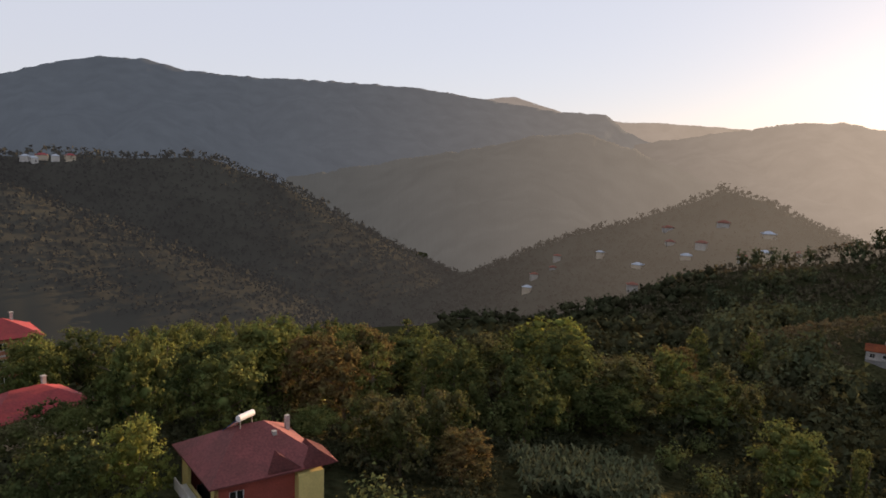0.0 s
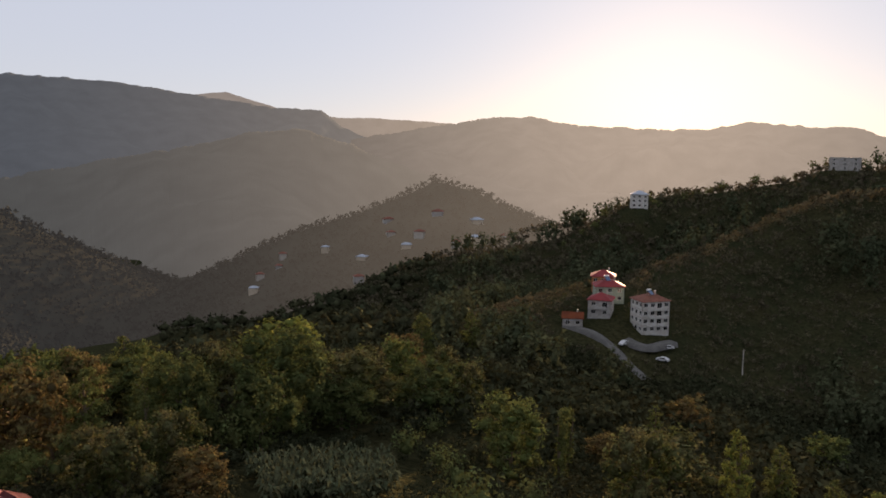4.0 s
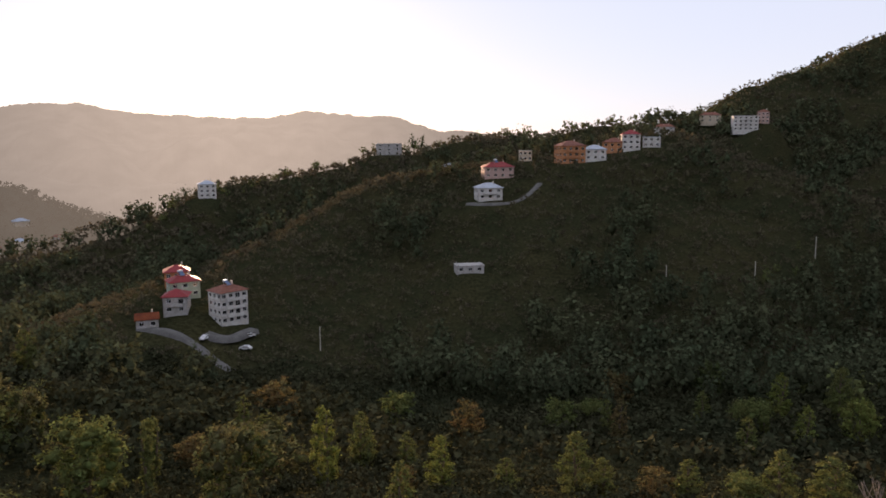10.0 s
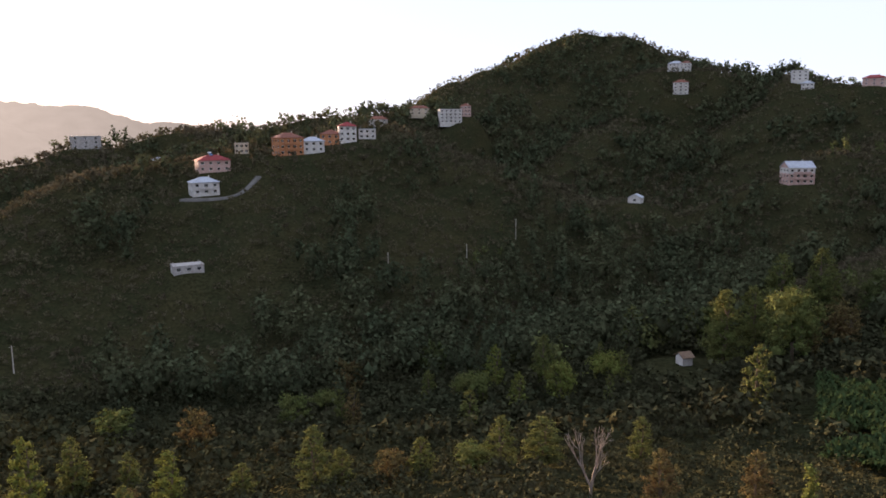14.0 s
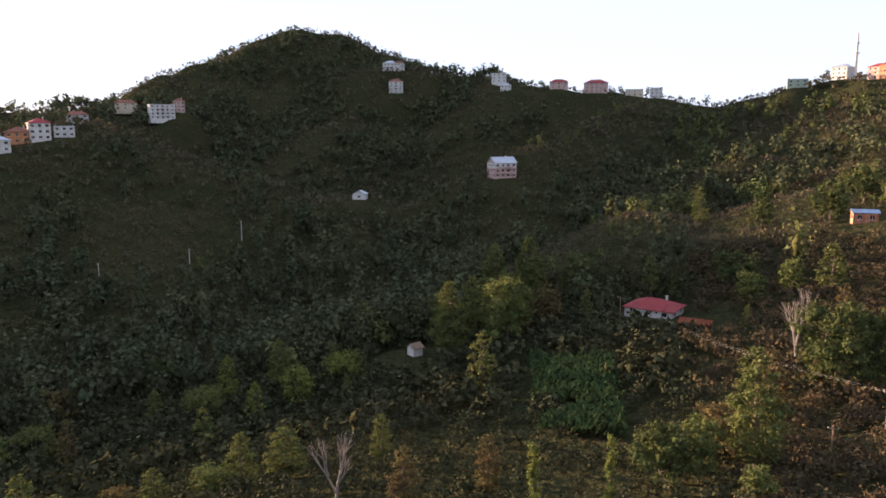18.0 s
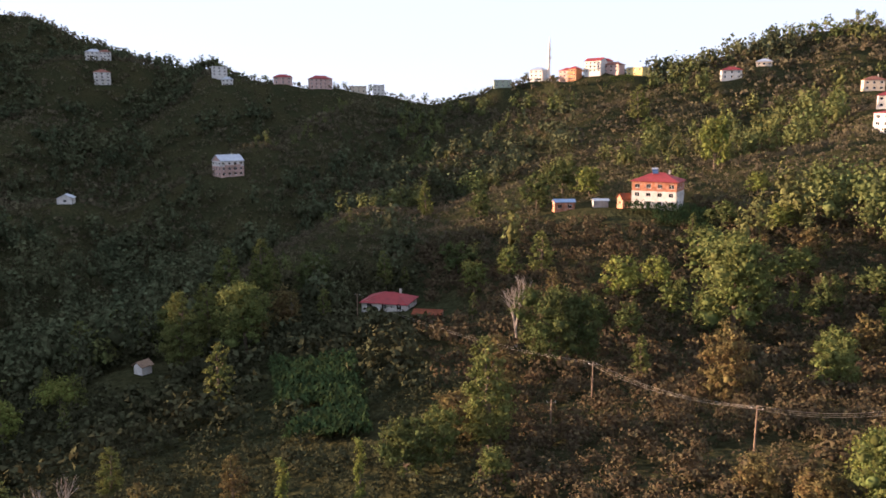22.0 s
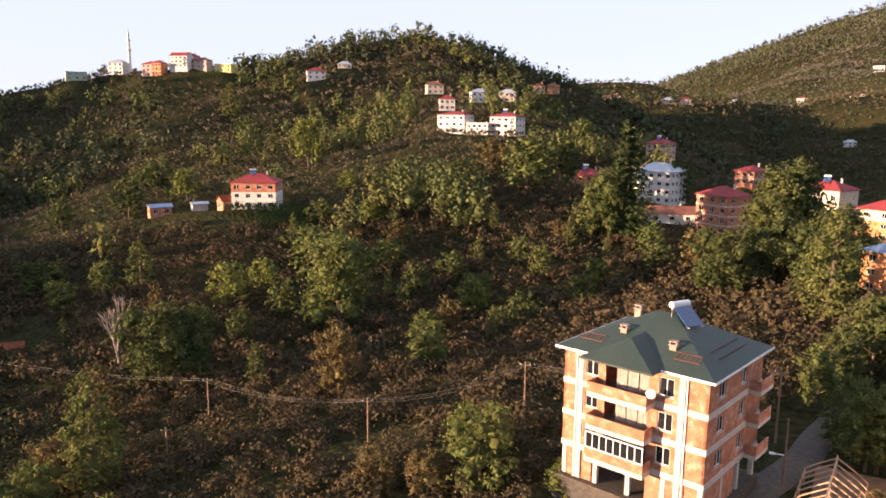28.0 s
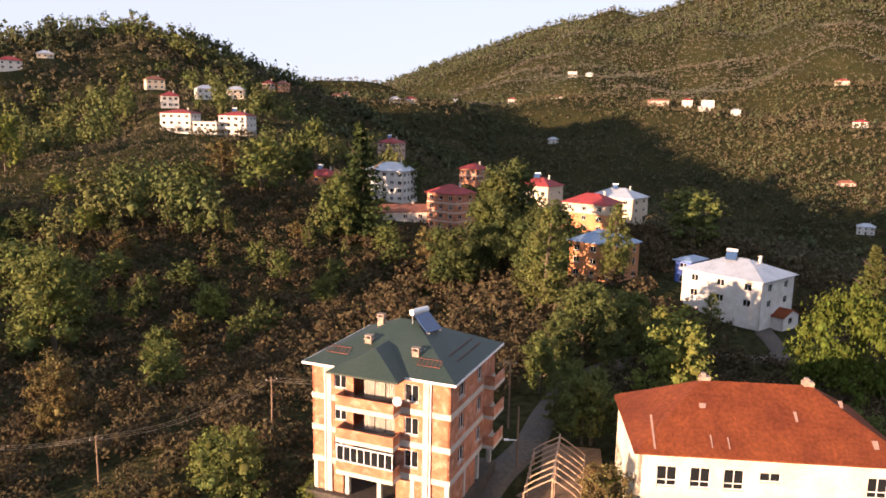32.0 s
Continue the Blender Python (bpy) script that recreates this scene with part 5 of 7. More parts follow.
house(330.2, 108, 25, 13, 9, 2, M_CREAM, M_ROOF_RED, "house with a bright red hipped roof among trees", group="ridge end houses", rise=2.4, z=-40.5)
house(328.6, 150, 10, 12, 10, 4, M_BRICK, M_ROOF_RED, "brick apartment house with pale bands behind trees", group="ridge end houses", band=M_BEAM, name="apartment_house", z=-46)

# ---- the white house at the road's bend with its hut ----
wb = house(186.5, 147, -30, 16, 12, 2, M_WHITE, M_ROOF_GREY, "large white house with a pale grey sheet roof and water heater", group="road houses", cols=3, rise=2.6, heater=True, z=-26.8, height=2.9)
house(183.3, 161, -30, 3.6, 6, 2, M_BLUEW, M_ROOF_BLUE, "narrow blue annexe beside a white house", group="road houses", cols=1, rise=0.8, chimney=False, z=-27.2, height=2.7)
house(189.0, 145, -30, 7.5, 5.5, 1, M_WHITE, M_ROOF_RUST, "small white hut with a rusty gabled roof", group="road houses", kind="gable", cols=1, name="hut", category="hut", chimney=False, height=2.4, rise=1.2)


# ---- roads, walls, fields ----
def strip(name, pts, width, mat, label, category, up=0.12, kind="structure", clear=2.0):
    """A road draped over the ground along bearings and distances."""
    P = [polar(a, d) for a, d in pts]
    line = []
    for i in range(len(P) - 1):
        p0, p1, p2, p3 = P[max(0, i - 1)], P[i], P[i + 1], P[min(len(P) - 1, i + 2)]
        for k in range(8):
            t = k / 8
            line.append(0.5 * ((2 * p1) + (p2 - p0) * t + (2 * p0 - 5 * p1 + 4 * p2 - p3) * t * t + (3 * p1 - p0 - 3 * p2 + p3) * t ** 3))
    line.append(P[-1])
    V = []
    for i, p in enumerate(line):
        d = (line[min(i + 1, len(line) - 1)] - line[max(0, i - 1)]).normalized()
        n = Vector((-d.y, d.x, 0))
        h = max(ground_at(p + n * s * width / 2) for s in (-1, 0, 1)) + up
        for s in (-1, -0.33, 0.33, 1):
            q = p + n * s * width / 2
            V.append((q.x, q.y, h))
        for s in (-1, 1):
            q = p + n * s * (width / 2 + 0.6)
            V.append((q.x, q.y, h - 1.6))
        CLEARINGS.append((p.x, p.y, width / 2 + clear))
    F = []
    for i in range(len(line) - 1):
        a, b = i * 6, i * 6 + 6
        F += [(a + k, a + k + 1, b + k + 1, b + k) for k in range(3)] + [(a + 4, a, b, b + 4), (a + 3, a + 5, b + 5, b + 3)]
    ob = numpy_mesh(name, np.array(V), np.array(F), mat, smooth=False)
    return tagged(ob, label, category, kind=kind)


strip("road", [(163, 58), (166, 66), (169.5, 74), (171.5, 84), (174, 96), (178, 108), (184, 120), (189.5, 128), (188.5, 140), (189.5, 152), (193, 170)], 3.2, M_ROAD, "narrow worn road past the houses", "road")
strip("yard", [(170, 62), (172.5, 66), (173, 74)], 6, M_SOIL, "bare earth yard beside the road", "yard", up=0.08)
M_PALE_ROAD = material("pale_concrete_road", (0.135, 0.13, 0.12), 0.9, scale=0.3, amount=0.3, coord="World", bump=0.2)
strip("road", [(30.5, 262), (32.4, 257), (34.2, 252), (35.6, 243), (36.8, 236)], 3.2, M_PALE_ROAD, "pale concrete road with a wall on the knoll", "road", up=0.25)
strip("yard", [(35.2, 258), (36.8, 256), (38.6, 262)], 4, M_PALE_ROAD, "worn concrete yard before the apartment house", "yard", up=0.3)
strip("road", [(55.0, 372), (56.5, 368), (58.5, 372), (60.5, 388)], 3.0, M_PALE_ROAD, "pale track below the houses", "road", up=0.2)

M_CAR = material("white_car_paint", (0.6, 0.6, 0.6), 0.3, scale=1.0, amount=0.08, spec=0.6)
M_TYRE = material("tyre_rubber", (0.02, 0.02, 0.02), 0.9, scale=3.0, amount=0.2)


def car(a, d, turn, label):
    c = thing("car", a, d, turn, label, "car", "cars on the knoll")
    c.location.z += 0.45
    bm = bmesh.new()
    prof = [(-2.1, 0.35), (-2.1, 0.85), (-1.3, 0.95), (-0.7, 1.42), (0.9, 1.42), (1.6, 0.95), (2.1, 0.88), (2.15, 0.35)]
    e = [[bm.verts.new((x, y, z)) for x, z in prof] for y in (-0.85, 0.85)]
    bm.faces.new(e[0]), bm.faces.new(e[1][::-1])
    for i in range(8):
        bm.faces.new((e[0][i], e[1][i], e[1][(i + 1) % 8], e[0][(i + 1) % 8]))
    bmesh.ops.recalc_face_normals(bm, faces=bm.faces)
    part("body", bm, M_CAR, c)
    bm = bmesh.new()
    box(bm, -0.62, -0.87, 1.0, 1.0, 0.87, 1.34)
    part("side_windows", bm, M_GLASS, c)
    for x in (-1.35, 1.35):
        for y in (-0.8, 0.8):
            bm = bmesh.new()
            bmesh.ops.create_cone(bm, cap_ends=True, segments=14, radius1=0.33, radius2=0.33, depth=0.2, matrix=pose(x, y, 0.33, 90, 0, 0))
            part("wheel", bm, M_TYRE, c)
    return c


car(38.2, 258, 10, "white parked car beside the apartment house")
car(37.9, 252, -20, "pale parked car on the concrete yard")
car(35.0, 255, 60, "pale parked car by the wall")

# ---- poles and wires ----
M_WIRE = material("weathered_wire", (0.20, 0.18, 0.15), 0.6, scale=2.0, amount=0.1)


def pole(a, d, h, label, group="utility poles", lamp=False, thick=0.13, mat=None):
    p = thing("street_lamp" if lamp else "utility_pole", a, d, 0, label, "street lamp" if lamp else "pole", group)
    CLEARINGS.append((p.location.x, p.location.y, 2.0))
    bm = bmesh.new()
    bmesh.ops.create_cone(bm, cap_ends=True, segments=8, radius1=thick, radius2=thick * 0.65, depth=h + 1, matrix=Matrix.Translation((0, 0, (h - 1) / 2)))
    part("mast", bm, mat or M_WOOD, p)
    bm = bmesh.new()
    if lamp:
        box(bm, -0.9, -0.04, h * 0.45, 0, 0.04, h * 0.45 + 0.08)
        box(bm, -1.35, -0.13, h * 0.45 - 0.02, -0.85, 0.13, h * 0.45 + 0.12)
        part("lamp_head", bm, M_FRAME, p, "white lamp head on an arm")
    else:
        box(bm, -0.62, -0.04, h - 0.46, 0.62, 0.04, h - 0.38)
        part("crossarm", bm, M_WOOD, p)
        for x in (-0.6, 0, 0.6):
            bm = bmesh.new()
            bmesh.ops.create_cone(bm, cap_ends=True, segments=8, radius1=0.035, radius2=0.025, depth=0.14, matrix=Matrix.Translation((x, 0, h - 0.31)))
            part("insulator", bm, M_FRAME, p)
    return p, p.location.z + h - 0.25


def wire(p, q, z0, z1, sag, offset):
    """A hanging wire between two poles."""
    P, R = Vector((p.location.x, p.location.y, z0)), Vector((q.location.x, q.location.y, z1))
    d = (R - P).normalized()
    n = Vector((-d.y, d.x, 0)) * offset
    V, F = [], []
    for k in range(17):
        t = k / 16
        c = P.lerp(R, t) + n - Vector((0, 0, sag * 4 * t * (1 - t)))
        for m in range(4):
            an = m * math.pi / 2
            V.append(c + n.normalized() * 0.016 * math.cos(an) + Vector((0, 0, 0.016 * math.sin(an))))
    for k in range(16):
        for m in range(4):
            F.append((k * 4 + m, k * 4 + (m + 1) % 4, k * 4 + 4 + (m + 1) % 4, k * 4 + 4 + m))
    ob = numpy_mesh("wire", np.array([tuple(v) for v in V]), np.array(F), M_WIRE)
    return tagged(ob, "sagging electric wire between wooden poles", "wire", "wires over the orchard")


line = [pole(125.4, 112, 7.0, "thin wooden utility pole in the orchard"), pole(136.7, 86, 6.0, "short wooden utility pole in the orchard"), pole(149.3, 86, 7.0, "wooden utility pole in the hazel rows"), pole(168.0, 78, 8.0, "wooden utility pole beside the road")]
for (p, zp), (q, zq) in zip(line, line[1:]):
    for off in (-0.6, 0, 0.6):
        wire(p, q, zp, zq, 1.3, off)
first = pole(108, 190, 8.0, "wooden utility pole by the cottage")
for off in (-0.5, 0.5):
    wire(first[0], line[0][0], first[1], line[0][1], 2.2, off)
pole(122.0, 100, 5.0, "short weathered post in the orchard")
pole(168.3, 69, 6.5, "wooden pole with a white street lamp", lamp=True, group="street lamps", thick=0.12)
for a, d, h in ((43.5, 259, 9), (69.9, 305, 9), (79.8, 371, 10), (90.2, 505, 13), (93.8, 560, 13), (76.0, 330, 9)):
    pole(a, d, h, "pale concrete utility pole on the hillside", group="hillside poles", thick=0.2, mat=M_BEAM)
pole(331.8, 140, 8, "wooden utility pole between trees"), pole(340.6, 135, 7, "wooden utility pole above a hedge")


# ---- maize and grass plots ----
M_MAIZE = material("maize_leaves", (0.030, 0.048, 0.020), 0.6, scale=0.4, amount=0.3, coord="World", random_amount=0.35, island=True, translucent=0.25, second=(0.045, 0.070, 0.026), spec=0.0)
M_LAUREL = material("pale_maize_leaves", (0.085, 0.094, 0.052), 0.7, scale=0.4, amount=0.3, coord="World", random_amount=0.35, island=True, translucent=0.2, second=(0.06, 0.07, 0.038), spec=0.0)
M_GRASS = material("meadow_grass", (0.13, 0.17, 0.035), 0.8, scale=0.3, amount=0.3, coord="World", random_amount=0.3, island=True, translucent=0.3, spec=0.0)


def plot(name, corners, gap, height, blades, mat, label, category, seed, wide=0.09):
    """A field of standing plants between four corners."""
    rng = np.random.default_rng(seed)
    A, B, C, D = [np.array(polar(a, d))[:2] for a, d in corners]
    nu, nv = int(max(np.linalg.norm(B - A), np.linalg.norm(C - D)) / gap) + 1, int(max(np.linalg.norm(D - A), np.linalg.norm(C - B)) / gap) + 1
    u, v = np.meshgrid(np.linspace(0, 1, nu), np.linspace(0, 1, nv))
    u, v = u.ravel()[:, None], v.ravel()[:, None]
    P = (A * (1 - u) + B * u) * (1 - v) + (D * (1 - u) + C * u) * v
    P = P + rng.normal(size=P.shape) * gap * 0.22
    edge = np.minimum(np.minimum(u, 1 - u), np.minimum(v, 1 - v))[:, 0]
    P = P[edge + 0.75 * hash_noise(P[:, 0], P[:, 1], 11, 3) > 0.06]
    Z = land(P[:, 0], P[:, 1])
    n = len(P)
    base = np.repeat(np.stack([P[:, 0], P[:, 1], Z], -1), blades, 0)
    k = n * blades
    th = rng.random(k) * 2 * np.pi
    h = height * (0.7 + 0.5 * rng.random(k))
    z0 = h * (0.15 + 0.55 * rng.random(k))
    out = np.stack([np.cos(th), np.sin(th), 0 * th], -1)
    side = np.stack([-np.sin(th), np.cos(th), 0 * th], -1) * (wide * height * 0.5)
    reach = 0.32 * height * (0.6 + 0.6 * rng.random(k))[:, None]
    a = base + np.stack([0 * th, 0 * th, z0], -1)
    b = a + out * reach * 0.6 + np.stack([0 * th, 0 * th, h * 0.28], -1)
    c = a + out * reach * 1.2 + np.stack([0 * th, 0 * th, h * 0.12], -1)
    V = np.stack([a, b - side, b + side, c], 1).reshape(-1, 3)
    i = np.arange(k)[:, None] * 4
    T = np.concatenate([i + np.array([[0, 1, 2]]), i + np.array([[1, 3, 2]])])
    ob = numpy_mesh(name, V, T, mat)
    CLEARINGS.extend((p[0], p[1], 3.0) for p in P[:: max(1, n // 60)])
    return tagged(ob, label, category, kind="stuff")


plot("maize_field", [(101.2, 162), (107.0, 150), (107.6, 110), (101.8, 116)], 1.5, 3.4, 14, M_MAIZE, "patch of green maize between hazel rows", "maize", 61, 0.15)
plot("maize_field", [(126.0, 262), (134.6, 249), (134.4, 236), (126.4, 243)], 1.3, 2.8, 10, M_MAIZE, "strip of green maize below the white house", "maize", 62, 0.13)
plot("maize_field", [(5.0, 92), (18.0, 104), (17.0, 84), (4.0, 72)], 1.3, 3.0, 14, M_LAUREL, "patch of pale leafy maize on the crest", "maize", 63, 0.14)
plot("meadow", [(24.0, 258), (27.5, 262), (28.2, 250), (24.6, 244)], 0.7, 0.7, 8, M_GRASS, "small bright green meadow on the knoll", "grass", 64, 0.2)
plot("meadow", [(127.4, 596), (129.6, 594), (129.6, 580), (127.4, 580)], 1.0, 1.0, 6, M_GRASS, "grassy bank below the ridge houses", "grass", 65, 0.3)
plot("meadow", [(134.0, 612), (137.0, 618), (137.0, 600), (134.0, 596)], 1.1, 1.0, 6, M_GRASS, "green meadow under the wooded hill", "grass", 66, 0.3)

# ---- trees ----

M_BARK = material("bark", (0.13, 0.10, 0.07), 0.95, scale=3.0, amount=0.35, bump=0.4)
M_DEAD = material("dead_wood", (0.25, 0.21, 0.18), 0.9, scale=3.0, amount=0.25)


def leaves(name, dark, light, rnd=0.32):
    return material(name, dark, 0.62, scale=0.25, amount=0.3, second=light, random_amount=rnd, island=True, translucent=0.22, spec=0.0)


M_LEAF = {
    "round": leaves("leaves_green", (0.080, 0.104, 0.034), (0.116, 0.128, 0.044)),
    "dark": leaves("leaves_dark_green", (0.050, 0.068, 0.026), (0.080, 0.092, 0.034)),
    "light": leaves("leaves_yellow_green", (0.11, 0.135, 0.035), (0.15, 0.16, 0.045)),
    "brown": leaves("leaves_turning_brown", (0.125, 0.090, 0.040), (0.10, 0.092, 0.038)),
    "col": leaves("leaves_alder", (0.086, 0.104, 0.034), (0.122, 0.126, 0.044)),
    "pine": leaves("pine_needles", (0.060, 0.088, 0.018), (0.09, 0.11, 0.025)),
    "conifer": leaves("needles", (0.035, 0.055, 0.022), (0.06, 0.08, 0.03)),
    "ivy": leaves("ivy_leaves", (0.05, 0.065, 0.02), (0.12, 0.11, 0.055), 0.4),
}


def ball(level):
    """Corners and faces of a small ball, as arrays."""
    bm = bmesh.new()
    bmesh.ops.create_icosphere(bm, subdivisions=level, radius=1.0)
    bm.verts.ensure_lookup_table()
    V = np.array([v.co[:] for v in bm.verts])
    F = np.array([[v.index for v in f.verts] for f in bm.faces])
    bm.free()
    return V, F


BALLS = {1: ball(1), 2: ball(2)}
BALLS[0] = (np.array([(1, 0, 0), (0, 1, 0), (-1, 0, 0), (0, -1, 0), (0, 0, 1), (0, 0, -1)], float), np.array([(0, 1, 4), (1, 2, 4), (2, 3, 4), (3, 0, 4), (1, 0, 5), (2, 1, 5), (3, 2, 5), (0, 3, 5)]))


def cores(centres, radii, level, rng, rough=0.22):
    """Lumpy leaf masses inside crowns and bushes: one uneven ball for each centre."""
    V, F = BALLS[level]
    n, k = len(centres), len(V)
    out = centres[:, None, :] + V[None] * radii[:, None, :] * (1 + rough * rng.normal(size=(n, k, 1)))
    faces = F[None] + (np.arange(n) * k)[:, None, None]
    return out.reshape(-1, 3), faces.reshape(-1, 3)


def blobs_for(kind, rng):
    """Centres and radii of the leaf masses of a tree of height 10."""
    B = []
    if kind in ("round", "light", "brown", "ivy"):
        for i in range(26):
            th, u = i * 2.4 + rng.random(), rng.random()
            z = 1.5 + 7.6 * (i + 0.5) / 26
            r = 3.3 * math.sqrt(max(0.06, 1 - ((z - 4.6) / 4.9) ** 2)) * (0.6 + 0.5 * u)
            B.append((r * math.cos(th), r * math.sin(th), z, 1.0 + 0.75 * rng.random()))
        B.append((0, 0, 4.2, 2.6))
        B.append((0, 0, 6.4, 2.0))
    elif kind == "col":
        for i in range(36):
            u = (i + 0.5) / 36
            z, th = 1.1 + 8.5 * u, i * 2.4 + 0.5 * rng.random()
            wide = 2.15 * math.sin(math.pi * min(0.97, 0.16 + 0.8 * u ** 0.85)) ** 0.8
            r = wide * (0.45 + 0.4 * rng.random())
            B.append((r * math.cos(th), r * math.sin(th), z + 0.3 * rng.random(), (0.75 + 0.4 * rng.random()) * (1.15 - 0.5 * u)))
        B.append((0, 0, 9.7, 0.45))
    elif kind == "slender":
        for i in range(16):
            B.append((rng.normal() * 0.12, rng.normal() * 0.12, 0.8 + 9 * i / 15, 0.55 + 0.25 * rng.random()))
    elif kind == "bush":
        for i in range(12):
            th = i * 2.4
            r = 3.6 * math.sqrt((i + 0.5) / 12)
            B.append((r * math.cos(th), r * math.sin(th), 4.2 + 3.6 * (1 - (r / 4.6) ** 2) * (0.8 + 0.3 * rng.random()), 1.9 + rng.random()))
    elif kind == "pine":
        for i in range(34):
            th = i * 2.4
            r = 4.4 * math.sqrt((i + 0.5) / 34)
            B.append((r * math.cos(th), r * math.sin(th), 1.6 + (7.2 if i % 2 else 3.4) * math.sqrt(max(0.05, 1 - (r / 5.2) ** 2)), 1.3 + 0.6 * rng.random()))
    return B


def crown_mesh(name, kind, count, leaf, mat, seed):
    rng = np.random.default_rng(seed)
    pos, nrm, B = [], [], None
    if kind in ("conifer", "cedar"):
        n = count
        h = rng.random(n) ** 1.35
        tier = np.floor(h * 15) / 15
        reach = (1 - tier) * (2.5 if kind == "conifer" else 3.1) + 0.15
        th = np.floor(rng.random(n) * 9) / 9 * 2 * np.pi + tier * 37 + rng.normal(size=n) * 0.16
        u = np.sqrt(rng.random(n))
        r = u * reach * (0.75 + 0.35 * np.sin(tier * 91 + np.floor(th * 3)))
        z = 0.9 + tier * 9.0 - u * reach * (0.28 if kind == "conifer" else 0.02) + rng.normal(size=n) * 0.12
        P = np.stack([r * np.cos(th), r * np.sin(th), z], -1)
        N = np.stack([np.cos(th) * 0.4, np.sin(th) * 0.4, np.ones(n)], -1) + rng.normal(size=(n, 3)) * 0.5
    else:
        B = blobs_for(kind, rng)
        share = np.array([b[3] ** 2 for b in B])
        num = np.maximum(8, (count * share / share.sum()).astype(int))
        for b, m in zip(B, num):
            v = rng.normal(size=(m, 3))
            v /= np.linalg.norm(v, axis=1, keepdims=True)
            v[:, 2] = np.where(v[:, 2] < -0.4, -v[:, 2], v[:, 2])
            tuft = rng.integers(0, max(3, m // 7), m)
            v = v[tuft] + rng.normal(size=(m, 3)) * 0.16
            pos.append(np.array(b[:3]) + v * b[3] * (0.52 + 0.56 * rng.random((m, 1))) * np.array([1, 1, 0.85]))
            nrm.append(v + rng.normal(size=(m, 3)) * 0.55)
        P, N = np.concatenate(pos), np.concatenate(nrm)
    n = len(P)
    N /= np.linalg.norm(N, axis=1, keepdims=True)
    u = np.cross(N, rng.normal(size=(n, 3)))
    u /= np.linalg.norm(u, axis=1, keepdims=True)
    w = np.cross(N, u)
    s = leaf * (0.6 + 0.8 * rng.random((n, 1)))
    if kind in ("conifer", "cedar"):
        u, w = u * s * 1.2, w * s * 0.8
    else:
        u, w = u * s, w * s * 0.75
    bend = N * s * 0.25
    V = np.stack([P - u - bend - w * 0.8, P + u - bend - w * 0.8, P + w * 1.2], 1).reshape(-1, 3)
    q = np.arange(len(V)).reshape(-1, 3)
    if B:
        b = np.array(B)
        cv, cf = cores(b[:, :3], b[:, 3:] * np.array([[0.40, 0.40, 0.36]]), 0 if len(B) > 30 else 1, rng, 0.2)
        V, q = np.concatenate([V, cv]), np.concatenate([q, cf + len(V)])
    return V, q


def tube(bm, p0, p1, r0, r1, seg=6):
    d = Vector(p1) - Vector(p0)
    m = Matrix.Translation((Vector(p0) + Vector(p1)) / 2) @ d.to_track_quat("Z", "Y").to_matrix().to_4x4()
    bmesh.ops.create_cone(bm, cap_ends=False, segments=seg, radius1=r0, radius2=r1, depth=d.length, matrix=m)


def tree_model(kind, look_as, count, leaf, seed, label, category="tree", name="tree"):
    """A tree 10 m high: trunk with limbs, and a crown of many leaves."""
    rng = np.random.default_rng(seed + 100)
    ob = new(name)
    tagged(ob, label, category)
    bm = bmesh.new()
    top = 6.5 if kind not in ("col", "slender", "conifer", "cedar") else 9.2
    bend = rng.normal(size=2) * 0.25
    tube(bm, (0, 0, -1.2), (bend[0] * 0.5, bend[1] * 0.5, top * 0.5), 0.27, 0.18)
    tube(bm, (bend[0] * 0.5, bend[1] * 0.5, top * 0.5), (bend[0], bend[1], top), 0.18, 0.05)
    if kind not in ("slender", "bush"):
        for i in range(7):
            z0 = top * (0.35 + 0.07 * i)
            th = i * 2.4
            r = 2.2 if kind not in ("col",) else 1.0
            tube(bm, (bend[0] * 0.6, bend[1] * 0.6, z0), (r * math.cos(th), r * math.sin(th), z0 + 1.4), 0.09, 0.03, 5)
    part("trunk", bm, M_BARK, ob)
    V, q = crown_mesh("crown", kind, count, leaf, None, seed)
    cr = numpy_mesh("crown", V, q, M_LEAF[look_as], smooth=True)
    cr.parent = ob
    return ob


def bare_tree(seed, label):
    rng = np.random.default_rng(seed)
    ob = new("bare_tree")
    tagged(ob, label, "tree")
    bm = bmesh.new()

    def grow(p, d, length, r, depth):
        q = p + d * length
        tube(bm, p, q, r, r * 0.68, 5)
        if depth == 0:
            return
        for i in range(3 if depth > 2 else 2):
            nd = (d + Vector(rng.normal(size=3)) * 0.22 + Vector((0, 0, 0.16))).normalized()
            grow(p + d * length * (0.55 + 0.45 * (i + 1) / 3), nd, length * (0.62 + 0.2 * rng.random()), r * 0.6, depth - 1)
    grow(Vector((0, 0, -1)), Vector((0, 0, 1)), 3.6, 0.22, 5)
    part("trunk", bm, M_DEAD, ob)
    return ob


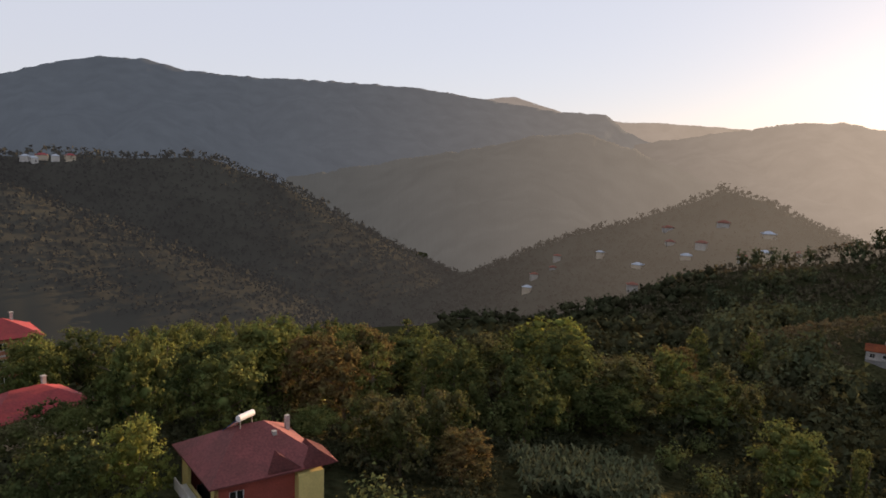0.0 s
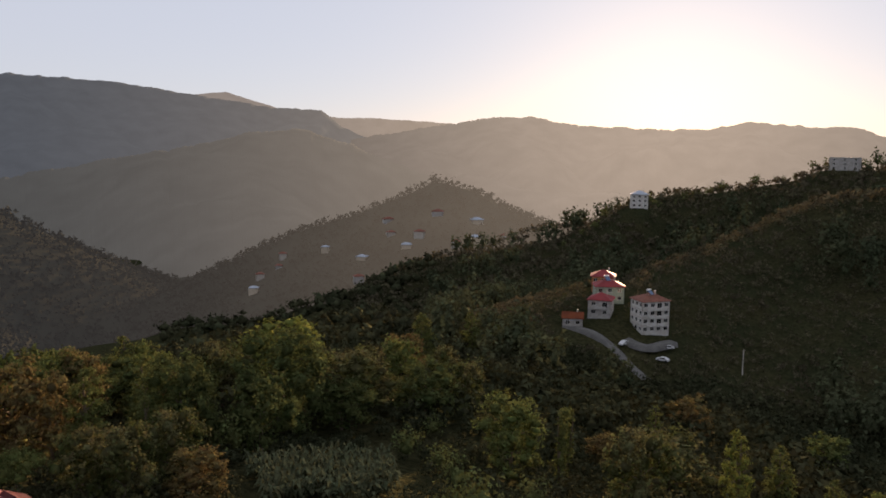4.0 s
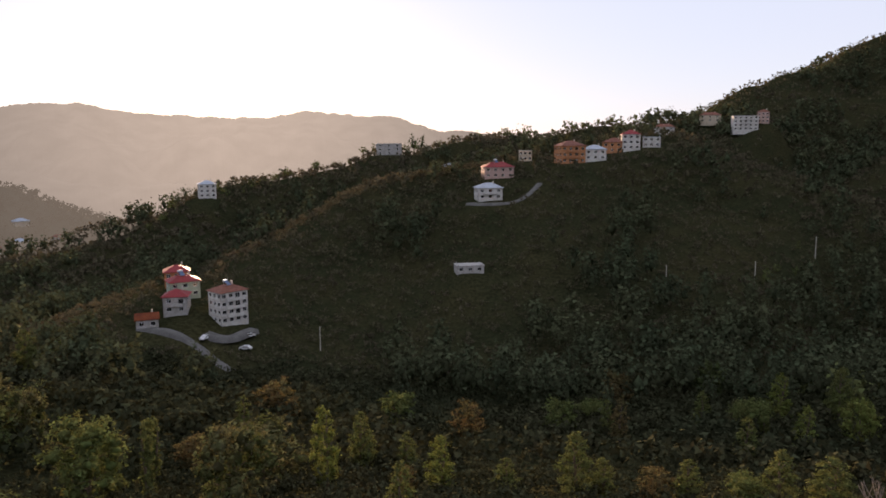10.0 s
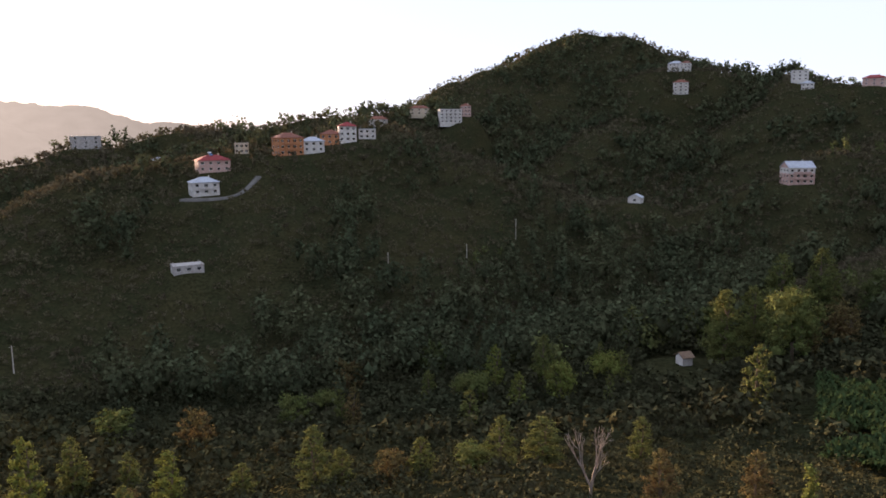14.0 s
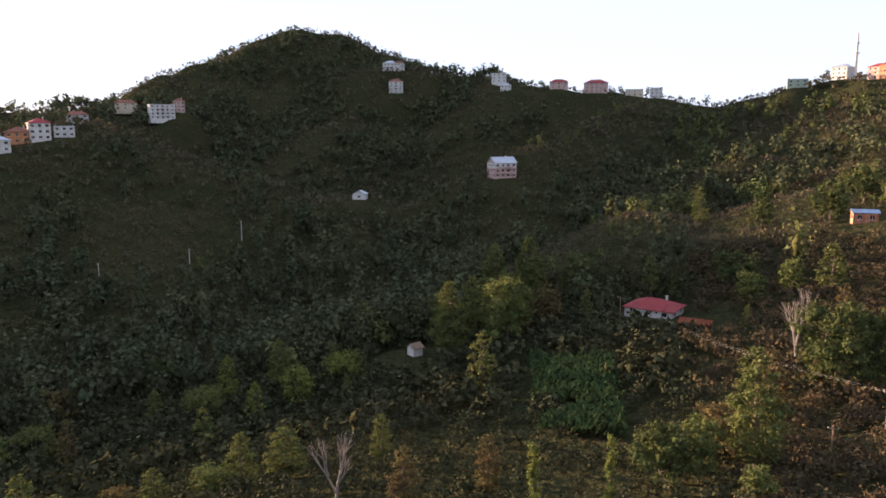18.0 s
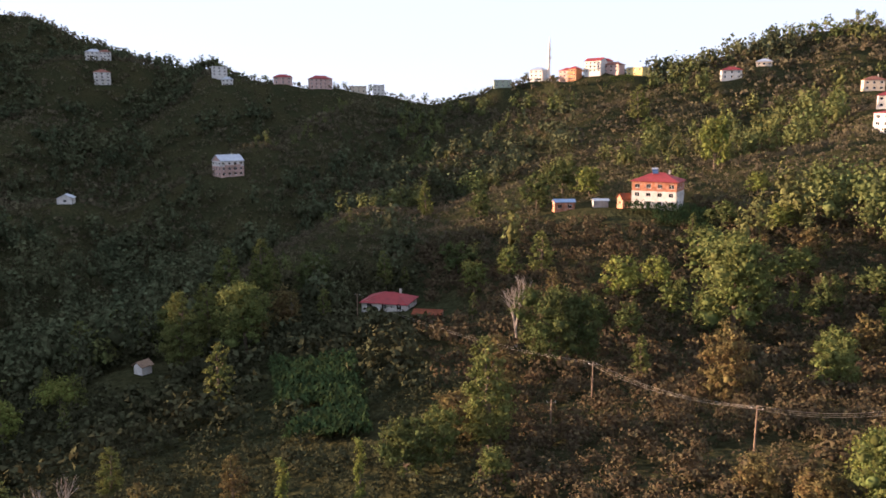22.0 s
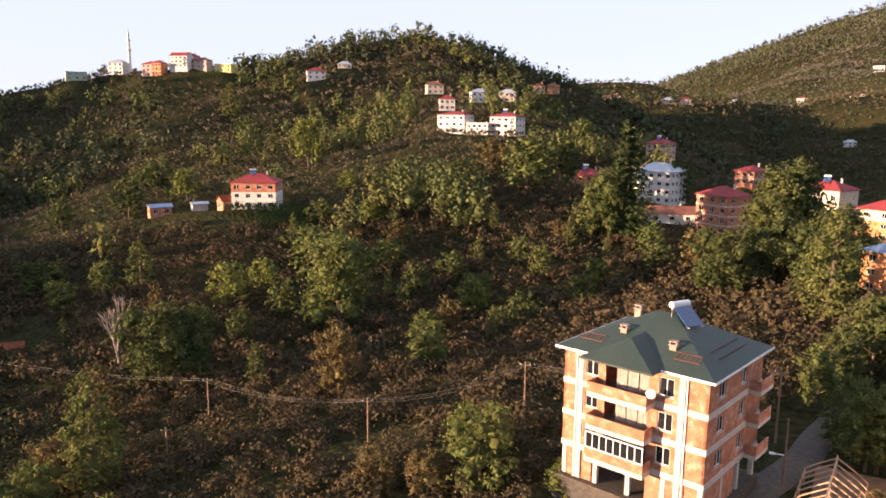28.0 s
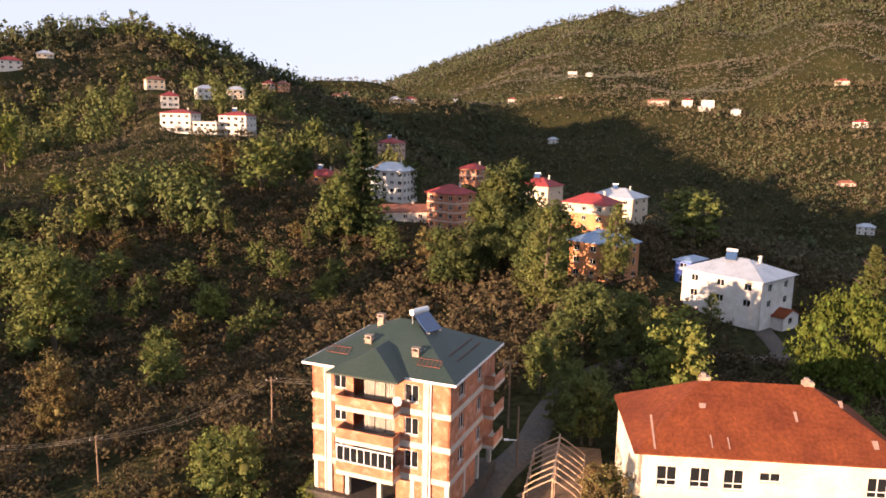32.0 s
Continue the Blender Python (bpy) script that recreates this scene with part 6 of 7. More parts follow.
NEAR_N, FAR_N = 3500, 1700
MODELS = {}
for key, kind, mats, label in (
    ("round", "round", ("round", "dark", "light", "brown"), ("leafy green broadleaf tree on the slope", "dense dark green broadleaf tree", "yellow-green broadleaf tree catching the light", "broadleaf tree turning brown")),
    ("col", "col", ("col", "col", "light", "brown"), ("tall narrow alder with a leafy crown", "upright alder on the steep slope", "tall yellow-green alder in the light", "narrow alder turning brown")),
    ("conifer", "conifer", ("conifer", "conifer"), ("dark green conifer with tiered branches", "dark conifer near the houses")),
    ("cedar", "cedar", ("conifer", "col"), ("tall cedar with spreading level branches", "broad cedar with light needle tips")),
    ("ivy", "ivy", ("ivy", "ivy", "brown"), ("old tree overgrown with ivy", "rounded ivy-covered tree with pale flowers", "brownish tree hung with creepers")),
    ("bush", "bush", ("round", "ivy", "light"), ("large rounded bush on the slope", "bush with pale leaf tips", "bright green bush near the road")),
    ("slender", "slender", ("col", "light"), ("slender poplar with leaves down its trunk", "slim light green poplar")),
    ("pine", "pine", ("pine", "pine"), ("broad bright green pine with a rounded crown", "wide pine beside the road")),
):
    for lod, n, size in (("near", NEAR_N, 0.175), ("far", FAR_N, 0.23), ("big", 6000, 0.145)):
        MODELS[key, lod] = [tree_model(kind, m, n if kind not in ("slender",) else n // 2, size * (0.72 if kind in ("col", "slender") else 1.0), 11 * i + len(key), label[i], name="shrub" if key == "bush" else "tree", category="shrub" if key == "bush" else "tree") for i, m in enumerate(mats)]
MODELS["bare", "near"] = MODELS["bare", "far"] = MODELS["bare", "big"] = [bare_tree(4, "bare pale tree with forked limbs"), bare_tree(9, "dead tree with brown dry twigs")]
rng_t = random.Random(12)


def plant(key, a, d, h, pick=None, wide=1.0):
    """Sets a tree of that kind and height at a bearing and distance."""
    pool = MODELS[key, "big" if h > 13.5 and d < 230 else "near" if d < 140 else "far"]
    if h > 13.5 and pick is None:
        pick = rng_t.randrange(2)
    src = rng_t.choices(pool, (6, 5, 2, 2, 1)[: len(pool)])[0] if pick is None else pool[pick % len(pool)]
    p = polar(a, d)
    s = h / 10
    w = s * wide * rng_t.uniform(0.9, 1.12) * {"round": 0.92, "ivy": 0.95, "col": 1.0, "pine": 1.0}.get(key, 1.0)
    m = pose(p.x, p.y, ground_at(p), rng_t.uniform(-3, 3), rng_t.uniform(-3, 3), rng_t.uniform(0, 360)) @ Matrix.Diagonal((w, w, s, 1))
    return copy_thing(src, m)


# trees that stand out, by bearing, distance and height
# round
TREES_ROUND = [
    (330.9, 140, 13), (333.6, 139, 14.4), (338.5, 180, 9), (340.8, 223, 12.7), (358.3, 151, 8.6), (337.2, 69, 9.1), (332, 68, 9.1), (110.3, 90, 8.3),
    (116.9, 81, 5.3), (99.5, 177, 18.2), (104.8, 224, 14.7), (113.1, 92, 8.6), (110.2, 92, 7), (119.9, 207, 9.6), (117.9, 288, 13.1), (162.6, 285, 15.5),
    (178.6, 118, 9.4), (174.7, 59, 6.9), (148.4, 154, 5.9), (155.7, 330, 17.5),
]
# conifer
TREES_CONIFER = [
    (336.1, 102, 11.4),
]
# col
TREES_COL = [
    (337.5, 185, 11.8), (343.6, 214, 13.6), (349.7, 149, 11.8), (23.4, 223, 14.2), (19.6, 199, 15.8), (49.5, 84, 9.2), (90.1, 81, 8.8), (96.8, 86, 8.1),
    (117.1, 94, 16.2), (94.8, 181, 19.9), (98.5, 220, 20.7), (101.1, 224, 19.4), (97, 195, 18.3), (81.7, 179, 14), (77.8, 183, 12.9), (88.5, 210, 14.8),
    (90.9, 218, 13.7), (97.1, 144, 13.5), (113.9, 318, 16.5), (179.2, 110, 8.7),
]
# ivy
TREES_IVY = [
    (354.4, 79, 8.6), (36.8, 94, 12.6),
]
# bush
TREES_BUSH = [
    (350.4, 84, 5.7), (191.5, 116, 6),
]
# slender
TREES_SLENDER = [
    (30.5, 105, 11.9), (30.9, 113, 11.2), (100.2, 77, 8.9), (106.1, 79, 9.1),
]
# bare
TREES_BARE = [
    (84.8, 88, 10.8), (120, 146, 14.5),
]
# cedar
TREES_CEDAR = [
    (195.4, 170, 20.4),
]
for key, table in (("round", TREES_ROUND), ("conifer", TREES_CONIFER), ("col", TREES_COL), ("ivy", TREES_IVY), ("bush", TREES_BUSH), ("slender", TREES_SLENDER), ("bare", TREES_BARE), ("cedar", TREES_CEDAR)):
    for a, d, h in table:
        plant(key, a, d, h)

# larger trees by kind: bearing, distance, height and width of the crown
BIG_COL = [
    (118.1, 118, 11.1, 7.1), (122.3, 203, 12.8, 9.5), (142.7, 438, 17.9, 10.6), (129.9, 485, 23.4, 14.7), (177.7, 161, 17.9, 8.5), (184.7, 131, 8.3, 4.5),
    (37.5, 141, 9.2, 4.5), (43.6, 108, 13.2, 4.9), (46.3, 120, 11.1, 5.5), (50.0, 118, 8.1, 4.3), (52.4, 105, 9.2, 5.1), (49.7, 105, 4.7, 5.6),
    (57.8, 104, 6.3, 4.4), (63.4, 103, 10.5, 6.2), (65.3, 103, 6.9, 4.1), (71.6, 103, 6.9, 4.3), (78.0, 105, 8.7, 5.9), (81.2, 108, 8.0, 6.7),
    (75.6, 140, 8.8, 5.3),
]
BIG_ROUND = [
    (122.5, 133, 15.8, 10.1), (124.5, 133, 14.8, 8.1), (128.4, 178, 11.0, 8.8), (134.7, 202, 13.0, 14.5), (142.5, 115, 7.3, 5.4), (122.2, 276, 14.3, 11.5),
    (124.2, 304, 13.5, 11.5), (126.2, 289, 11.8, 9.8), (131.0, 430, 16.0, 13.0), (144.9, 67, 9.4, 6.6), (140.6, 69, 5.1, 5.2), (151.3, 253, 19.7, 17.2),
    (153.9, 266, 21.1, 12.1), (156.9, 213, 20.6, 11.3), (169.6, 188, 26.8, 17.8), (167.7, 171, 14.6, 10.4), (165.2, 167, 15.5, 10.8), (163.6, 185, 11.7, 8.4),
    (160.4, 202, 8.2, 9.2), (172.6, 179, 17.5, 14.9), (130.9, 185, 8.9, 7.0), (116.0, 223, 10.8, 10.1), (117.1, 199, 8.9, 7.5), (132.0, 171, 8.9, 6.5),
    (140.5, 201, 9.0, 9.1), (145.3, 191, 8.5, 8.7), (139.5, 238, 8.8, 10.8), (143.1, 265, 9.8, 10.0), (146.6, 271, 10.1, 11.3), (148.8, 280, 13.5, 12.7),
    (137.9, 273, 8.1, 8.3), (135.6, 239, 8.9, 9.1), (136.2, 160, 22.6, 18.2), (175.3, 113, 10.5, 9.4), (174.6, 75, 8.3, 6.2), (168.9, 180, 24.0, 15.0),
    (171.8, 155, 16.7, 12.9), (142.4, 119, 8.8, 6.3), (145.0, 73, 7.0, 7.2), (183.9, 240, 18.7, 20.0), (161.0, 190, 8.5, 10.1), (165.2, 164, 9.7, 11.2),
    (75.6, 104, 5.2, 5.2), (40.0, 158, 9.4, 9.6), (55.0, 147, 9.8, 7.3), (66.3, 201, 11.9, 9.1), (73.2, 215, 12.8, 6.5), (49.5, 163, 8.5, 8.6),
    (18.1, 153, 11.4, 10.4), (19.8, 126, 10.3, 10.5), (26.5, 105, 12.5, 10.3), (13.1, 117, 8.7, 8.9), (8.9, 149, 13.3, 15.8), (8.5, 116, 17.2, 14.1),
    (346.8, 105, 14.4, 12.7), (2.1, 79, 6.3, 8.4), (17.8, 141, 11.5, 7.5), (352.5, 141, 11.5, 7.5), (356.6, 135, 10.5, 11.2), (1.3, 130, 10.6, 8.9),
]
BIG_BROWN = [
    (115.1, 103, 7.6, 9.4), (135.2, 110, 11.8, 7.9), (136.6, 72, 5.3, 4.4), (69.2, 102, 5.7, 4.6), (33.7, 123, 5.5, 5.8),
]
BIG_LIGHT = [
    (135.0, 314, 22.1, 13.1), (151.9, 65, 3.4, 4.9), (182.0, 109, 9.3, 11.6),
]
BIG_CEDAR = [
    (158.4, 215, 35.1, 19.5),
]
BIG_IVY = [
    (38.7, 112, 10.6, 13.1), (14.5, 126, 11.2, 11.5), (21.4, 156, 9.5, 6.5), (23.1, 135, 9.8, 5.1), (357.1, 78, 9.3, 5.6),
]
for key, pick, natural, table in (("round", None, 6.6, BIG_ROUND), ("col", None, 5.0, BIG_COL), ("round", 3, 6.6, BIG_BROWN), ("round", 2, 6.6, BIG_LIGHT), ("ivy", None, 6.6, BIG_IVY), ("cedar", 0, 6.0, BIG_CEDAR)):
    for a, d, h, w in table:
        plant(key, a, d, h, pick, min(1.7, max(0.6, w / (natural * h / 10))))

for key, a, d, h, pick, wide in (("round", 170.9, 90, 8.0, 0, 0.9), ("round", 172.3, 97, 9.0, 1, 0.9), ("round", 173.2, 85, 6.5, 0, 0.9), ("col", 171.9, 79, 6.5, 1, 1.0), ("round", 177.0, 100, 8.0, 1, 0.9), ("col", 168.9, 180, 24, 0, 1.1), ("col", 172, 134, 20.4, 1, 1.15), ("round", 180.9, 82, 13.0, 2, 0.95), ("pine", 193.1, 94, 20, 0, 0.62), ("round", 173.9, 75, 9.0, 0, 0.8), ("bush", 191.6, 127, 4.8, 2, 0.9), ("round", 175.6, 61, 5.0, 2, 1.0), ("round", 174.7, 106, 12.1, 1, 0.9), ("round", 180.0, 104, 8.5, 1, 0.9)):
    plant(key, a, d, h, pick, wide)

HOUSE_SPOTS = [(o.location.x, o.location.y, 8.5 if o.location.length > 230 else 11.0) for o in scene.objects if o.get("category") in ("house", "shed", "hut", "mosque")]


def open_view(a, d):
    """True where a tree would not stand close before a house."""
    for hx, hy, r in HOUSE_SPOTS:
        ha, hd = math.degrees(math.atan2(hx, hy)) % 360, math.hypot(hx, hy)
        if -6 < hd - d < 90 and abs((ha - a + 180) % 360 - 180) * hd * 0.01745 < 10:
            return False
    return True


# groves between them
for a0, a1, d0, d1, n, keys, h0, h1 in (
    (-36, 24, 78, 165, 110, "round round ivy col round round", 9, 14),
    (14, 30, 85, 120, 22, "round col ivy bush", 7, 11),
    (40, 100, 85, 125, 5, "col col col round", 7, 9),
    (60, 92, 150, 200, 18, "col col round bush", 7, 11),
    (92, 112, 170, 230, 26, "col col round", 9, 14),
    (104, 150, 125, 230, 24, "col col round", 6, 9.5),
    (140, 160, 140, 230, 25, "round round col", 6, 10),
    (166, 184, 84, 125, 16, "round col round", 6, 9),
    (155, 180, 125, 220, 26, "round col", 6, 9),
    (176, 200, 75, 170, 16, "round bush round", 5, 9),
):
    for _ in range(n):
        a, d = rng_t.uniform(a0, a1), math.sqrt(rng_t.uniform(d0 * d0, d1 * d1))
        key = rng_t.choice(keys.split())
        p = polar(a, d)
        if all((p.x - x) ** 2 + (p.y - y) ** 2 > (r + 4) ** 2 for x, y, r in HOUSE_SPOTS + CLEARINGS) and open_view(a % 360, d) and float(hash_noise(np.array(p.x), np.array(p.y), 60, 8)) > -0.18:
            plant(key, a % 360, d, rng_t.uniform(h0, h1))
for key, a, d, h, pick, wide in (("round", 330.4, 132, 14, 0, 1.0), ("round", 331.6, 97, 6.5, 1, 1.2), ("bush", 333.2, 94, 5.5, 0, 1.1), ("round", 334.6, 100, 7.0, 1, 1.0), ("conifer", 337.5, 104, 9.5, 0, 1.0), ("bush", 329.6, 88, 6.0, 1, 1.2)):
    plant(key, a, d, h, pick, wide)
for o in {o for v in MODELS.values() for o in v}:
    for c in o.children:
        bpy.data.objects.remove(c)
    bpy.data.objects.remove(o)


# ---- hazel scrub and woods ----
def leaf_clumps(name, centres, sizes, tall, count, mat, label, category, leaf=0.34, seed=1, core=1, full=0.45):
    """Many clumps of leaf faces in one mesh."""
    rng = np.random.default_rng(seed)
    n = len(centres)
    tufts = max(4, count // 4)
    v = rng.normal(size=(n, tufts, 3))
    v /= np.linalg.norm(v, axis=2, keepdims=True)
    v = np.take_along_axis(v, rng.integers(0, tufts, (n, count))[:, :, None], 1).reshape(-1, 3) + rng.normal(size=(n * count, 3)) * 0.2
    v[:, 2] = np.where(v[:, 2] < -0.4, -v[:, 2], v[:, 2])
    c, s, t = np.repeat(centres, count, 0), np.repeat(sizes, count)[:, None], np.repeat(tall, count)[:, None]
    far = v * (0.5 + 0.56 * rng.random((n * count, 1)))
    pos = c + far * np.concatenate([s, s, t], 1) + np.concatenate([0 * s, 0 * s, t * 0.8], 1)
    nrm = v + rng.normal(size=(n * count, 3)) * 0.6
    u = np.cross(nrm, rng.normal(size=(n * count, 3)))
    w = np.cross(nrm, u)
    u /= np.linalg.norm(u, axis=1, keepdims=True)
    w /= np.linalg.norm(w, axis=1, keepdims=True)
    size = leaf * np.minimum(s, t) * (0.6 + 0.8 * rng.random((n * count, 1)))
    u, w = u * size, w * size * 0.7
    V = np.stack([pos - u - w, pos + u - w, pos + w * 1.4], 1).reshape(-1, 3)
    q = np.arange(len(V)).reshape(-1, 3)
    if core is None:
        return tagged(numpy_mesh(name, V, q, mat, smooth=True), label, category, kind="stuff")
    C = centres + np.stack([0 * tall, 0 * tall, tall * 0.8], -1)
    cv, cf = cores(C, np.stack([sizes, sizes, tall], -1) * full, core, rng)
    ob = numpy_mesh(name, np.concatenate([V, cv]), np.concatenate([q, cf + len(V)]), mat, smooth=True)
    return tagged(ob, label, category, kind="stuff")


def scatter(a0, a1, d0, d1, step, seed):
    """Places over a sector of bearings, about step(d) metres apart."""
    rng = np.random.default_rng(seed)
    out, d = [], d0
    while d < d1:
        s = step(d)
        n = max(1, int(radians(a1 - a0) * d / s))
        a = radians(a0) + (np.arange(n) + 1.2 * rng.random(n)) * radians(a1 - a0) / n
        dd = d + (rng.random(n) - 0.5) * s * 2.6
        out.append(np.stack([dd * np.sin(a), dd * np.cos(a)], -1))
        d += s
    return np.concatenate(out)


def keep_clear(P, extra):
    ok = np.ones(len(P), bool)
    for hx, hy, r in HOUSE_SPOTS + CLEARINGS:
        ok &= (P[:, 0] - hx) ** 2 + (P[:, 1] - hy) ** 2 > (r + extra) ** 2
    return ok


def yards(P, reach, half):
    """Keeps the ground just below each house open."""
    d, a = np.hypot(P[:, 0], P[:, 1]), np.arctan2(P[:, 0], P[:, 1])
    ok = np.ones(len(P), bool)
    for hx, hy, r in HOUSE_SPOTS:
        hd, ha = math.hypot(hx, hy), math.atan2(hx, hy)
        side = np.abs((a - ha + np.pi) % (2 * np.pi) - np.pi) * hd
        ok &= ~((hd - d > -3) & (hd - d < reach) & (side < half))
    return ok


def hollow(P, reach=45.0):
    """How far the ground lies below its surroundings: gullies are positive, crests negative."""
    x, y = P[:, 0], P[:, 1]
    around = sum(land(x + reach * math.cos(k * 1.047), y + reach * math.sin(k * 1.047)) for k in range(6)) / 6
    return around - land(x, y)


def brush(name, d0, d1, step, radius, count, leaf, seed, a0=-40, a1=214, mat=None, label="dense brownish green hazel scrub on the slopes", core=0, slim=0.85, full=0.34):
    rng = np.random.default_rng(seed)
    P = scatter(a0, a1, d0, d1, step, seed)
    P = P[keep_clear(P, 0.5) & yards(P, 18, 8)]
    d = np.hypot(P[:, 0], P[:, 1])
    s = radius(d) * (0.5 + 0.85 * rng.random(len(P)))
    s *= 0.8 + 0.5 * (hash_noise(P[:, 0], P[:, 1], 70, 6) + 0.5)
    C = np.stack([P[:, 0], P[:, 1], land(P[:, 0], P[:, 1])], -1)
    return leaf_clumps(name, C, s, s * slim, count, mat or M_SHRUB, label, "shrubs", leaf=leaf, seed=seed, core=core, full=full)


GREEN_BRUSH = "dense dark green bramble and laurel thicket on the slope"
brush("thicket", 40, 125, lambda d: 3.1, lambda d: 1.55 + 0 * d, 110, 0.125, 30, -40, 116, M_BRAMBLE, GREEN_BRUSH, full=0.26)
brush("thicket", 125, 240, lambda d: 4.0, lambda d: 2.5 + 0 * d, 50, 0.19, 37, -40, 113, M_BRAMBLE, GREEN_BRUSH, full=0.26)
brush("hazel_scrub", 44, 125, lambda d: 2.9, lambda d: 1.7 + 0 * d, 165, 0.125, 31, 116, 214, full=0.24)
brush("hazel_scrub", 125, 260, lambda d: 3.5, lambda d: 2.0 + 0 * d, 72, 0.17, 32, 113, 214, core=None)
# from here on the leaf colour carries the haze of the distance
brush("hazel_scrub", 240, 400, lambda d: 2.7 + d * 0.0035, lambda d: 1.0 + d * 0.0024, 26, 0.22, 33, 18, 168, M_HAZED_HAZEL, core=None)
brush("hazel_scrub", 400, 640, lambda d: 2.5 + d * 0.0045, lambda d: 1.0 + d * 0.003, 18, 0.3, 46, 14, 168, M_HAZED_HAZEL, core=None)
brush("hazel_scrub", 240, 640, lambda d: 3.0 + d * 0.005, lambda d: 1.1 + d * 0.003, 18, 0.28, 48, 168, 214, M_HAZED_HAZEL, core=None)
brush("hazel_scrub", 640, 1150, lambda d: d * 0.0074, lambda d: d * 0.004, 7, 0.38, 34, 66, 214, M_HAZED_HAZEL, core=None, slim=0.7)
brush("hazel_scrub", 1150, 2230, lambda d: d * 0.0056, lambda d: d * 0.0031, 7, 0.36, 35, 152, 206, M_HAZED_FAR_HAZEL, core=None, slim=0.6)
brush("thicket", 240, 560, lambda d: 4.5 + d * 0.008, lambda d: 2.0 + d * 0.004, 12, 0.28, 53, 0, 20, M_BRAMBLE, GREEN_BRUSH, 0, full=0.7)
# the tree canopy that closes over the spur
brush("woodland", 72, 175, lambda d: 11, lambda d: 2.6 + 0 * d, 330, 0.075, 38, -38, 24, M_TREE, "closed canopy of broadleaf trees on the spur", 2, 1.15)
brush("woodland", 84, 108, lambda d: 15.0, lambda d: 2.4 + 0 * d, 300, 0.08, 39, 20, 34, M_TREE, "closed canopy of broadleaf trees on the spur", 2, 1.3)
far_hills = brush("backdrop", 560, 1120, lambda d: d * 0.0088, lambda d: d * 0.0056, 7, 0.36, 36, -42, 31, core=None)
# scrub that emits the haze, like the hills under it
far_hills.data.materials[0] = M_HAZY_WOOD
tagged(far_hills, "hazy wooded hills across the main valley", "woods")


def woods(name, a0, a1, d0, d1, step, height, slim, count, cover, seed, mat, fine=0.2):
    rng = np.random.default_rng(seed)
    P = scatter(a0, a1, d0, d1, step, seed)
    P = P[keep_clear(P, 3) & yards(P, 70, 9)]
    f = 0.7 * hash_noise(P[:, 0], P[:, 1], 90, seed) + 0.6 * hash_noise(P[:, 0], P[:, 1], 30, seed + 1) + np.clip(hollow(P) * 0.05, -0.35, 0.35)
    P = P[(f > cover) & (rng.random(len(P)) < 0.75)]
    h = height * (0.6 + 0.8 * rng.random(len(P)))
    C = np.stack([P[:, 0], P[:, 1], land(P[:, 0], P[:, 1]) + h * 0.1], -1)
    return leaf_clumps(name, C, h * slim, h * 0.5, count, mat, "scattered alders and broadleaf trees on the slopes", "trees", leaf=fine, seed=seed, core=0, full=0.4)


woods("far_woods", 20, 112, 200, 400, lambda d: 5.0 + d * 0.006, 13.0, 0.25, 120, 0.0, 41, M_WOOD_TREE, 0.17)
woods("far_woods", 20, 125, 400, 640, lambda d: 4.8 + d * 0.008, 12.0, 0.28, 60, 0.0, 42, M_WOOD_TREE, 0.21)
woods("far_woods", 112, 162, 225, 400, lambda d: 5.4 + d * 0.006, 13.5, 0.25, 200, 0.12, 43, M_TREE, 0.13)
woods("far_woods", 112, 162, 400, 640, lambda d: 4.8 + d * 0.007, 12.0, 0.28, 60, 0.08, 44, M_TREE, 0.21)
woods("far_woods", 68, 104, 640, 1000, lambda d: d * 0.009, 11.0, 0.42, 30, -0.2, 45, M_WOOD_TREE)
woods("far_woods", 130, 170, 560, 1050, lambda d: d * 0.010, 12.0, 0.38, 30, 0.0, 47, M_WOOD_TREE)


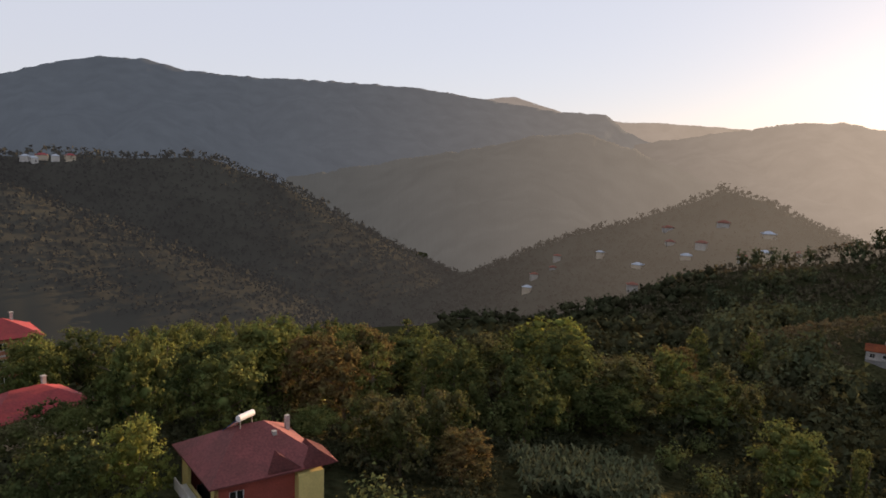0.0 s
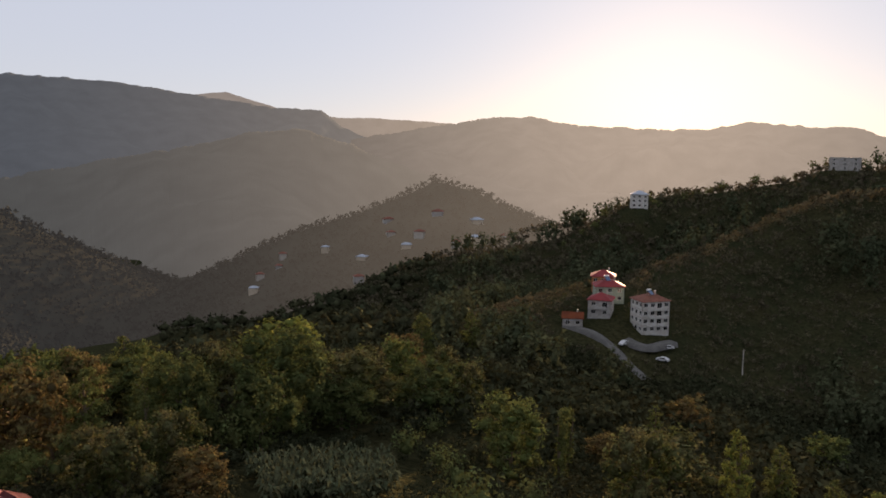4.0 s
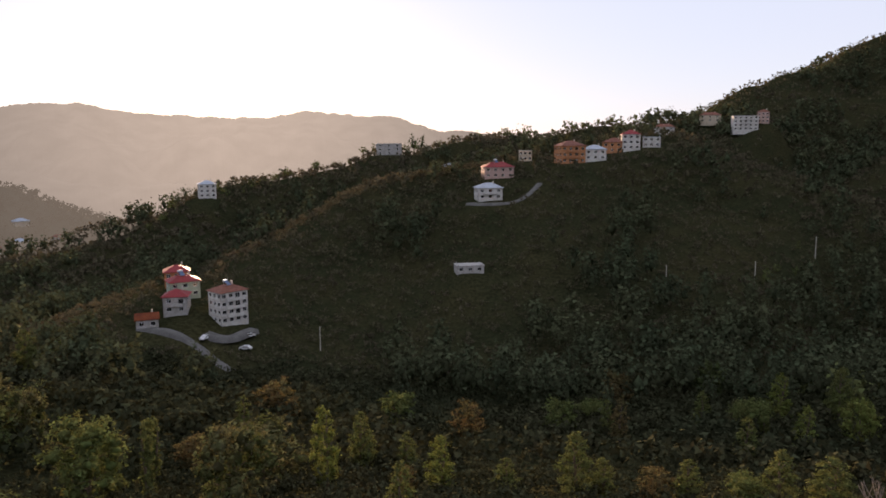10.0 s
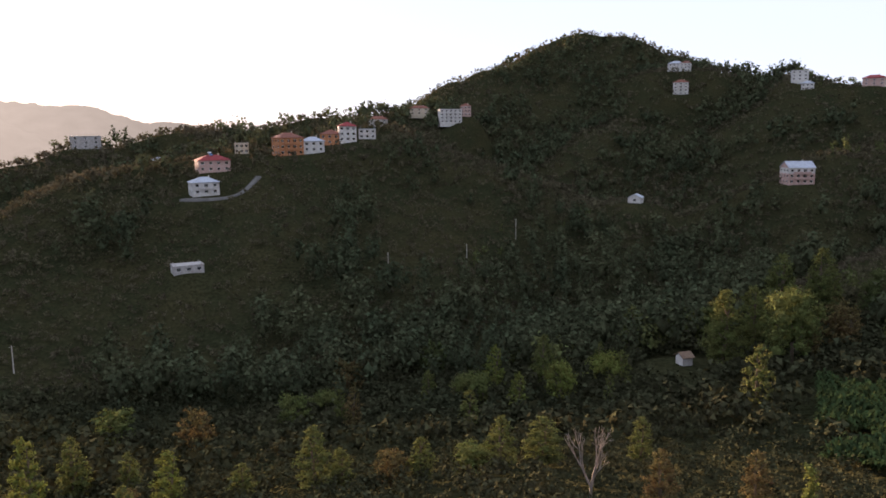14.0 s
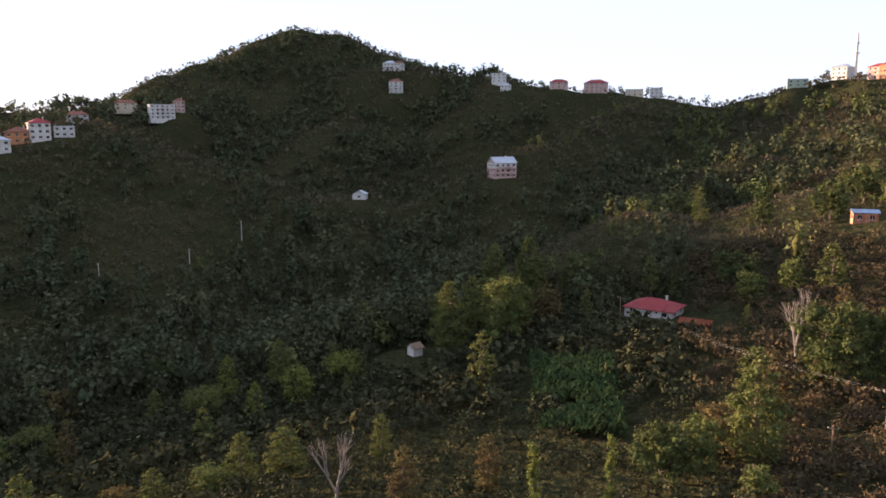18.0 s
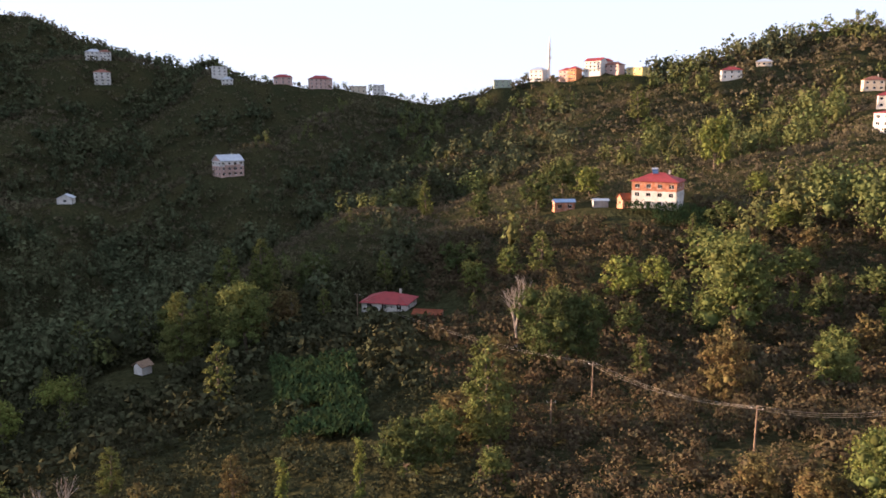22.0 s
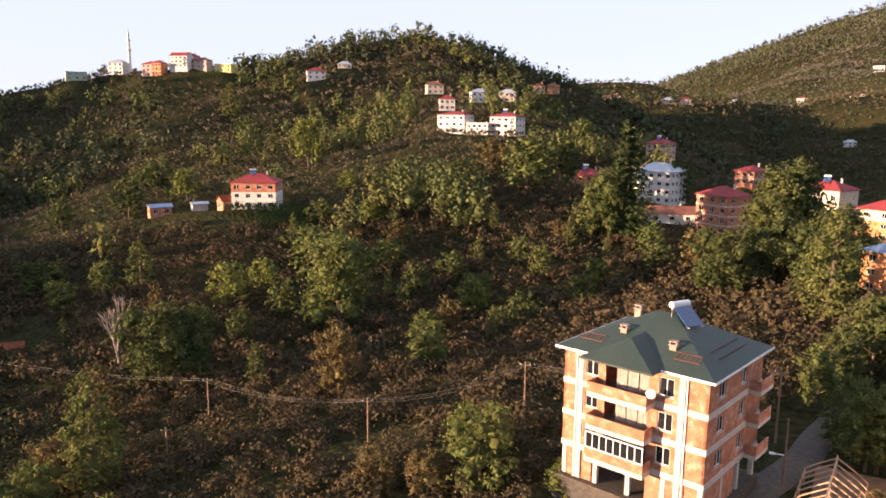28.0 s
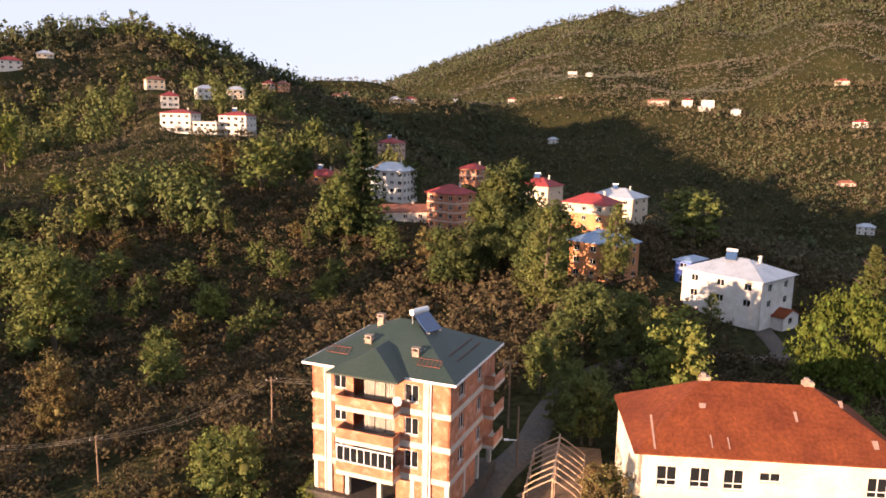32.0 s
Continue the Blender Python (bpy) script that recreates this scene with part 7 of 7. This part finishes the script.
def tree_line(name, pts, gap, spread, h0, h1, slim, count, seed, mat, label="line of alders and broadleaf trees along the crest"):
    """Trees strewn along a line of bearings and distances."""
    rng = np.random.default_rng(seed)
    P = []
    for (a0, d0), (a1, d1) in zip(pts, pts[1:]):
        p, q = polar(a0, d0), polar(a1, d1)
        n = max(1, int((q - p).length / gap))
        for k in range(n):
            c = p.lerp(q, (k + rng.random()) / n)
            P.append((c.x + rng.normal() * spread, c.y + rng.normal() * spread))
    P = np.array(P)
    P = P[keep_clear(P, 2) & yards(P, 60, 9)]
    h = h0 + (h1 - h0) * rng.random(len(P)) ** 1.6
    C = np.stack([P[:, 0], P[:, 1], land(P[:, 0], P[:, 1]) + h * 0.1], -1)
    return leaf_clumps(name, C, h * slim * (0.8 + 0.5 * rng.random(len(P))), h * 0.5, count, mat, label, "trees", leaf=0.2, seed=seed, core=0, full=0.32)


S_CREST = [(121.4, 545), (118.6, 505), (115.4, 440), (112.5, 395), (110.2, 330), (106.5, 262), (102, 240)]
tree_line("far_woods", S_CREST, 6.5, 5.0, 6, 13, 0.24, 70, 71, M_TREE)
tree_line("far_woods", [(111, 674), (107, 590), (104, 520), (101.5, 480)], 6.0, 6.0, 7, 13, 0.25, 60, 72, M_TREE)
tree_line("far_woods", [(88, 436), (85.5, 405), (80, 370), (75.5, 325)], 13, 4.0, 5, 10, 0.24, 60, 73, M_TREE)
tree_line("far_woods", [(93, 205), (86, 203), (78, 210)], 7, 8.0, 7, 13, 0.25, 90, 74, M_TREE, "trees along the lower end of the spur")
# trees that stand against the sky on the crests
tree_line("skyline_woods", [(30, 481), (35, 521), (39, 551), (45.5, 601), (49.5, 601), (57, 601), (61, 602), (65, 622), (70, 682), (73, 745)], 9, 2.0, 5, 12, 0.36, 60, 75, M_TREE, "trees standing against the sky on the crest")
tree_line("skyline_woods", [(95, 888), (98.4, 888), (101, 728), (105, 702), (111, 702), (115, 701), (122, 652)], 12, 2.0, 5, 11, 0.36, 60, 76, M_TREE, "trees standing against the sky over the saddle")
tree_line("skyline_woods", [(131.6, 613), (136, 651), (140.4, 651), (144, 651), (148.5, 650), (155, 640)], 7, 4.0, 6, 12, 0.34, 60, 77, M_TREE, "trees standing against the sky on the wooded hill")
woods("far_woods", 150, 212, 420, 1900, lambda d: 6 + d * 0.010, 11.0, 0.36, 12, 0.02, 49, M_WOOD_TREE)
woods("far_woods", 160, 206, 1650, 2300, lambda d: d * 0.0075, 15.0, 0.45, 8, -0.45, 55, M_WOOD_TREE)
# trees on the same hills, with the haze in their emission
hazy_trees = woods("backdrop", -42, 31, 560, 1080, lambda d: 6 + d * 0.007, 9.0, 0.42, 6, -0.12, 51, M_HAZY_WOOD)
